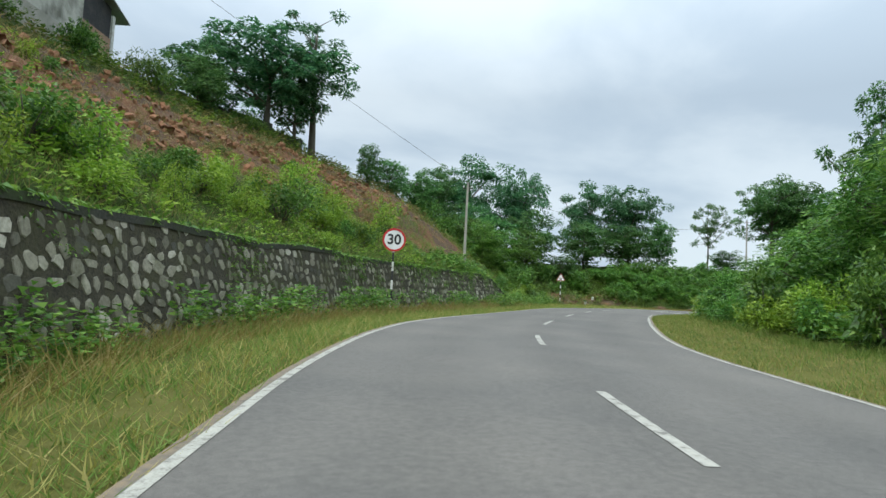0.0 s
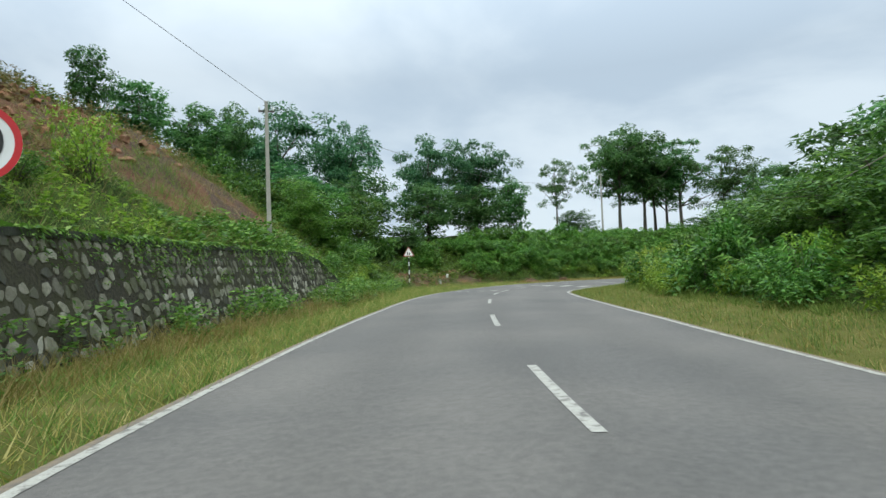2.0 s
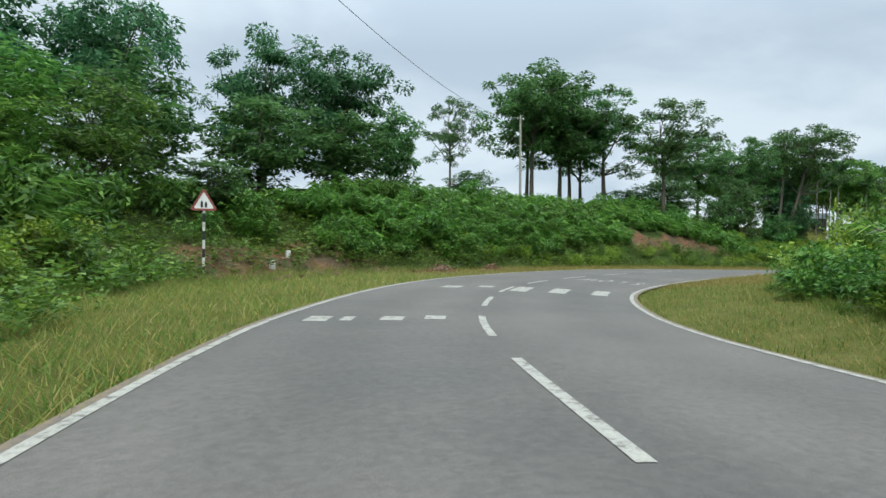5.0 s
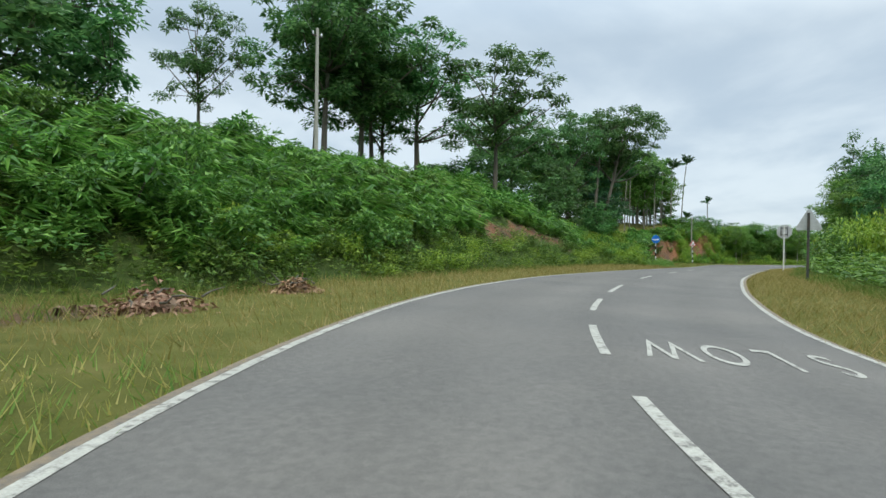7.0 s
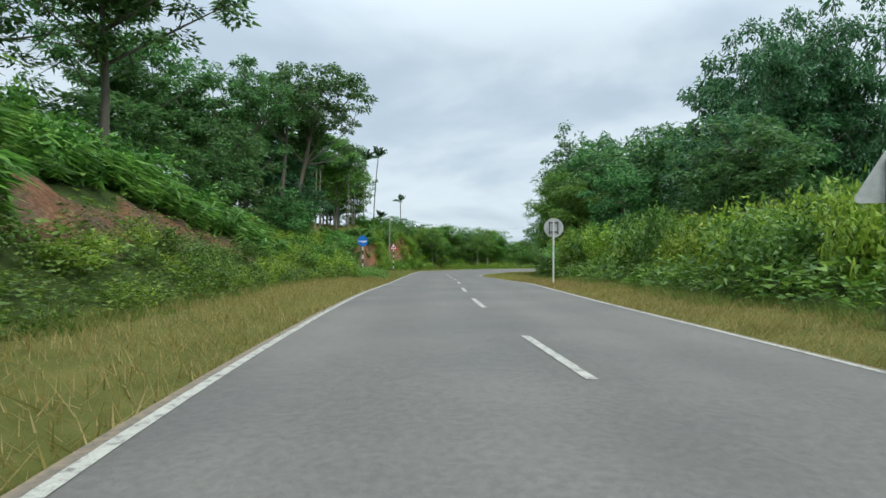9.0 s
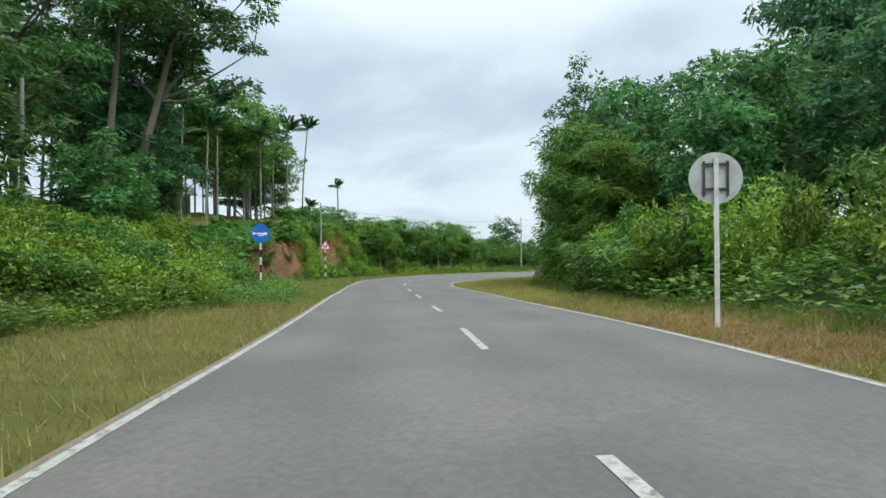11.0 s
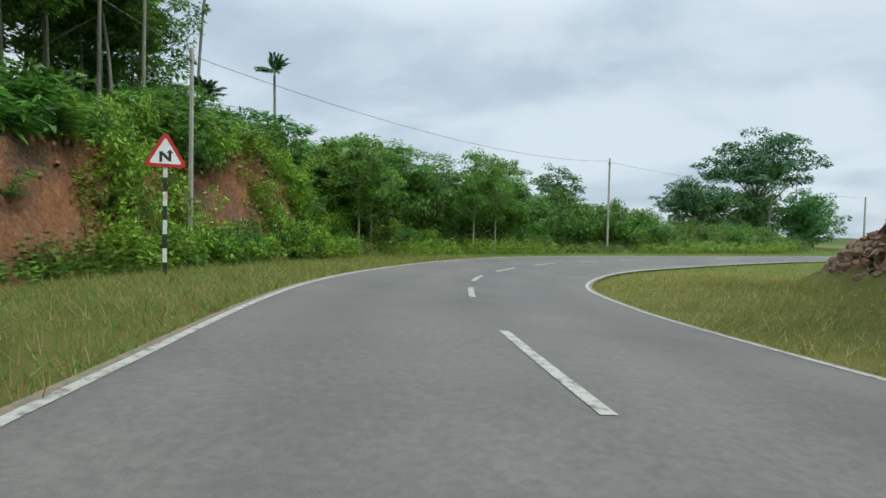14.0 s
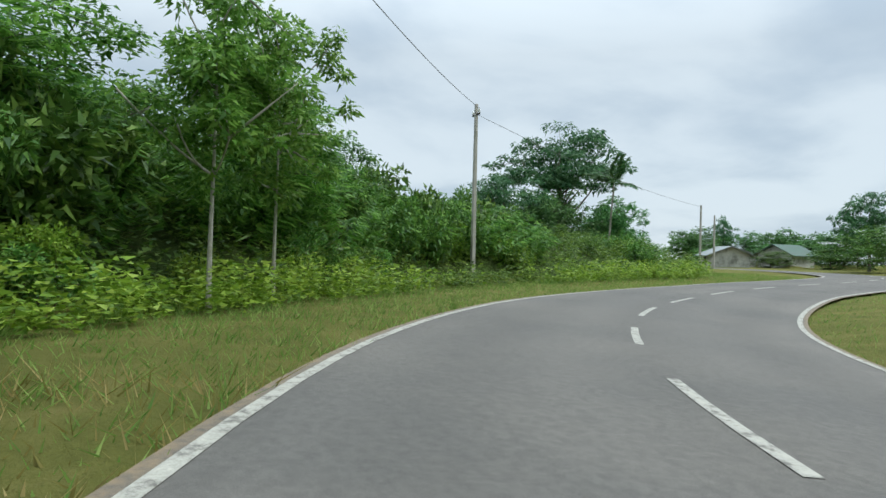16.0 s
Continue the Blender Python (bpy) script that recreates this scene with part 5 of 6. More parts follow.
def wall_creepers():
    """Leafy trails that hang from the coping and sprout between the stones, joined."""
    bases, ways, lens = [], [], []
    for k in range(64):
        s = float(RNG.uniform(4, WALL_END - 1) if k < 20 else RNG.uniform(18.5, WALL_END - 1))
        top, foot = float(wall_top(s)), float(along(s)[2]) + 0.1
        hang = k % 3 != 0
        z0 = top + 0.05 if hang else float(RNG.uniform(foot + 0.2, top - 0.3))
        drop = float(RNG.uniform(0.3, 1.1)) if hang else float(RNG.uniform(0.1, 0.3))
        wide = float(RNG.uniform(0.2, 0.7)) if hang else 0.2
        for j in range(int(90 * wide + 60 * drop)):
            u = float(RNG.uniform(0, 1)) ** 1.4
            q = s + wide * float(RNG.normal()) * (1 - 0.6 * u)
            z = z0 - drop * u
            x, y, _ = along(q, wall_face(q, z) + 0.04 + float(RNG.uniform(0, 0.12)))
            bases.append((float(x), float(y), z))
            ways.append((float(RNG.normal()) + 0.8, float(RNG.normal()), float(RNG.uniform(-0.9, 0.3))))
            lens.append(float(RNG.uniform(0.04, 0.1)))
    # small tufts all along the coping
    for k in range(150):
        s = float(RNG.uniform(4, WALL_END - 0.5))
        drop, wide = float(RNG.uniform(0.06, 0.24)), float(RNG.uniform(0.08, 0.3))
        for j in range(int(60 * wide + 50 * drop)):
            q = s + wide * float(RNG.normal())
            x, y, _ = along(q, wall_face(q, float(wall_top(q))) + 0.06 - float(RNG.uniform(0.0, 0.3)))
            bases.append((float(x), float(y), float(wall_top(q)) + 0.06))
            ways.append((float(RNG.normal()) + 1.0, float(RNG.normal()), float(RNG.uniform(-0.5, 1.0))))
            lens.append(float(RNG.uniform(0.07, 0.2)))
    v = leaves(np.array(bases), np.array(ways), np.array(lens), np.array(lens) * 0.4)
    tagged(new("wall_creeper", quads_mesh("wall_creeper", v, M_WEED)), "creepers and weeds trailing over the stone wall", "creeper", kind="stuff")


wall_creepers()

# ---------------------------------------------------------------- undergrowth on the banks
def patchy(x, y, scale=0.35, level=-0.1):
    return np.array([noise.noise(Vector((a * scale, b * scale, 3.3))) > level for a, b in zip(x, y)])


W = "dense low weeds and creepers covering the bank"
for s0, s1, a0, a1, n, hmin, hmax in ((2, 31, 0.2, 3.0, 800, 0.15, 0.5), (30, 38, 0.1, 1.2, 130, 0.2, 0.5), (2, 46, 4.2, 11.5, 800, 0.15, 0.45), (34, 46, 0.1, 1.4, 260, 0.2, 0.5), (4, 44, 10.2, 14.0, 750, 0.3, 0.8), (41, 55, -0.9, 2.0, 420, 0.3, 0.9), (44, 66, -0.5, 9, 1500, 0.3, 0.9),
                                      (60, 112, 0.6, 9, 2700, 0.25, 0.85), (104, 126, -0.4, 6, 1500, 0.25, 0.8), (124, 148, -1.6, -0.3, 460, 0.2, 0.5),
                                      (134, 150, 0.6, 2.4, 360, 0.2, 0.5), (147, 180, -2.4, -0.4, 1300, 0.2, 0.9), (146, 184, -0.9, 7, 2900, 0.4, 1.2)):
    keep = (lambda x, y: patchy(x, y, 0.4, 0.05)) if (a0, a1) == (4.2, 11.5) else ((lambda x, y: patchy(x, y, 0.4, -0.25)) if s0 in (44, 124, 147) else None)
    x, y = scatter(s0, s1, a0, a1, -1, n, keep)
    if s0 == 60:
        q, d = station(x, y)
        bare = (q > 84) & (q < 99) & (-d > 8.0) & (-d < 10.2) & (RNG.uniform(0, 1, len(q)) < 0.88)
        x, y = x[~bare], y[~bare]
    fine = s0 >= 146
    field("undergrowth", x, y, RNG.uniform(hmin, hmax, len(x)), 13 if fine else 9, 0.16 if fine else (0.17 if s0 == 2 else 0.23), 0.48, M_SHRUB_Y if s0 in (2, 147) else M_WEED, W, "undergrowth")
for s0, s1, a0, a1, n in ((2, 60, -0.2, 5, 2000), (66, 110, -0.2, 7, 2300), (108, 138, -0.2, 4, 1300)):
    x, y = scatter(s0, s1, a0, a1, 1, n)
    field("undergrowth", x, y, RNG.uniform(0.3, 1.0, len(x)), 9, 0.24, 0.45, M_WEED, W, "undergrowth")
x, y = scatter(4, 44, 3.2, 10.8, -1, 1500, lambda x, y: patchy(x, y, 0.5, -0.02))
field("dry_brush", x, y, RNG.uniform(0.25, 0.8, len(x)), 12, 0.3, 0.13, M_GRASS_H, "dry straw-coloured brush on the red slope", "undergrowth", 0.4, 0.7)
x, y = scatter(138.5, 149, -1.2, 0.6, -1, 1000, lambda x, y: patchy(x, y, 0.5, -0.05))
field("undergrowth", x, y, RNG.uniform(0.4, 1.1, len(x)), 18, 0.15, 0.5, M_SHRUB_Y, "leafy weeds climbing the red cutting", "undergrowth")
x, y = scatter(124, 148, -1.5, -0.5, -1, 330, lambda x, y: patchy(x, y, 0.4, 0.0))
field("undergrowth", x, y, RNG.uniform(0.4, 0.95, len(x)), 14, 0.17, 0.5, M_WEED, "leafy weeds at the foot of the cutting", "undergrowth")
x, y = scatter(108, 129, -2.4, -0.6, -1, 380, lambda x, y: patchy(x, y, 0.3, -0.15))
field("undergrowth", x, y, RNG.uniform(0.25, 0.75, len(x)), 34, 0.085, 0.5, M_WEED, "green leafy weeds on the verge below the cutting", "undergrowth")
x, y = scatter(126, 146, -0.9, 0.2, -1, 240)
field("dry_brush", x, y, RNG.uniform(0.12, 0.35, len(x)), 10, 0.16, 0.2, M_DRY, "dead brown stems on the red cutting", "undergrowth", 0.5, 0.3)
x, y = scatter(62, 124, -0.8, 1.5, -1, 1500)
field("undergrowth", x, y, RNG.uniform(0.25, 0.8, len(x)), 14, 0.13, 0.5, M_WEED, "small-leaved weeds along the foot of the bank", "undergrowth")
s, d = RNG.uniform(161.5, 168, 260), RNG.uniform(-9.2, -5.6, 260)
x, y, _ = along(s, d)
field("undergrowth", x, y, RNG.uniform(0.2, 0.55, len(x)), 13, 0.15, 0.48, M_WEED, "low weeds round the foot of the pole", "undergrowth")
# weeds along the foot of the wall
x, y = scatter(3, 42, -1.8, -1.15, -1, 560, lambda x, y: patchy(x, y, 0.45, -0.12))
field("undergrowth", x, y, RNG.uniform(0.25, 0.95, len(x)), 24, 0.13, 0.5, M_WEED, "weeds growing along the foot of the wall", "undergrowth")

# weeds past the end of the wall
x, y = scatter(35, 47, -2.5, 0.3, -1, 460)
field("undergrowth", x, y, RNG.uniform(0.25, 0.8, len(x)), 24, 0.12, 0.5, M_WEED, "leafy weeds round the end of the wall", "undergrowth")

x, y = scatter(63, 104, 1.3, 7.5, -1, 2300)
q, d = station(x, y)
bare = (q > 83) & (q < 99) & (-d < 10.0)
x, y = x[~bare], y[~bare]
canes("cane_thicket", x, y, RNG.uniform(0.9, 1.8, len(x)), 18, 0.62, M_LANCE, "thicket of arching canes with long green leaves")
x, y = scatter(121, 149, 0.2, 3.2, -1, 760, lambda x, y: patchy(x, y, 0.45, -0.2))
canes("cane_thicket", x, y, RNG.uniform(0.7, 1.4, len(x)), 18, 0.62, M_LANCE, "thicket of arching canes with long green leaves")
x, y = scatter(112, 137.5, 0.2, 3.5, 1, 900)
canes("cane_thicket", x, y, RNG.uniform(1.2, 2.7, len(x)), 22, 0.55, M_LANCE, "thicket of arching canes with long green leaves")
x, y = scatter(147, 172, 0.9, 6, -1, 1000)
canes("cane_thicket", x, y, RNG.uniform(1.0, 2.3, len(x)), 18, 0.46, M_LANCE, "thicket of arching canes with long green leaves")

# ---------------------------------------------------------------- verge grass
def grass(name, s0, s1, a0, a1, side, n, hmin, hmax, material, label, foot=True):
    s = RNG.uniform(s0, s1, n)
    tab = LEFT if side < 0 else RIGHT
    lim = np.interp(s, tab[:, 0], tab[:, 1]) if foot else np.zeros(n)
    if foot:
        a0 = np.interp(s, *HALF) + a0
    a = a0 + RNG.uniform(0, 1, n) * (lim + a1 - a0)
    x, y, _ = along(s, side * a)
    q, d = station(x, y)
    k = np.abs(d) > np.interp(q, *HALF) + 0.07
    x, y = x[k], y[k]
    n = len(x)
    z = ground_height(x, y)
    clump = np.array([noise.noise(Vector((p * 1.1, q * 1.1, 0.0))) for p, q in zip(x, y)])
    h = RNG.uniform(hmin, hmax, n) * (1.0 + 0.9 * clump)
    az = RNG.uniform(0, 2 * math.pi, n)
    w = RNG.uniform(0.005, 0.012, n)
    v = np.empty((n, 3, 3))
    b = np.stack([x, y, z - 0.02], -1)
    sd = np.stack([np.cos(az), np.sin(az), 0 * az], -1) * w[:, None]
    ln = np.stack([np.sin(az * 3.1), np.cos(az * 2.3), 0 * az], -1) * (h * RNG.uniform(0.3, 1.5, n))[:, None]
    v[:, 0], v[:, 1], v[:, 2] = b - sd, b + sd, b + ln + np.stack([0 * h, 0 * h, h], -1)
    return tagged(new(name, quads_mesh(name, v, material, 3)), label, "grass", kind="stuff")


G = "rough yellow-green grass on the road verge"
grass("verge_grass", -4, 60, 0.1, -1.0, -1, 36000, 0.06, 0.2, M_GRASS_G, G)
grass("verge_grass", -4, 60, 0.1, -1.0, -1, 26000, 0.06, 0.22, M_GRASS, G)
grass("verge_grass", -4, 60, 0.1, 0.3, 1, 17000, 0.05, 0.15, M_GRASS, G)
grass("verge_grass", -4, 60, 0.1, 0.3, 1, 26000, 0.05, 0.18, M_GRASS_G, G)
grass("verge_grass", 60, 152, 0.1, 0.0, -1, 44000, 0.06, 0.22, M_GRASS, G)
grass("verge_grass", 112, 186, 0.1, 0.0, -1, 48000, 0.05, 0.17, M_GRASS_G, G)
grass("verge_grass", 60, 114, 0.1, 0.2, 1, 36000, 0.06, 0.2, M_GRASS, G)
grass("verge_grass", 112, 150, 0.1, 0.2, 1, 24000, 0.06, 0.2, M_GRASS, G)
grass("verge_grass", 128, 178, 0.1, 14, 1, 40000, 0.05, 0.13, M_GRASS_G, "short green grass inside the bend")
grass("verge_grass", 100, 146, 9, 24, -1, 20000, 0.06, 0.18, M_GRASS_G, "green grass under the palms", foot=False)
grass("verge_grass", -2, 42, 1.6, -1.1, -1, 9000, 0.2, 0.5, M_GRASS, "tall seeding grass at the foot of the wall")
grass("slope_grass", 0, 48, 7.4, 21, -1, 26000, 0.15, 0.45, M_GRASS_H, "tufts of dry grass on the red slope", foot=False)
grass("slope_grass", 0, 36, 7.2, 11.5, -1, 22000, 0.15, 0.4, M_GRASS_G, "green grass above the retaining wall", foot=False)
grass("slope_grass", 40, 66, 7, 15, -1, 14000, 0.15, 0.4, M_GRASS_G, "rough grass on the low bank", foot=False)
grass("slope_grass", 120, 148, 8.6, 13, -1, 8000, 0.15, 0.35, M_GRASS_H, "tufts of dry grass on the red cutting", foot=False)


def tufts(s0, s1, a0, a1, side, n, hmin, hmax, material, label, blades_each=16):
    """Tall grass in tufts along the foot of a bank, joined."""
    x, y = scatter(s0, s1, a0, a1, side, n, lambda x, y: patchy(x, y, 0.6, -0.2))
    z = ground_height(x, y)
    h = RNG.uniform(hmin, hmax, len(x))
    k = np.repeat(np.arange(len(x)), blades_each)
    m = len(k)
    az = RNG.uniform(0, 2 * math.pi, m)
    out = np.stack([np.cos(az), np.sin(az), np.zeros(m)], -1)
    base = np.stack([x[k], y[k], z[k] - 0.03], -1) + out * RNG.uniform(0, 0.09, m)[:, None]
    way = out * RNG.uniform(0.1, 0.75, m)[:, None] + np.array([0, 0, 1.0])
    L = h[k] * RNG.uniform(0.6, 1.25, m)
    return tagged(new("grass_tufts", quads_mesh("grass_tufts", blades(base, way, L, np.full(m, 0.022), 0.35), material, 3)), label, "grass", kind="stuff")


T = "tall green grass tufts along the foot of the bank"
tufts(8, 62, -1.2, 0.3, 1, 800, 0.2, 0.55, M_GRASS_G, T)
tufts(66, 138, -1.0, 0.3, 1, 1100, 0.2, 0.6, M_GRASS_G, T)
tufts(62, 126, -1.1, 0.2, -1, 900, 0.2, 0.5, M_GRASS_G, T)
tufts(124, 150, -1.9, -0.4, -1, 420, 0.2, 0.5, M_GRASS_G, T)
tufts(147, 178, -1.6, 0.2, -1, 700, 0.2, 0.55, M_GRASS_G, T)
tufts(2, 42, -2.2, -1.2, -1, 420, 0.2, 0.5, M_GRASS_G, "tall green grass tufts along the foot of the wall")

# ---------------------------------------------------------------- shrubs
def shrub_cover(kinds, s0, s1, a0, a1, side, n, rmin, rmax, hmin, hmax):
    """Shrubs grown into one another: one joined thicket for each kind."""
    x, y = scatter(s0, s1, a0, a1, side, n)
    z = ground_height(x, y) - 0.08
    for j, kind in enumerate(kinds):
        vs = []
        for i in range(j, len(x), len(kinds)):
            t = SHRUBS[(kind, i % 2)] if (kind, i % 2) in SHRUBS else place_shrub(kind, i % 2, float(x[i]), float(y[i]), 1.0, 1.5)
            me = [c for c in t.children if c.name.startswith("foliage")][0].data
            v = np.empty(len(me.vertices) * 3, dtype=np.float32)
            me.vertices.foreach_get("co", v)
            v = v.reshape(-1, 3, 3)[i % 2::2] if rmax < 1.0 else v.reshape(-1, 3, 3)[np.arange(len(v) // 9) % 3 > 0]
            mid = v.mean(1, keepdims=True)
            v = (mid + (v - mid) * 1.18).reshape(-1, 3)
            an, r, h = RNG.uniform(0, 2 * math.pi), RNG.uniform(rmin, rmax), RNG.uniform(hmin, hmax)
            c, s = math.cos(an), math.sin(an)
            vs.append(np.stack([(v[:, 0] * c - v[:, 1] * s) * r + x[i], (v[:, 0] * s + v[:, 1] * c) * r + y[i], v[:, 2] * h / 1.5 + z[i]], -1))
        m = {"lance": M_LANCE, "yellow": M_SHRUB_Y}.get(kind, M_SHRUB)
        tagged(new("thicket", quads_mesh("thicket", np.vstack(vs).reshape(-1, 3, 3), m, 3)), "tangled thicket of " + SHRUB_LABEL[kind].split(" on ")[0].replace("dense wild ", "").replace("clump of ", "").replace("bright ", "") + " on the bank", "thicket", kind="stuff")


def shrub_row(kinds, s0, s1, a0, a1, side, n, rmin, rmax, hmin, hmax):
    x, y = scatter(s0, s1, a0, a1, side, n)
    for i, (a, b) in enumerate(zip(x, y)):
        place_shrub(kinds[i % len(kinds)], int(RNG.integers(0, 2)), float(a), float(b), float(RNG.uniform(rmin, rmax)), float(RNG.uniform(hmin, hmax)))


shrub_row(("yellow", "round", "yellow"), 6, 30, 0.5, 3.2, -1, 26, 0.45, 0.9, 0.55, 1.1)
shrub_row(("yellow", "round", "yellow"), 8, 27, 0.8, 3.4, -1, 9, 0.9, 1.35, 1.0, 1.7)
shrub_row(("yellow", "round"), 8, 30, 4.0, 9.5, -1, 12, 0.4, 0.8, 0.4, 0.9)
shrub_row(("round", "broad"), 6, 44, 11.0, 13.5, -1, 22, 0.6, 1.1, 0.8, 1.6)
shrub_row(("round", "yellow", "broad"), 43, 53, -0.4, 1.6, -1, 9, 0.6, 1.0, 0.7, 1.3)
shrub_cover(("round", "broad", "lance"), 44, 62, 1.5, 9, -1, 30, 0.9, 1.7, 1.2, 2.6)
shrub_cover(("lance", "round"), 62, 79, 0.5, 2.4, -1, 46, 0.7, 1.2, 0.9, 1.6)
shrub_cover(("yellow", "round", "yellow"), 66, 122, -0.5, 1.2, -1, 96, 0.45, 0.85, 0.5, 1.15)
shrub_cover(("yellow", "round", "yellow"), 102, 125, 0.4, 6, -1, 66, 0.6, 1.1, 0.7, 1.5)
shrub_cover(("yellow", "round", "yellow"), 139.2, 150, -1.2, 0.4, -1, 84, 0.55, 0.95, 0.9, 1.7)
shrub_row(("lance", "lance", "round", "lance", "broad"), 63, 84, 2.0, 7, -1, 44, 0.9, 1.5, 1.0, 1.8)
shrub_cover(("lance", "broad"), 80, 108, 2.9, 8, -1, 44, 0.9, 1.5, 1.1, 2.0)
for s, d, r, h in ((130.6, -9.1, 1.3, 1.5), (131.8, -9.3, 1.4, 1.5), (127.4, -9.0, 1.2, 1.2), (125.6, -8.7, 1.2, 1.2), (129.2, -8.9, 1.2, 1.3), (136.6, -9.9, 1.2, 1.3), (138.8, -10.4, 1.3, 1.5), (141.0, -10.6, 1.3, 1.5), (143.2, -10.8, 1.3, 1.4), (145.0, -10.9, 1.3, 1.6), (134.4, -10.2, 1.2, 1.4)):
    x, y, _ = along(s, d)
    x2, y2, _ = along(s, -10.3)
    place_shrub("lance", int(s) % 2, float(x), float(y), r * 1.1, h, gz(float(x2), float(y2)) - 0.3)
for s, d, r, h in ((131.2, -8.78, 0.9, 1.0), (132.3, -8.85, 0.8, 0.9), (127.6, -8.74, 0.8, 0.9), (126.4, -8.6, 0.9, 1.0), (136.6, -8.8, 0.8, 0.9), (139.4, -8.78, 0.8, 0.8)):
    x, y, _ = along(s, d)
    place_shrub("lance", int(s) % 2, float(x), float(y), r, h)
shrub_row(("lance", "lance", "broad"), 135, 148, 0.4, 2.6, -1, 17, 1.0, 1.6, 1.1, 1.8)
shrub_cover(("round", "lance", "broad"), 147, 172, 0.6, 4.5, -1, 96, 0.8, 1.25, 1.3, 2.4)
shrub_row(("round", "yellow"), 150, 168, -0.4, 0.8, -1, 20, 0.5, 0.9, 0.7, 1.2)
shrub_row(("round", "yellow"), 164, 182, 0.2, 4, -1, 18, 0.7, 1.2, 0.9, 1.5)
shrub_row(("round", "yellow", "broad", "lance"), 14, 52, -0.2, 1.6, 1, 40, 0.8, 1.4, 1.2, 2.2)
shrub_cover(("yellow", "round"), 16, 58, -0.6, 0.6, 1, 46, 0.6, 1.0, 0.7, 1.3)
shrub_cover(("yellow", "round", "yellow"), 68, 112, 0.8, 6, 1, 72, 0.9, 1.4, 1.7, 3.0)
place_shrub("yellow", 0, -3.0, 32.6, 0.9, 1.7)
shrub_row(("yellow", "lance", "yellow", "round"), 108, 138.5, 0.3, 3, 1, 38, 0.9, 1.4, 1.6, 2.8)

# ---------------------------------------------------------------- trees
# on the hill and round the first bend
for kind, var, x, y, top, r in (
        ("broad", 0, -12.0, 40.4, 18.6, 4.4), ("broad", 1, -10.6, 42.2, 17.4, 2.8), ("sparse", 0, -9.8, 44.0, 21.5, 3.6), ("broad", 1, -14.5, 36.5, 15.5, 3.0), ("bushy", 1, -5.6, 43.6, 11.6, 1.0),
        ("bushy", 0, -13.6, 33.0, 13.6, 1.8), ("bushy", 1, -4.6, 47.5, 11.4, 1.8), ("bushy", 0, -2.6, 51.0, 11.2, 2.4), ("open", 1, -0.8, 57.0, 13.4, 1.9), ("green", 1, 1.4, 56.5, 8.6, 2.6),
        ("bushy", 0, -2.2, 60.0, 12.0, 3.2), ("spreading", 0, 2.6, 76.0, 18.0, 6.2), ("spreading", 1, 9.4, 78.5, 17.2, 4.4), ("bushy", 1, 3.0, 68.5, 11.0, 4.0), ("bushy", 0, 9.5, 72.0, 11.4, 3.8),
        ("green", 0, 3.6, 61.0, 8.6, 3.4), ("bamboo", 0, 5.0, 59.4, 6.2, 2.4), ("bamboo", 1, 3.2, 52.0, 7.6, 1.5), ("green", 1, 7.8, 66.0, 8.6, 3.2),
        ("spreading", 0, 18.4, 80.5, 16.6, 4.4), ("spreading", 1, 23.8, 81.0, 16.2, 4.8), ("bushy", 0, 26.4, 77.6, 12.0, 2.6), ("bushy", 1, 16.5, 74.0, 10.8, 3.4), ("bushy", 0, 21.5, 75.5, 10.6, 3.6), ("bushy", 1, 13.0, 69.5, 6.2, 2.4)):
    place_tree(kind, x, y, top, r, var)
# on the bank of the second stretch
for kind, var, x, y, top, r in (
        ("airy", 0, 36.2, 86.0, 15.8, 2.7), ("open", 0, 45.6, 87.0, 19.0, 4.4), ("open", 1, 50.2, 86.0, 18.4, 4.4), ("open", 1, 43.5, 83.5, 20.0, 4.8), ("open", 0, 47.6, 84.5, 19.6, 5.0), ("airy", 1, 52.0, 83.0, 18.0, 5.0), ("open", 0, 53.5, 88.0, 17.5, 4.4),
        ("airy", 0, 53.6, 77.2, 16.0, 4.6), ("bushy", 0, 55.0, 82.0, 8.2, 3.2), ("bushy", 1, 60.0, 82.0, 9.6, 3.2), ("bushy", 0, 39.5, 87.5, 9.4, 2.6),
        ("airy", 0, 64.0, 84.0, 15.0, 4.4), ("open", 0, 69.5, 86.0, 16.0, 4.2), ("forked", 0, 75.7, 79.7, 16.4, 4.5), ("straight", 0, 75.3, 79.9, 16.0, 3.4), ("bushy", 0, 67.5, 79.5, 9.5, 2.8), ("bushy", 1, 64.0, 78.6, 7.6, 2.2),
        ("bushy", 1, 72.0, 78.0, 5.8, 2.0), ("open", 1, 71.0, 82.5, 13.5, 3.2), ("airy", 0, 80.5, 83.5, 16.5, 4.6), ("airy", 1, 71.8, 80.8, 15.0, 3.0), ("broad", 1, 78.6, 81.0, 10.0, 2.8), ("broad", 0, 77.8, 79.4, 7.0, 2.1), ("bushy", 0, 80.4, 82.6, 11.0, 2.8), ("green", 0, 79.2, 79.8, 6.8, 1.5), ("green", 1, 74.4, 78.6, 5.4, 1.7), ("grove", 0, 79.0, 90.0, 15.0, 4.4)):
    place_tree(kind, x, y, top, r, var)
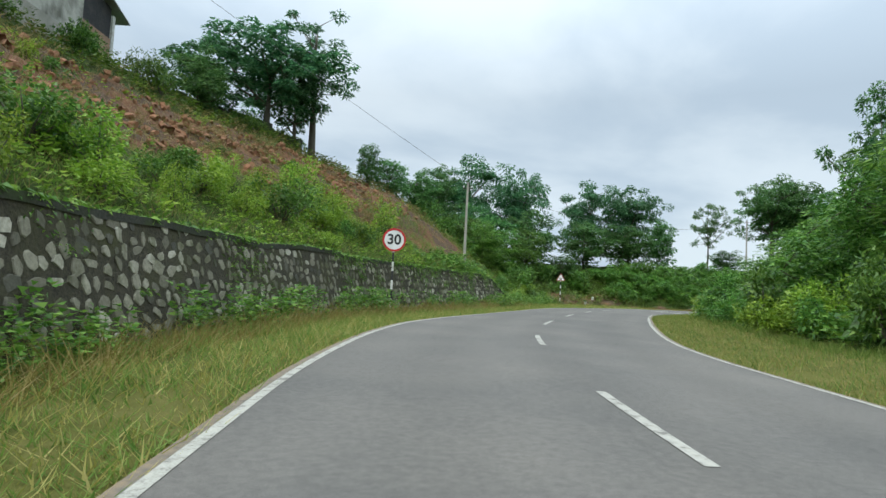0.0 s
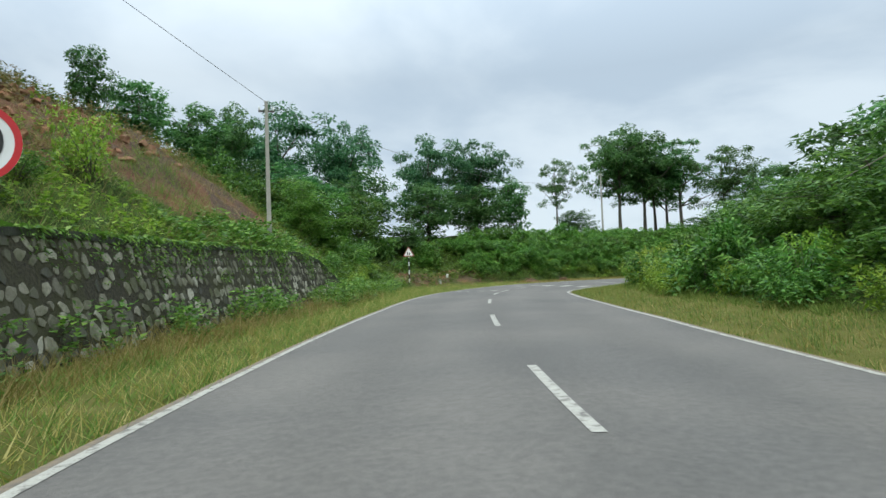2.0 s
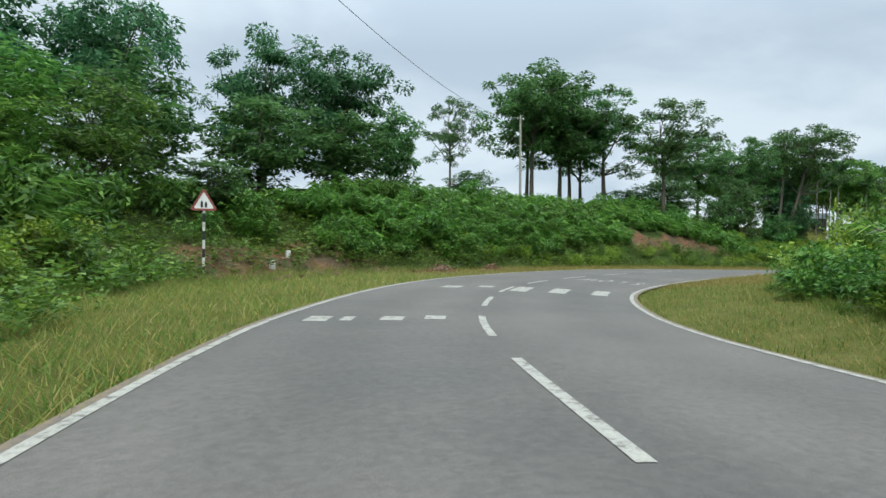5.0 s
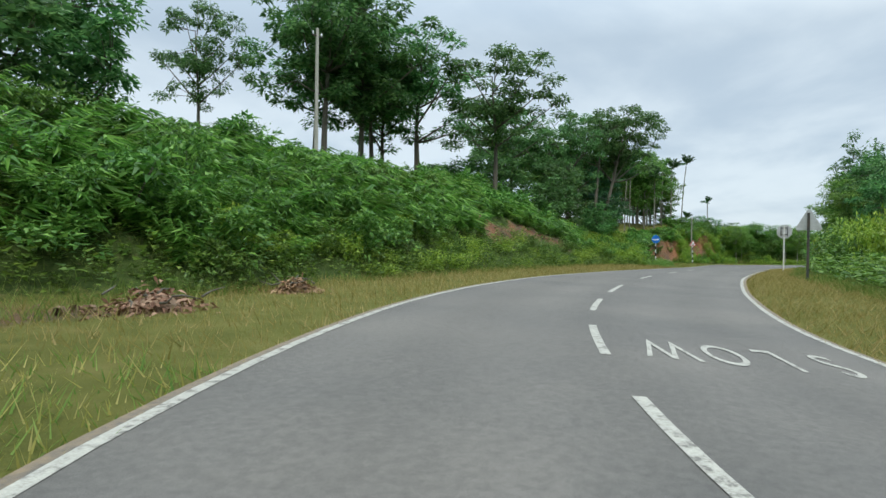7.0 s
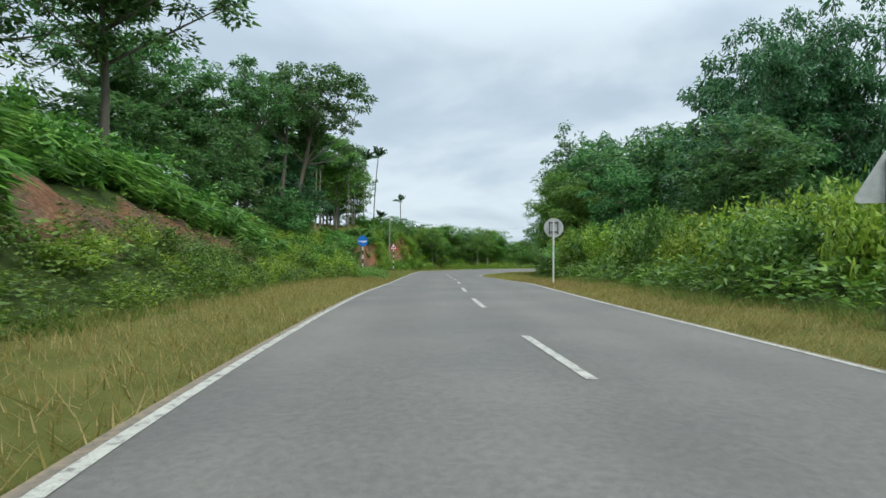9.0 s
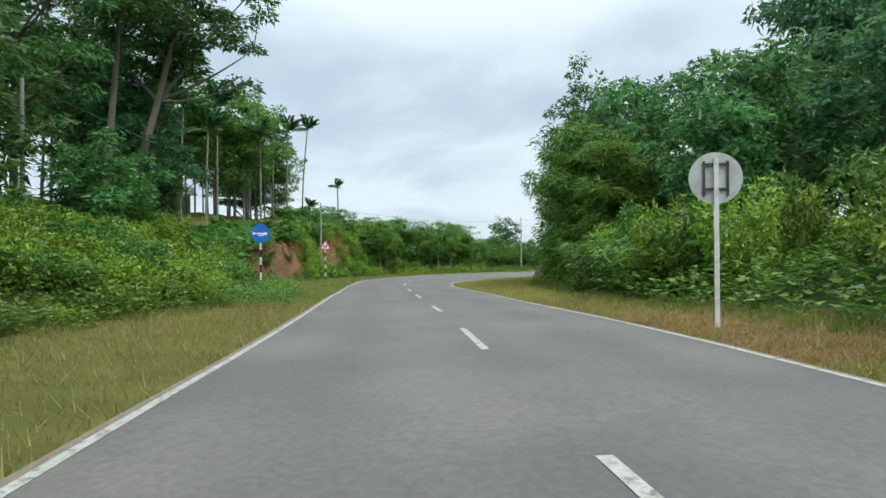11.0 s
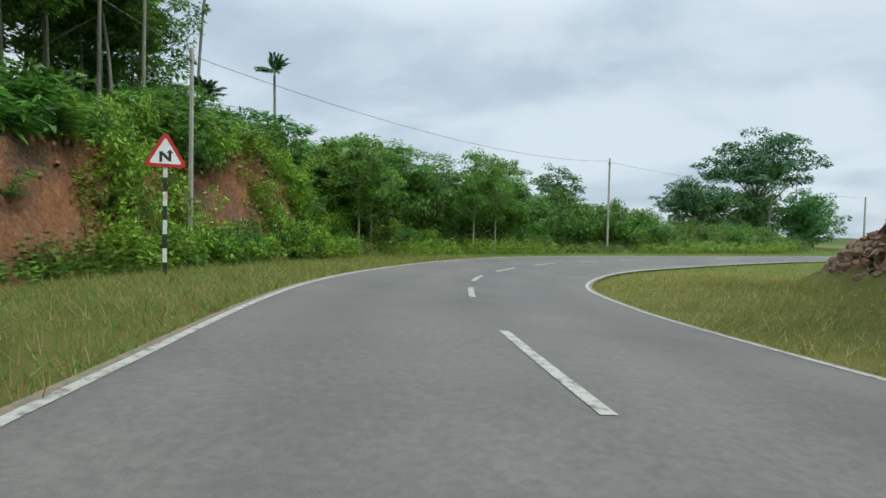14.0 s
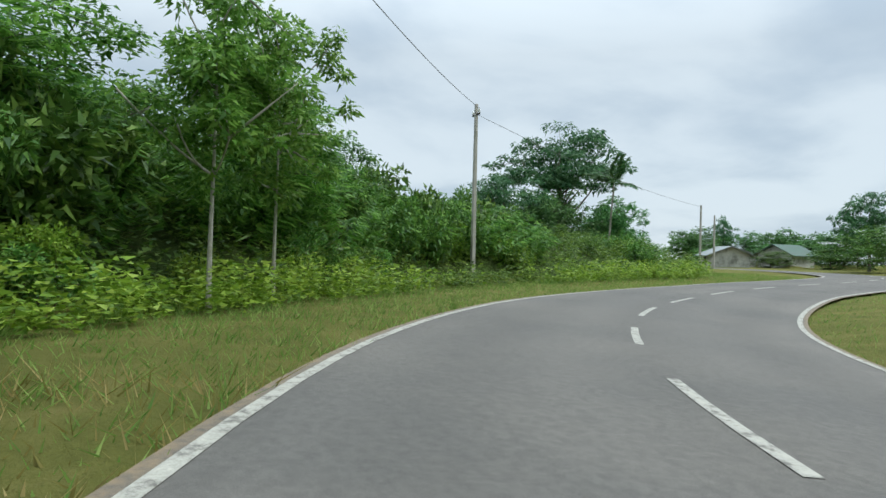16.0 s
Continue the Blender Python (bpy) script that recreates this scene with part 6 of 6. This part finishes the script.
# round the palm grove
for kind, var, x, y, top, r in (
        ("grove", 0, 86.0, 88.5, 15.5, 4.6), ("grove", 1, 90.0, 93.5, 14.5, 4.0), ("grove", 0, 96.6, 88.6, 13.6, 3.4), ("grove", 0, 100.8, 87.6, 16.0, 4.4), ("grove", 1, 100.5, 84.4, 14.6, 3.2), ("grove", 1, 105.0, 87.0, 15.4, 4.2), ("grove", 0, 104.0, 91.6, 15.0, 4.0),
        ("grove", 1, 111.8, 90.4, 14.0, 4.2), ("grove", 0, 109.2, 87.6, 14.6, 3.6), ("grove", 0, 114.4, 91.0, 15.6, 4.0), ("grove", 1, 113.6, 86.2, 13.2, 2.7), ("grove", 0, 117.0, 89.6, 13.6, 3.6), ("layered", 0, 120.0, 92.0, 9.6, 4.2), ("bushy", 0, 121.5, 89.0, 7.4, 2.6)):
    place_tree(kind, x, y, top, r, var)
# on the inner side of the road
for kind, var, x, y, top, r in (
        ("slender", 0, 89.0, 59.6, 13.6, 1.7), ("bushy", 0, 86.0, 57.0, 11.0, 3.4), ("bushy", 1, 79.0, 53.5, 10.8, 3.4), ("broad", 0, 72.5, 50.5, 10.6, 3.4), ("bushy", 0, 66.5, 51.0, 8.6, 3.2),
        ("spreading", 0, 86.5, 45.5, 20.0, 5.2), ("spreading", 1, 91.5, 40.0, 22.5, 5.6), ("bushy", 0, 92.0, 56.5, 12.5, 3.4), ("bushy", 1, 84.5, 57.5, 9.0, 2.6), ("broad", 0, 88.0, 52.0, 13.0, 3.8), ("spreading", 0, 89.2, 36.4, 23.5, 5.6), ("bushy", 0, 82.5, 47.5, 12.0, 4.0), ("broad", 1, 87.0, 40.5, 15.0, 4.6), ("broad", 0, 94.0, 36.0, 17.0, 4.6), ("bushy", 1, 84.6, 43.0, 12.0, 4.2),
        ("bushy", 1, 90.0, 47.0, 14.0, 4.2), ("bushy", 1, 76.5, 56.0, 8.0, 2.4),
        ("bamboo", 0, 86.0, 60.0, 8.6, 2.4), ("bamboo", 1, 89.5, 60.4, 9.6, 2.1), ("bamboo", 0, 91.4, 60.0, 8.8, 2.0), ("bamboo", 1, 93.4, 59.0, 8.8, 1.5), ("bamboo", 0, 82.0, 58.6, 7.0, 2.4), ("broad", 1, 95.0, 56.0, 13.0, 3.2), ("bushy", 1, 96.6, 58.0, 9.0, 2.0), ("broad", 0, 97.4, 58.4, 11.5, 1.8), ("bamboo", 0, 95.4, 59.5, 7.4, 1.7), ("bamboo", 1, 97.6, 58.9, 5.0, 1.5)):
    place_tree(kind, x, y, top, r, var)
for kind, var, s, d, top, r in (
        ("bamboo", 0, 17.5, 10.2, 6.6, 2.4), ("airy", 0, 25.4, 11.0, 9.8, 1.7), ("airy", 1, 28.6, 11.2, 8.2, 1.4), ("green", 0, 20.0, 9.4, 5.6, 2.2), ("bushy", 0, 21.5, 11.8, 8.6, 2.2), ("green", 1, 23.4, 9.6, 5.6, 2.3), ("bamboo", 1, 26.4, 9.6, 5.0, 2.3), ("broad", 1, 26.5, 13.2, 10.6, 2.8), ("green", 0, 29.6, 9.8, 4.8, 2.4),
        ("green", 0, 33.0, 9.8, 4.7, 2.4), ("green", 1, 36.4, 10.0, 4.7, 2.4), ("green", 1, 40.0, 10.4, 4.4, 2.4), ("bushy", 1, 33.0, 14.0, 7.6, 2.8), ("bushy", 0, 39.0, 14.0, 7.2, 3.0), ("green", 0, 44.0, 10.8, 4.2, 2.4), ("bushy", 1, 46.0, 14.5, 5.4, 3.0)):
    x, y, _ = along(s, d)
    place_tree(kind, float(x), float(y), top, r, var)
# round the last bend and beyond it
for kind, var, x, y, top, r in (
        ("sapling", 0, 118.85, 70.43, 5.2, 1.4), ("sapling", 1, 120.5, 69.2, 5.1, 1.3), ("sapling", 1, 112.6, 75.6, 5.1, 1.7), ("sapling", 0, 115.0, 75.4, 4.9, 1.6),
        ("sunny", 0, 117.2, 77.6, 5.0, 2.4), ("green", 1, 123.0, 73.6, 5.4, 2.6), ("green", 0, 127.0, 68.0, 4.8, 2.2), ("bamboo", 1, 108.6, 81.8, 6.0, 1.7), ("sunny", 0, 114.4, 77.2, 4.5, 1.7), ("bamboo", 0, 120.0, 75.0, 5.4, 2.2), ("bamboo", 1, 124.6, 69.2, 5.0, 2.2), ("bushy", 0, 142.5, 63.0, 6.6, 2.4),
        ("bushy", 0, 174.1, 6.7, 4.5, 3.6), ("broad", 1, 175.8, -0.0, 6.3, 2.2), ("bushy", 0, 172.1, -0.8, 4.1, 4.0), ("bushy", 1, 174.1, -9.6, 4.1, 4.2), ("bushy", 0, 167.7, -7.0, 4.1, 4.0), ("bushy", 1, 160.0, -2.8, 4.3, 4.0), ("broad", 0, 146.8, 12.5, 7.3, 2.8), ("green", 1, 140.2, 20.1, 3.4, 3.4), ("green", 0, 150.9, 8.0, 3.9, 3.0),
        ("green", 0, 152.0, 10.5, 1.6, 2.6), ("green", 1, 156.5, 13.5, 1.4, 2.4), ("bushy", 0, 163.5, 3.5, 4.2, 3.0), ("bushy", 1, 169.5, 12.5, 3.8, 3.0), ("green", 1, 165.0, 14.5, 1.6, 2.4), ("layered", 0, 161.0, 36.8, 13.1, 6.4), ("bushy", 0, 157.0, 39.5, 6.4, 3.4), ("bushy", 1, 163.5, 43.5, 7.0, 3.6), ("bushy", 0, 156.0, 33.8, 6.0, 2.8), ("bushy", 1, 160.5, 31.5, 5.4, 2.6), ("bushy", 1, 152.5, 44.5, 5.6, 2.8),
        ("bushy", 0, 116.5, 81.5, 6.5, 2.8), ("bushy", 1, 120.6, 79.0, 5.6, 2.6), ("bushy", 0, 124.4, 76.3, 5.5, 2.6), ("bushy", 1, 128.0, 73.2, 5.0, 2.5), ("bushy", 0, 131.2, 69.5, 4.2, 2.4), ("green", 1, 133.6, 65.8, 3.4, 2.2), ("bushy", 1, 135.9, 62.7, 3.3, 2.2), ("green", 0, 138.0, 58.4, 2.3, 2.2),
        ("layered", 0, 155.5, 46.0, 7.0, 4.0), ("bushy", 0, 166.0, 27.5, 6.0, 3.2), ("bushy", 1, 168.0, 33.0, 7.4, 3.4)):
    place_tree(kind, x, y, top, r, var)

# ---------------------------------------------------------------- palms
for x, y, top, size in ((115.15, 84.15, 15.2, 1.0), (116.93, 80.79, 9.04, 0.75), (109.7, 83.9, 14.0, 1.1), (107.8, 84.6, 13.6, 1.1), (97.0, 85.0, 13.6, 1.2), (99.4, 82.6, 11.6, 1.0),
                        (98.9, 92.5, 13.6, 1.1), (96.2, 89.4, 12.3, 1.1), (101.3, 92.7, 11.3, 1.1), (103.2, 93.8, 11.9, 1.1), (94.6, 86.6, 12.9, 1.1), (108.3, 86.9, 15.0, 1.1), (111.6, 86.8, 14.2, 1.1), (104.3, 91.1, 13.5, 1.1),
                        (93.0, 84.0, 11.0, 1.1), (90.5, 86.5, 12.4, 1.1), (88.0, 84.7, 10.2, 1.0), (86.0, 88.0, 12.0, 1.0), (84.0, 86.0, 11.0, 1.0), (101.6, 87.2, 12.6, 1.0), (103.0, 85.0, 10.4, 1.0), (106.0, 87.5, 12.2, 1.0),
                        (91.8, 90.0, 11.4, 1.0), (82.5, 89.0, 11.6, 1.0), (112.3, 88.0, 11.0, 1.0), (88.8, 92.0, 12.4, 1.0), (145.6, 42.5, 6.7, 1.35), (111.6, 82.4, 6.6, 0.8),
                        (107.2, 89.9, 12.6, 1.0), (109.4, 89.6, 12.0, 1.0), (110.4, 85.6, 10.8, 1.0), (105.0, 86.2, 11.4, 1.0), (113.4, 86.4, 11.8, 1.0), (102.2, 95.0, 12.6, 1.0), (99.6, 88.0, 11.2, 1.0), (112.4, 93.4, 12.2, 1.0)):
    place_palm(x, y, top, size * 1.2 if size >= 1.0 else size)

# ---------------------------------------------------------------- houses
def wall_box(root, name, x0, x1, y0, y1, z0, z1, material, label=""):
    return part(name, bm_mesh(name, box_bm(x0, x1, y0, y1, z0, z1), material), root, label)


def hill_house():
    root = tagged(new("house"), "small rain-stained plastered house on the hilltop", "house")
    root.location = (-17.0, 24.4, 11.5)
    wall_box(root, "plinth", -5.0, 0.12, -7.0, 6.4, -2.6, 0.35, M_CONCRETE, "grey concrete plinth")
    wall_box(root, "wall", -0.22, 0.0, -7.0, 3.4, 0.35, 4.2, M_PLASTER, "plastered wall with dark rain streaks")
    wall_box(root, "wall", -5.0, -0.22, 3.2, 3.4, 0.35, 4.2, M_PLASTER)
    wall_box(root, "wall", -5.0, -4.8, -7.0, 3.2, 0.35, 4.2, M_PLASTER)
    wall_box(root, "wall", -4.8, -0.22, -7.0, -6.8, 0.35, 4.2, M_PLASTER)
    wall_box(root, "parapet", -0.18, -0.02, 3.42, 5.84, 0.35, 1.4, M_BRICK, "bare brick veranda parapet")
    # back wall carries the shade under the veranda roof as dark colour
    wall_box(root, "back_wall", -3.6, -3.4, 3.42, 6.2, 0.35, 2.6, M_BOARDS_SHADE, "veranda back wall coloured dark as in shade")
    wall_box(root, "side_screen", -3.4, -0.2, 6.05, 6.15, 0.35, 2.5, M_BOARDS_SHADE, "dark end screen of the veranda")
    # added panel fills the open veranda front, interior shade as its colour
    wall_box(root, "shade_panel", -0.16, -0.08, 3.42, 5.84, 1.4, 3.0, M_BOARDS_SHADE, "dark panel standing for the shaded veranda opening")
    wall_box(root, "post", -0.2, 0.02, 5.86, 6.08, 0.35, 2.6, M_POSTW, "white veranda post")

    def sheet(name, prof, ends, label):
        n = len(prof)
        vs = [p(q) for q in ends for p in prof]
        fs = [(k, (k + 1) % n, n + (k + 1) % n, n + k) for k in range(n)] + [tuple(range(n))[::-1], tuple(range(n, 2 * n))]
        part(name, mesh_from(name, vs, fs, M_TIN), root, label)
    sheet("roof", [lambda q, a=a, b=b: (a, q, b) for a, b in ((-5.6, 4.0), (-2.4, 5.4), (0.7, 4.0), (0.7, 3.95), (-2.4, 5.34), (-5.6, 3.95))], (-7.6, 3.9), "weathered tin roof")
    sheet("veranda_roof", [lambda q, a=a, b=b: (q, a, b) for a, b in ((3.42, 3.75), (6.9, 2.62), (6.9, 2.57), (3.42, 3.70))], (-4.0, 0.35), "dark sloping veranda roof")


hill_house()
fence = tagged(new("boundary_wall"), "low dark stained boundary wall on the hill crest", "wall")
pts = [(-16.6, 31.2), (-15.2, 34.0), (-13.4, 37.2), (-11.6, 40.2), (-10.2, 42.8)]
for (xa, ya), (xb, yb) in zip(pts[:-1], pts[1:]):
    L = math.hypot(xb - xa, yb - ya)
    m = pose((xa + xb) / 2, (ya + yb) / 2, min(gz(xa, ya), gz(xb, yb)) + 0.25, 0, 0, math.degrees(math.atan2(yb - ya, xb - xa)))
    o = part("wall_panel", bm_mesh("wall_panel", box_bm(-L / 2, L / 2, -0.06, 0.06, -0.5, 0.75), M_COPING), fence)
    o.matrix_basis = m


def far_house(x, y, yaw, w, d, h, roof, label, gable=1.2):
    z = gz(x, y)
    root = tagged(new("house"), label, "house", group="village houses")
    root.matrix_basis = pose(x, y, z - 0.1, 0, 0, yaw)
    for nm, a in (("wall", (-w / 2, w / 2, -d / 2, -d / 2 + 0.15)), ("wall", (-w / 2, w / 2, d / 2 - 0.15, d / 2)), ("wall", (-w / 2, -w / 2 + 0.15, -d / 2 + 0.15, d / 2 - 0.15)), ("wall", (w / 2 - 0.15, w / 2, -d / 2 + 0.15, d / 2 - 0.15))):
        wall_box(root, nm, *a, 0, h, M_PLASTER)
    bm = bmesh.new()
    e = 0.5
    prof = ((-d / 2 - e, h - 0.15), (0, h + gable), (d / 2 + e, h - 0.15), (d / 2 + e, h - 0.21), (0, h + gable - 0.06), (-d / 2 - e, h - 0.21))
    for xx in (-w / 2 - e, w / 2 + e):
        for yy, zz in prof:
            bm.verts.new((xx, yy, zz))
    bm.verts.ensure_lookup_table()
    v = bm.verts
    for k in range(6):
        j = (k + 1) % 6
        bm.faces.new((v[k], v[6 + k], v[6 + j], v[j]))
    bm.faces.new(v[0:6])
    bm.faces.new(v[6:12][::-1])
    part("roof", bm_mesh("roof", bm, roof), root)
    for xx in (-w / 2 - 0.02, w / 2 + 0.02):
        part("gable", mesh_from("gable", [(xx * 0.99, -d / 2, h - 0.02), (xx * 0.99, d / 2, h - 0.02), (xx * 0.99, 0, h + gable - 0.1)], [(0, 1, 2)], M_PLASTER), root)
    # no hole in the wall: the unlit opening is a dark-coloured panel
    wi = wall_box(root, "window", -w / 2 - 0.03, -w / 2 + 0.02, -0.9, 0.3, h * 0.4, h * 0.8, M_BOARDS_SHADE, "dark panel painted as an unlit window opening")
    wall_box(root, "door", -0.5, 0.5, -d / 2 - 0.03, -d / 2 + 0.02, 0.05, min(2.0, h - 0.12), M_BOARDS_SHADE, "dark wooden door")
    return root


far_house(158.6, 8.7, 100, 4.6, 3.8, 1.5, M_TIN_G, "village house under a green gabled roof", 1.1)
far_house(165.0, 9.0, 140, 4.2, 3.4, 1.3, M_TIN, "low village house under a rusty tin roof", 0.9)
far_house(160.6, 15.8, 150, 4.5, 4, 1.5, M_TIN, "low village house under a grey tin roof", 0.9)
far_house(107.6, 94.5, -52, 3.4, 2.8, 2.1, M_TIN, "small brown house with a grey roof behind the palms", 0.8)

# ---------------------------------------------------------------- small things by the road
def rock(x, y, r, material=M_ROCK, label="rough boulder of weathered rock on the bank", squash=0.7, name="boulder", cat="rock"):
    bm = bmesh.new()
    bmesh.ops.create_icosphere(bm, subdivisions=3 if r > 0.4 else 2, radius=1.0)
    o = Vector((x * 3.1, y * 2.7, 0))
    for v in bm.verts:
        n = v.co.normalized()
        v.co = n * (r * (1 + 0.45 * noise.noise(n * 1.4 + o) + 0.24 * noise.noise(n * 3.3 + o) + 0.14 * noise.noise(n * 7.0 + o)))
        v.co.z *= squash
    ob = tagged(new(name, bm_mesh(name, bm, material)), label, cat, group="loose rocks")
    ob.location = (x, y, gz(x, y) + r * squash * 0.3)
    return ob


for k in range(90):
    x, y = scatter(10, 45, 3.6, 10.0, -1, 1)
    rock(float(x[0]), float(y[0]), float(RNG.uniform(0.08, 0.24)), M_SOIL, "clod of broken red earth on the slope", 0.6, "earth_clod")
for s, d, r in ((140.2, 9.6, 0.26), (141.4, 10.2, 0.34), (142.2, 9.5, 0.24), (142.8, 10.5, 0.36), (143.6, 9.7, 0.26), (142.0, 11.0, 0.4), (144.2, 10.4, 0.32), (140.6, 10.7, 0.34), (145.2, 9.9, 0.24)):
    x, y, _ = along(s, d)
    rock(float(x), float(y), r)


def rubble(s0, s1, d0, d1, n, rmin=0.07, rmax=0.24, material=M_ROCK, label="bank of broken brown rubble beside the road"):
    """Broken stones lying over one another, joined."""
    vs, fs = [], []
    for k in range(n):
        s, d = RNG.uniform(s0, s1), RNG.uniform(d0, d1)
        x, y, _ = along(s, d)
        r = float(RNG.uniform(rmin, rmax))
        v, f = STONE_DATA[int(RNG.integers(0, 12))]
        m = np.array(pose(float(x), float(y), gz(float(x), float(y)) + 0.4 * r, *[float(q) for q in RNG.uniform(0, 360, 3)]) @ Matrix.Diagonal((2 * r, 2.6 * r, 1.6 * r, 1)))
        o = len(vs)
        vs += [tuple(p) for p in (v @ m[:3, :3].T + m[:3, 3])]
        fs += [tuple(i + o for i in g) for g in f]
    tagged(new("rubble", mesh_from("rubble", vs, fs, material)), label, "rubble", kind="stuff")


rubble(138.6, 146.6, 9.0, 11.4, 900, 0.04, 0.17)
rubble(139.0, 146.0, 9.2, 11.6, 240, 0.04, 0.13, M_SOIL, "crumbled red earth among the broken rubble")
rubble(8.0, 37.0, -17.4, -11.2, 900, 0.05, 0.2, M_SOIL, "broken clods of red earth strewn over the slope")
rubble(126.0, 146.0, -9.9, -8.5, 200, 0.04, 0.14, M_SOIL, "crumbled red earth on the cutting")
rubble(54.5, 63.0, -10.5, -7.0, 90, 0.03, 0.11, M_ROCK, "loose gravel and stones on the dirt lay-by")
for k in range(12):
    x, y = scatter(55.5, 63.5, -4.0, 1.5, -1, 1)
    rock(float(x[0]), float(y[0]), float(RNG.uniform(0.08, 0.2)), M_ROCK, "loose stone lying on the dirt lay-by", 0.6, "loose_stone")

for x, y in ((15.5, 64.6), (14.3, 62.6)):
    st = tagged(new("marker_stone"), "small pale boundary marker stone in the dirt", "marker stone", group="marker stones")
    st.location = (x, y, gz(x, y) - 0.1)
    bm = box_bm(-0.11, 0.11, -0.08, 0.08, 0, 0.42, 0.03)
    part("body", bm_mesh("body", bm, M_POSTW), st)
slab = tagged(new("culvert_slab"), "pale worn concrete culvert slab at the verge", "slab")
x, y, z = along(58.2, -6.6)
slab.matrix_basis = pose(float(x), float(y), float(z) - 0.07, 0, 0, 38)
part("top", bm_mesh("top", box_bm(-1.6, 1.6, -0.35, 0.35, -0.2, 0.16, 0.02), M_SLAB), slab)


def brush_heap(x, y, r, h):
    z = gz(x, y)
    n = 420
    o = RNG.normal(size=(n, 3)) * np.array([r * 0.45, r * 0.45, h * 0.3]) + np.array([0, 0, h * 0.4])
    o[:, 2] = 0.6 * np.abs(o[:, 2]) * np.clip(1.2 - np.hypot(o[:, 0], o[:, 1]) / r, 0.1, 1)
    root = tagged(new("brush_heap"), "heap of dry brown brush dumped on the verge", "brush heap", group="brush heaps")
    root.location = (x, y, z)
    part("litter", quads_mesh("litter", leaves(o, RNG.normal(size=(n, 3)) * np.array([1, 1, 0.4]), RNG.uniform(0.1, 0.26, n), 0.06), M_DRY), root)["kind"] = "stuff"
    lines = []
    for k in range(9):
        a = RNG.normal(size=3) * np.array([r * 0.5, r * 0.5, 0.05]) + np.array([0, 0, h * 0.35])
        b = a + RNG.normal(size=3) * np.array([0.3, 0.3, 0.08]) + np.array([0, 0, 0.08])
        lines.append(([tuple(a), tuple((a + b) / 2 + RNG.normal(size=3) * 0.04), tuple(b)], [0.022, 0.016, 0.006]))
    part("branch_tangle", tubes_mesh("branch_tangle", lines, M_BARK, 5), root)["kind"] = "stuff"
    rr = bmesh.new()
    bmesh.ops.create_icosphere(rr, subdivisions=2, radius=1.0)
    for v in rr.verts:
        v.co = Vector((v.co.x * r * 0.55, v.co.y * r * 0.55, max(v.co.z, -0.1) * h * 0.42)) * (1 + 0.25 * noise.noise(v.co * 2.1))
    part("soil", bm_mesh("soil", rr, M_ROCK), root)


brush_heap(*[float(v) for v in along(63.0, -6.3)[:2]], 0.75, 0.6)
brush_heap(*[float(v) for v in along(66.2, -5.9)[:2]], 0.5, 0.5)
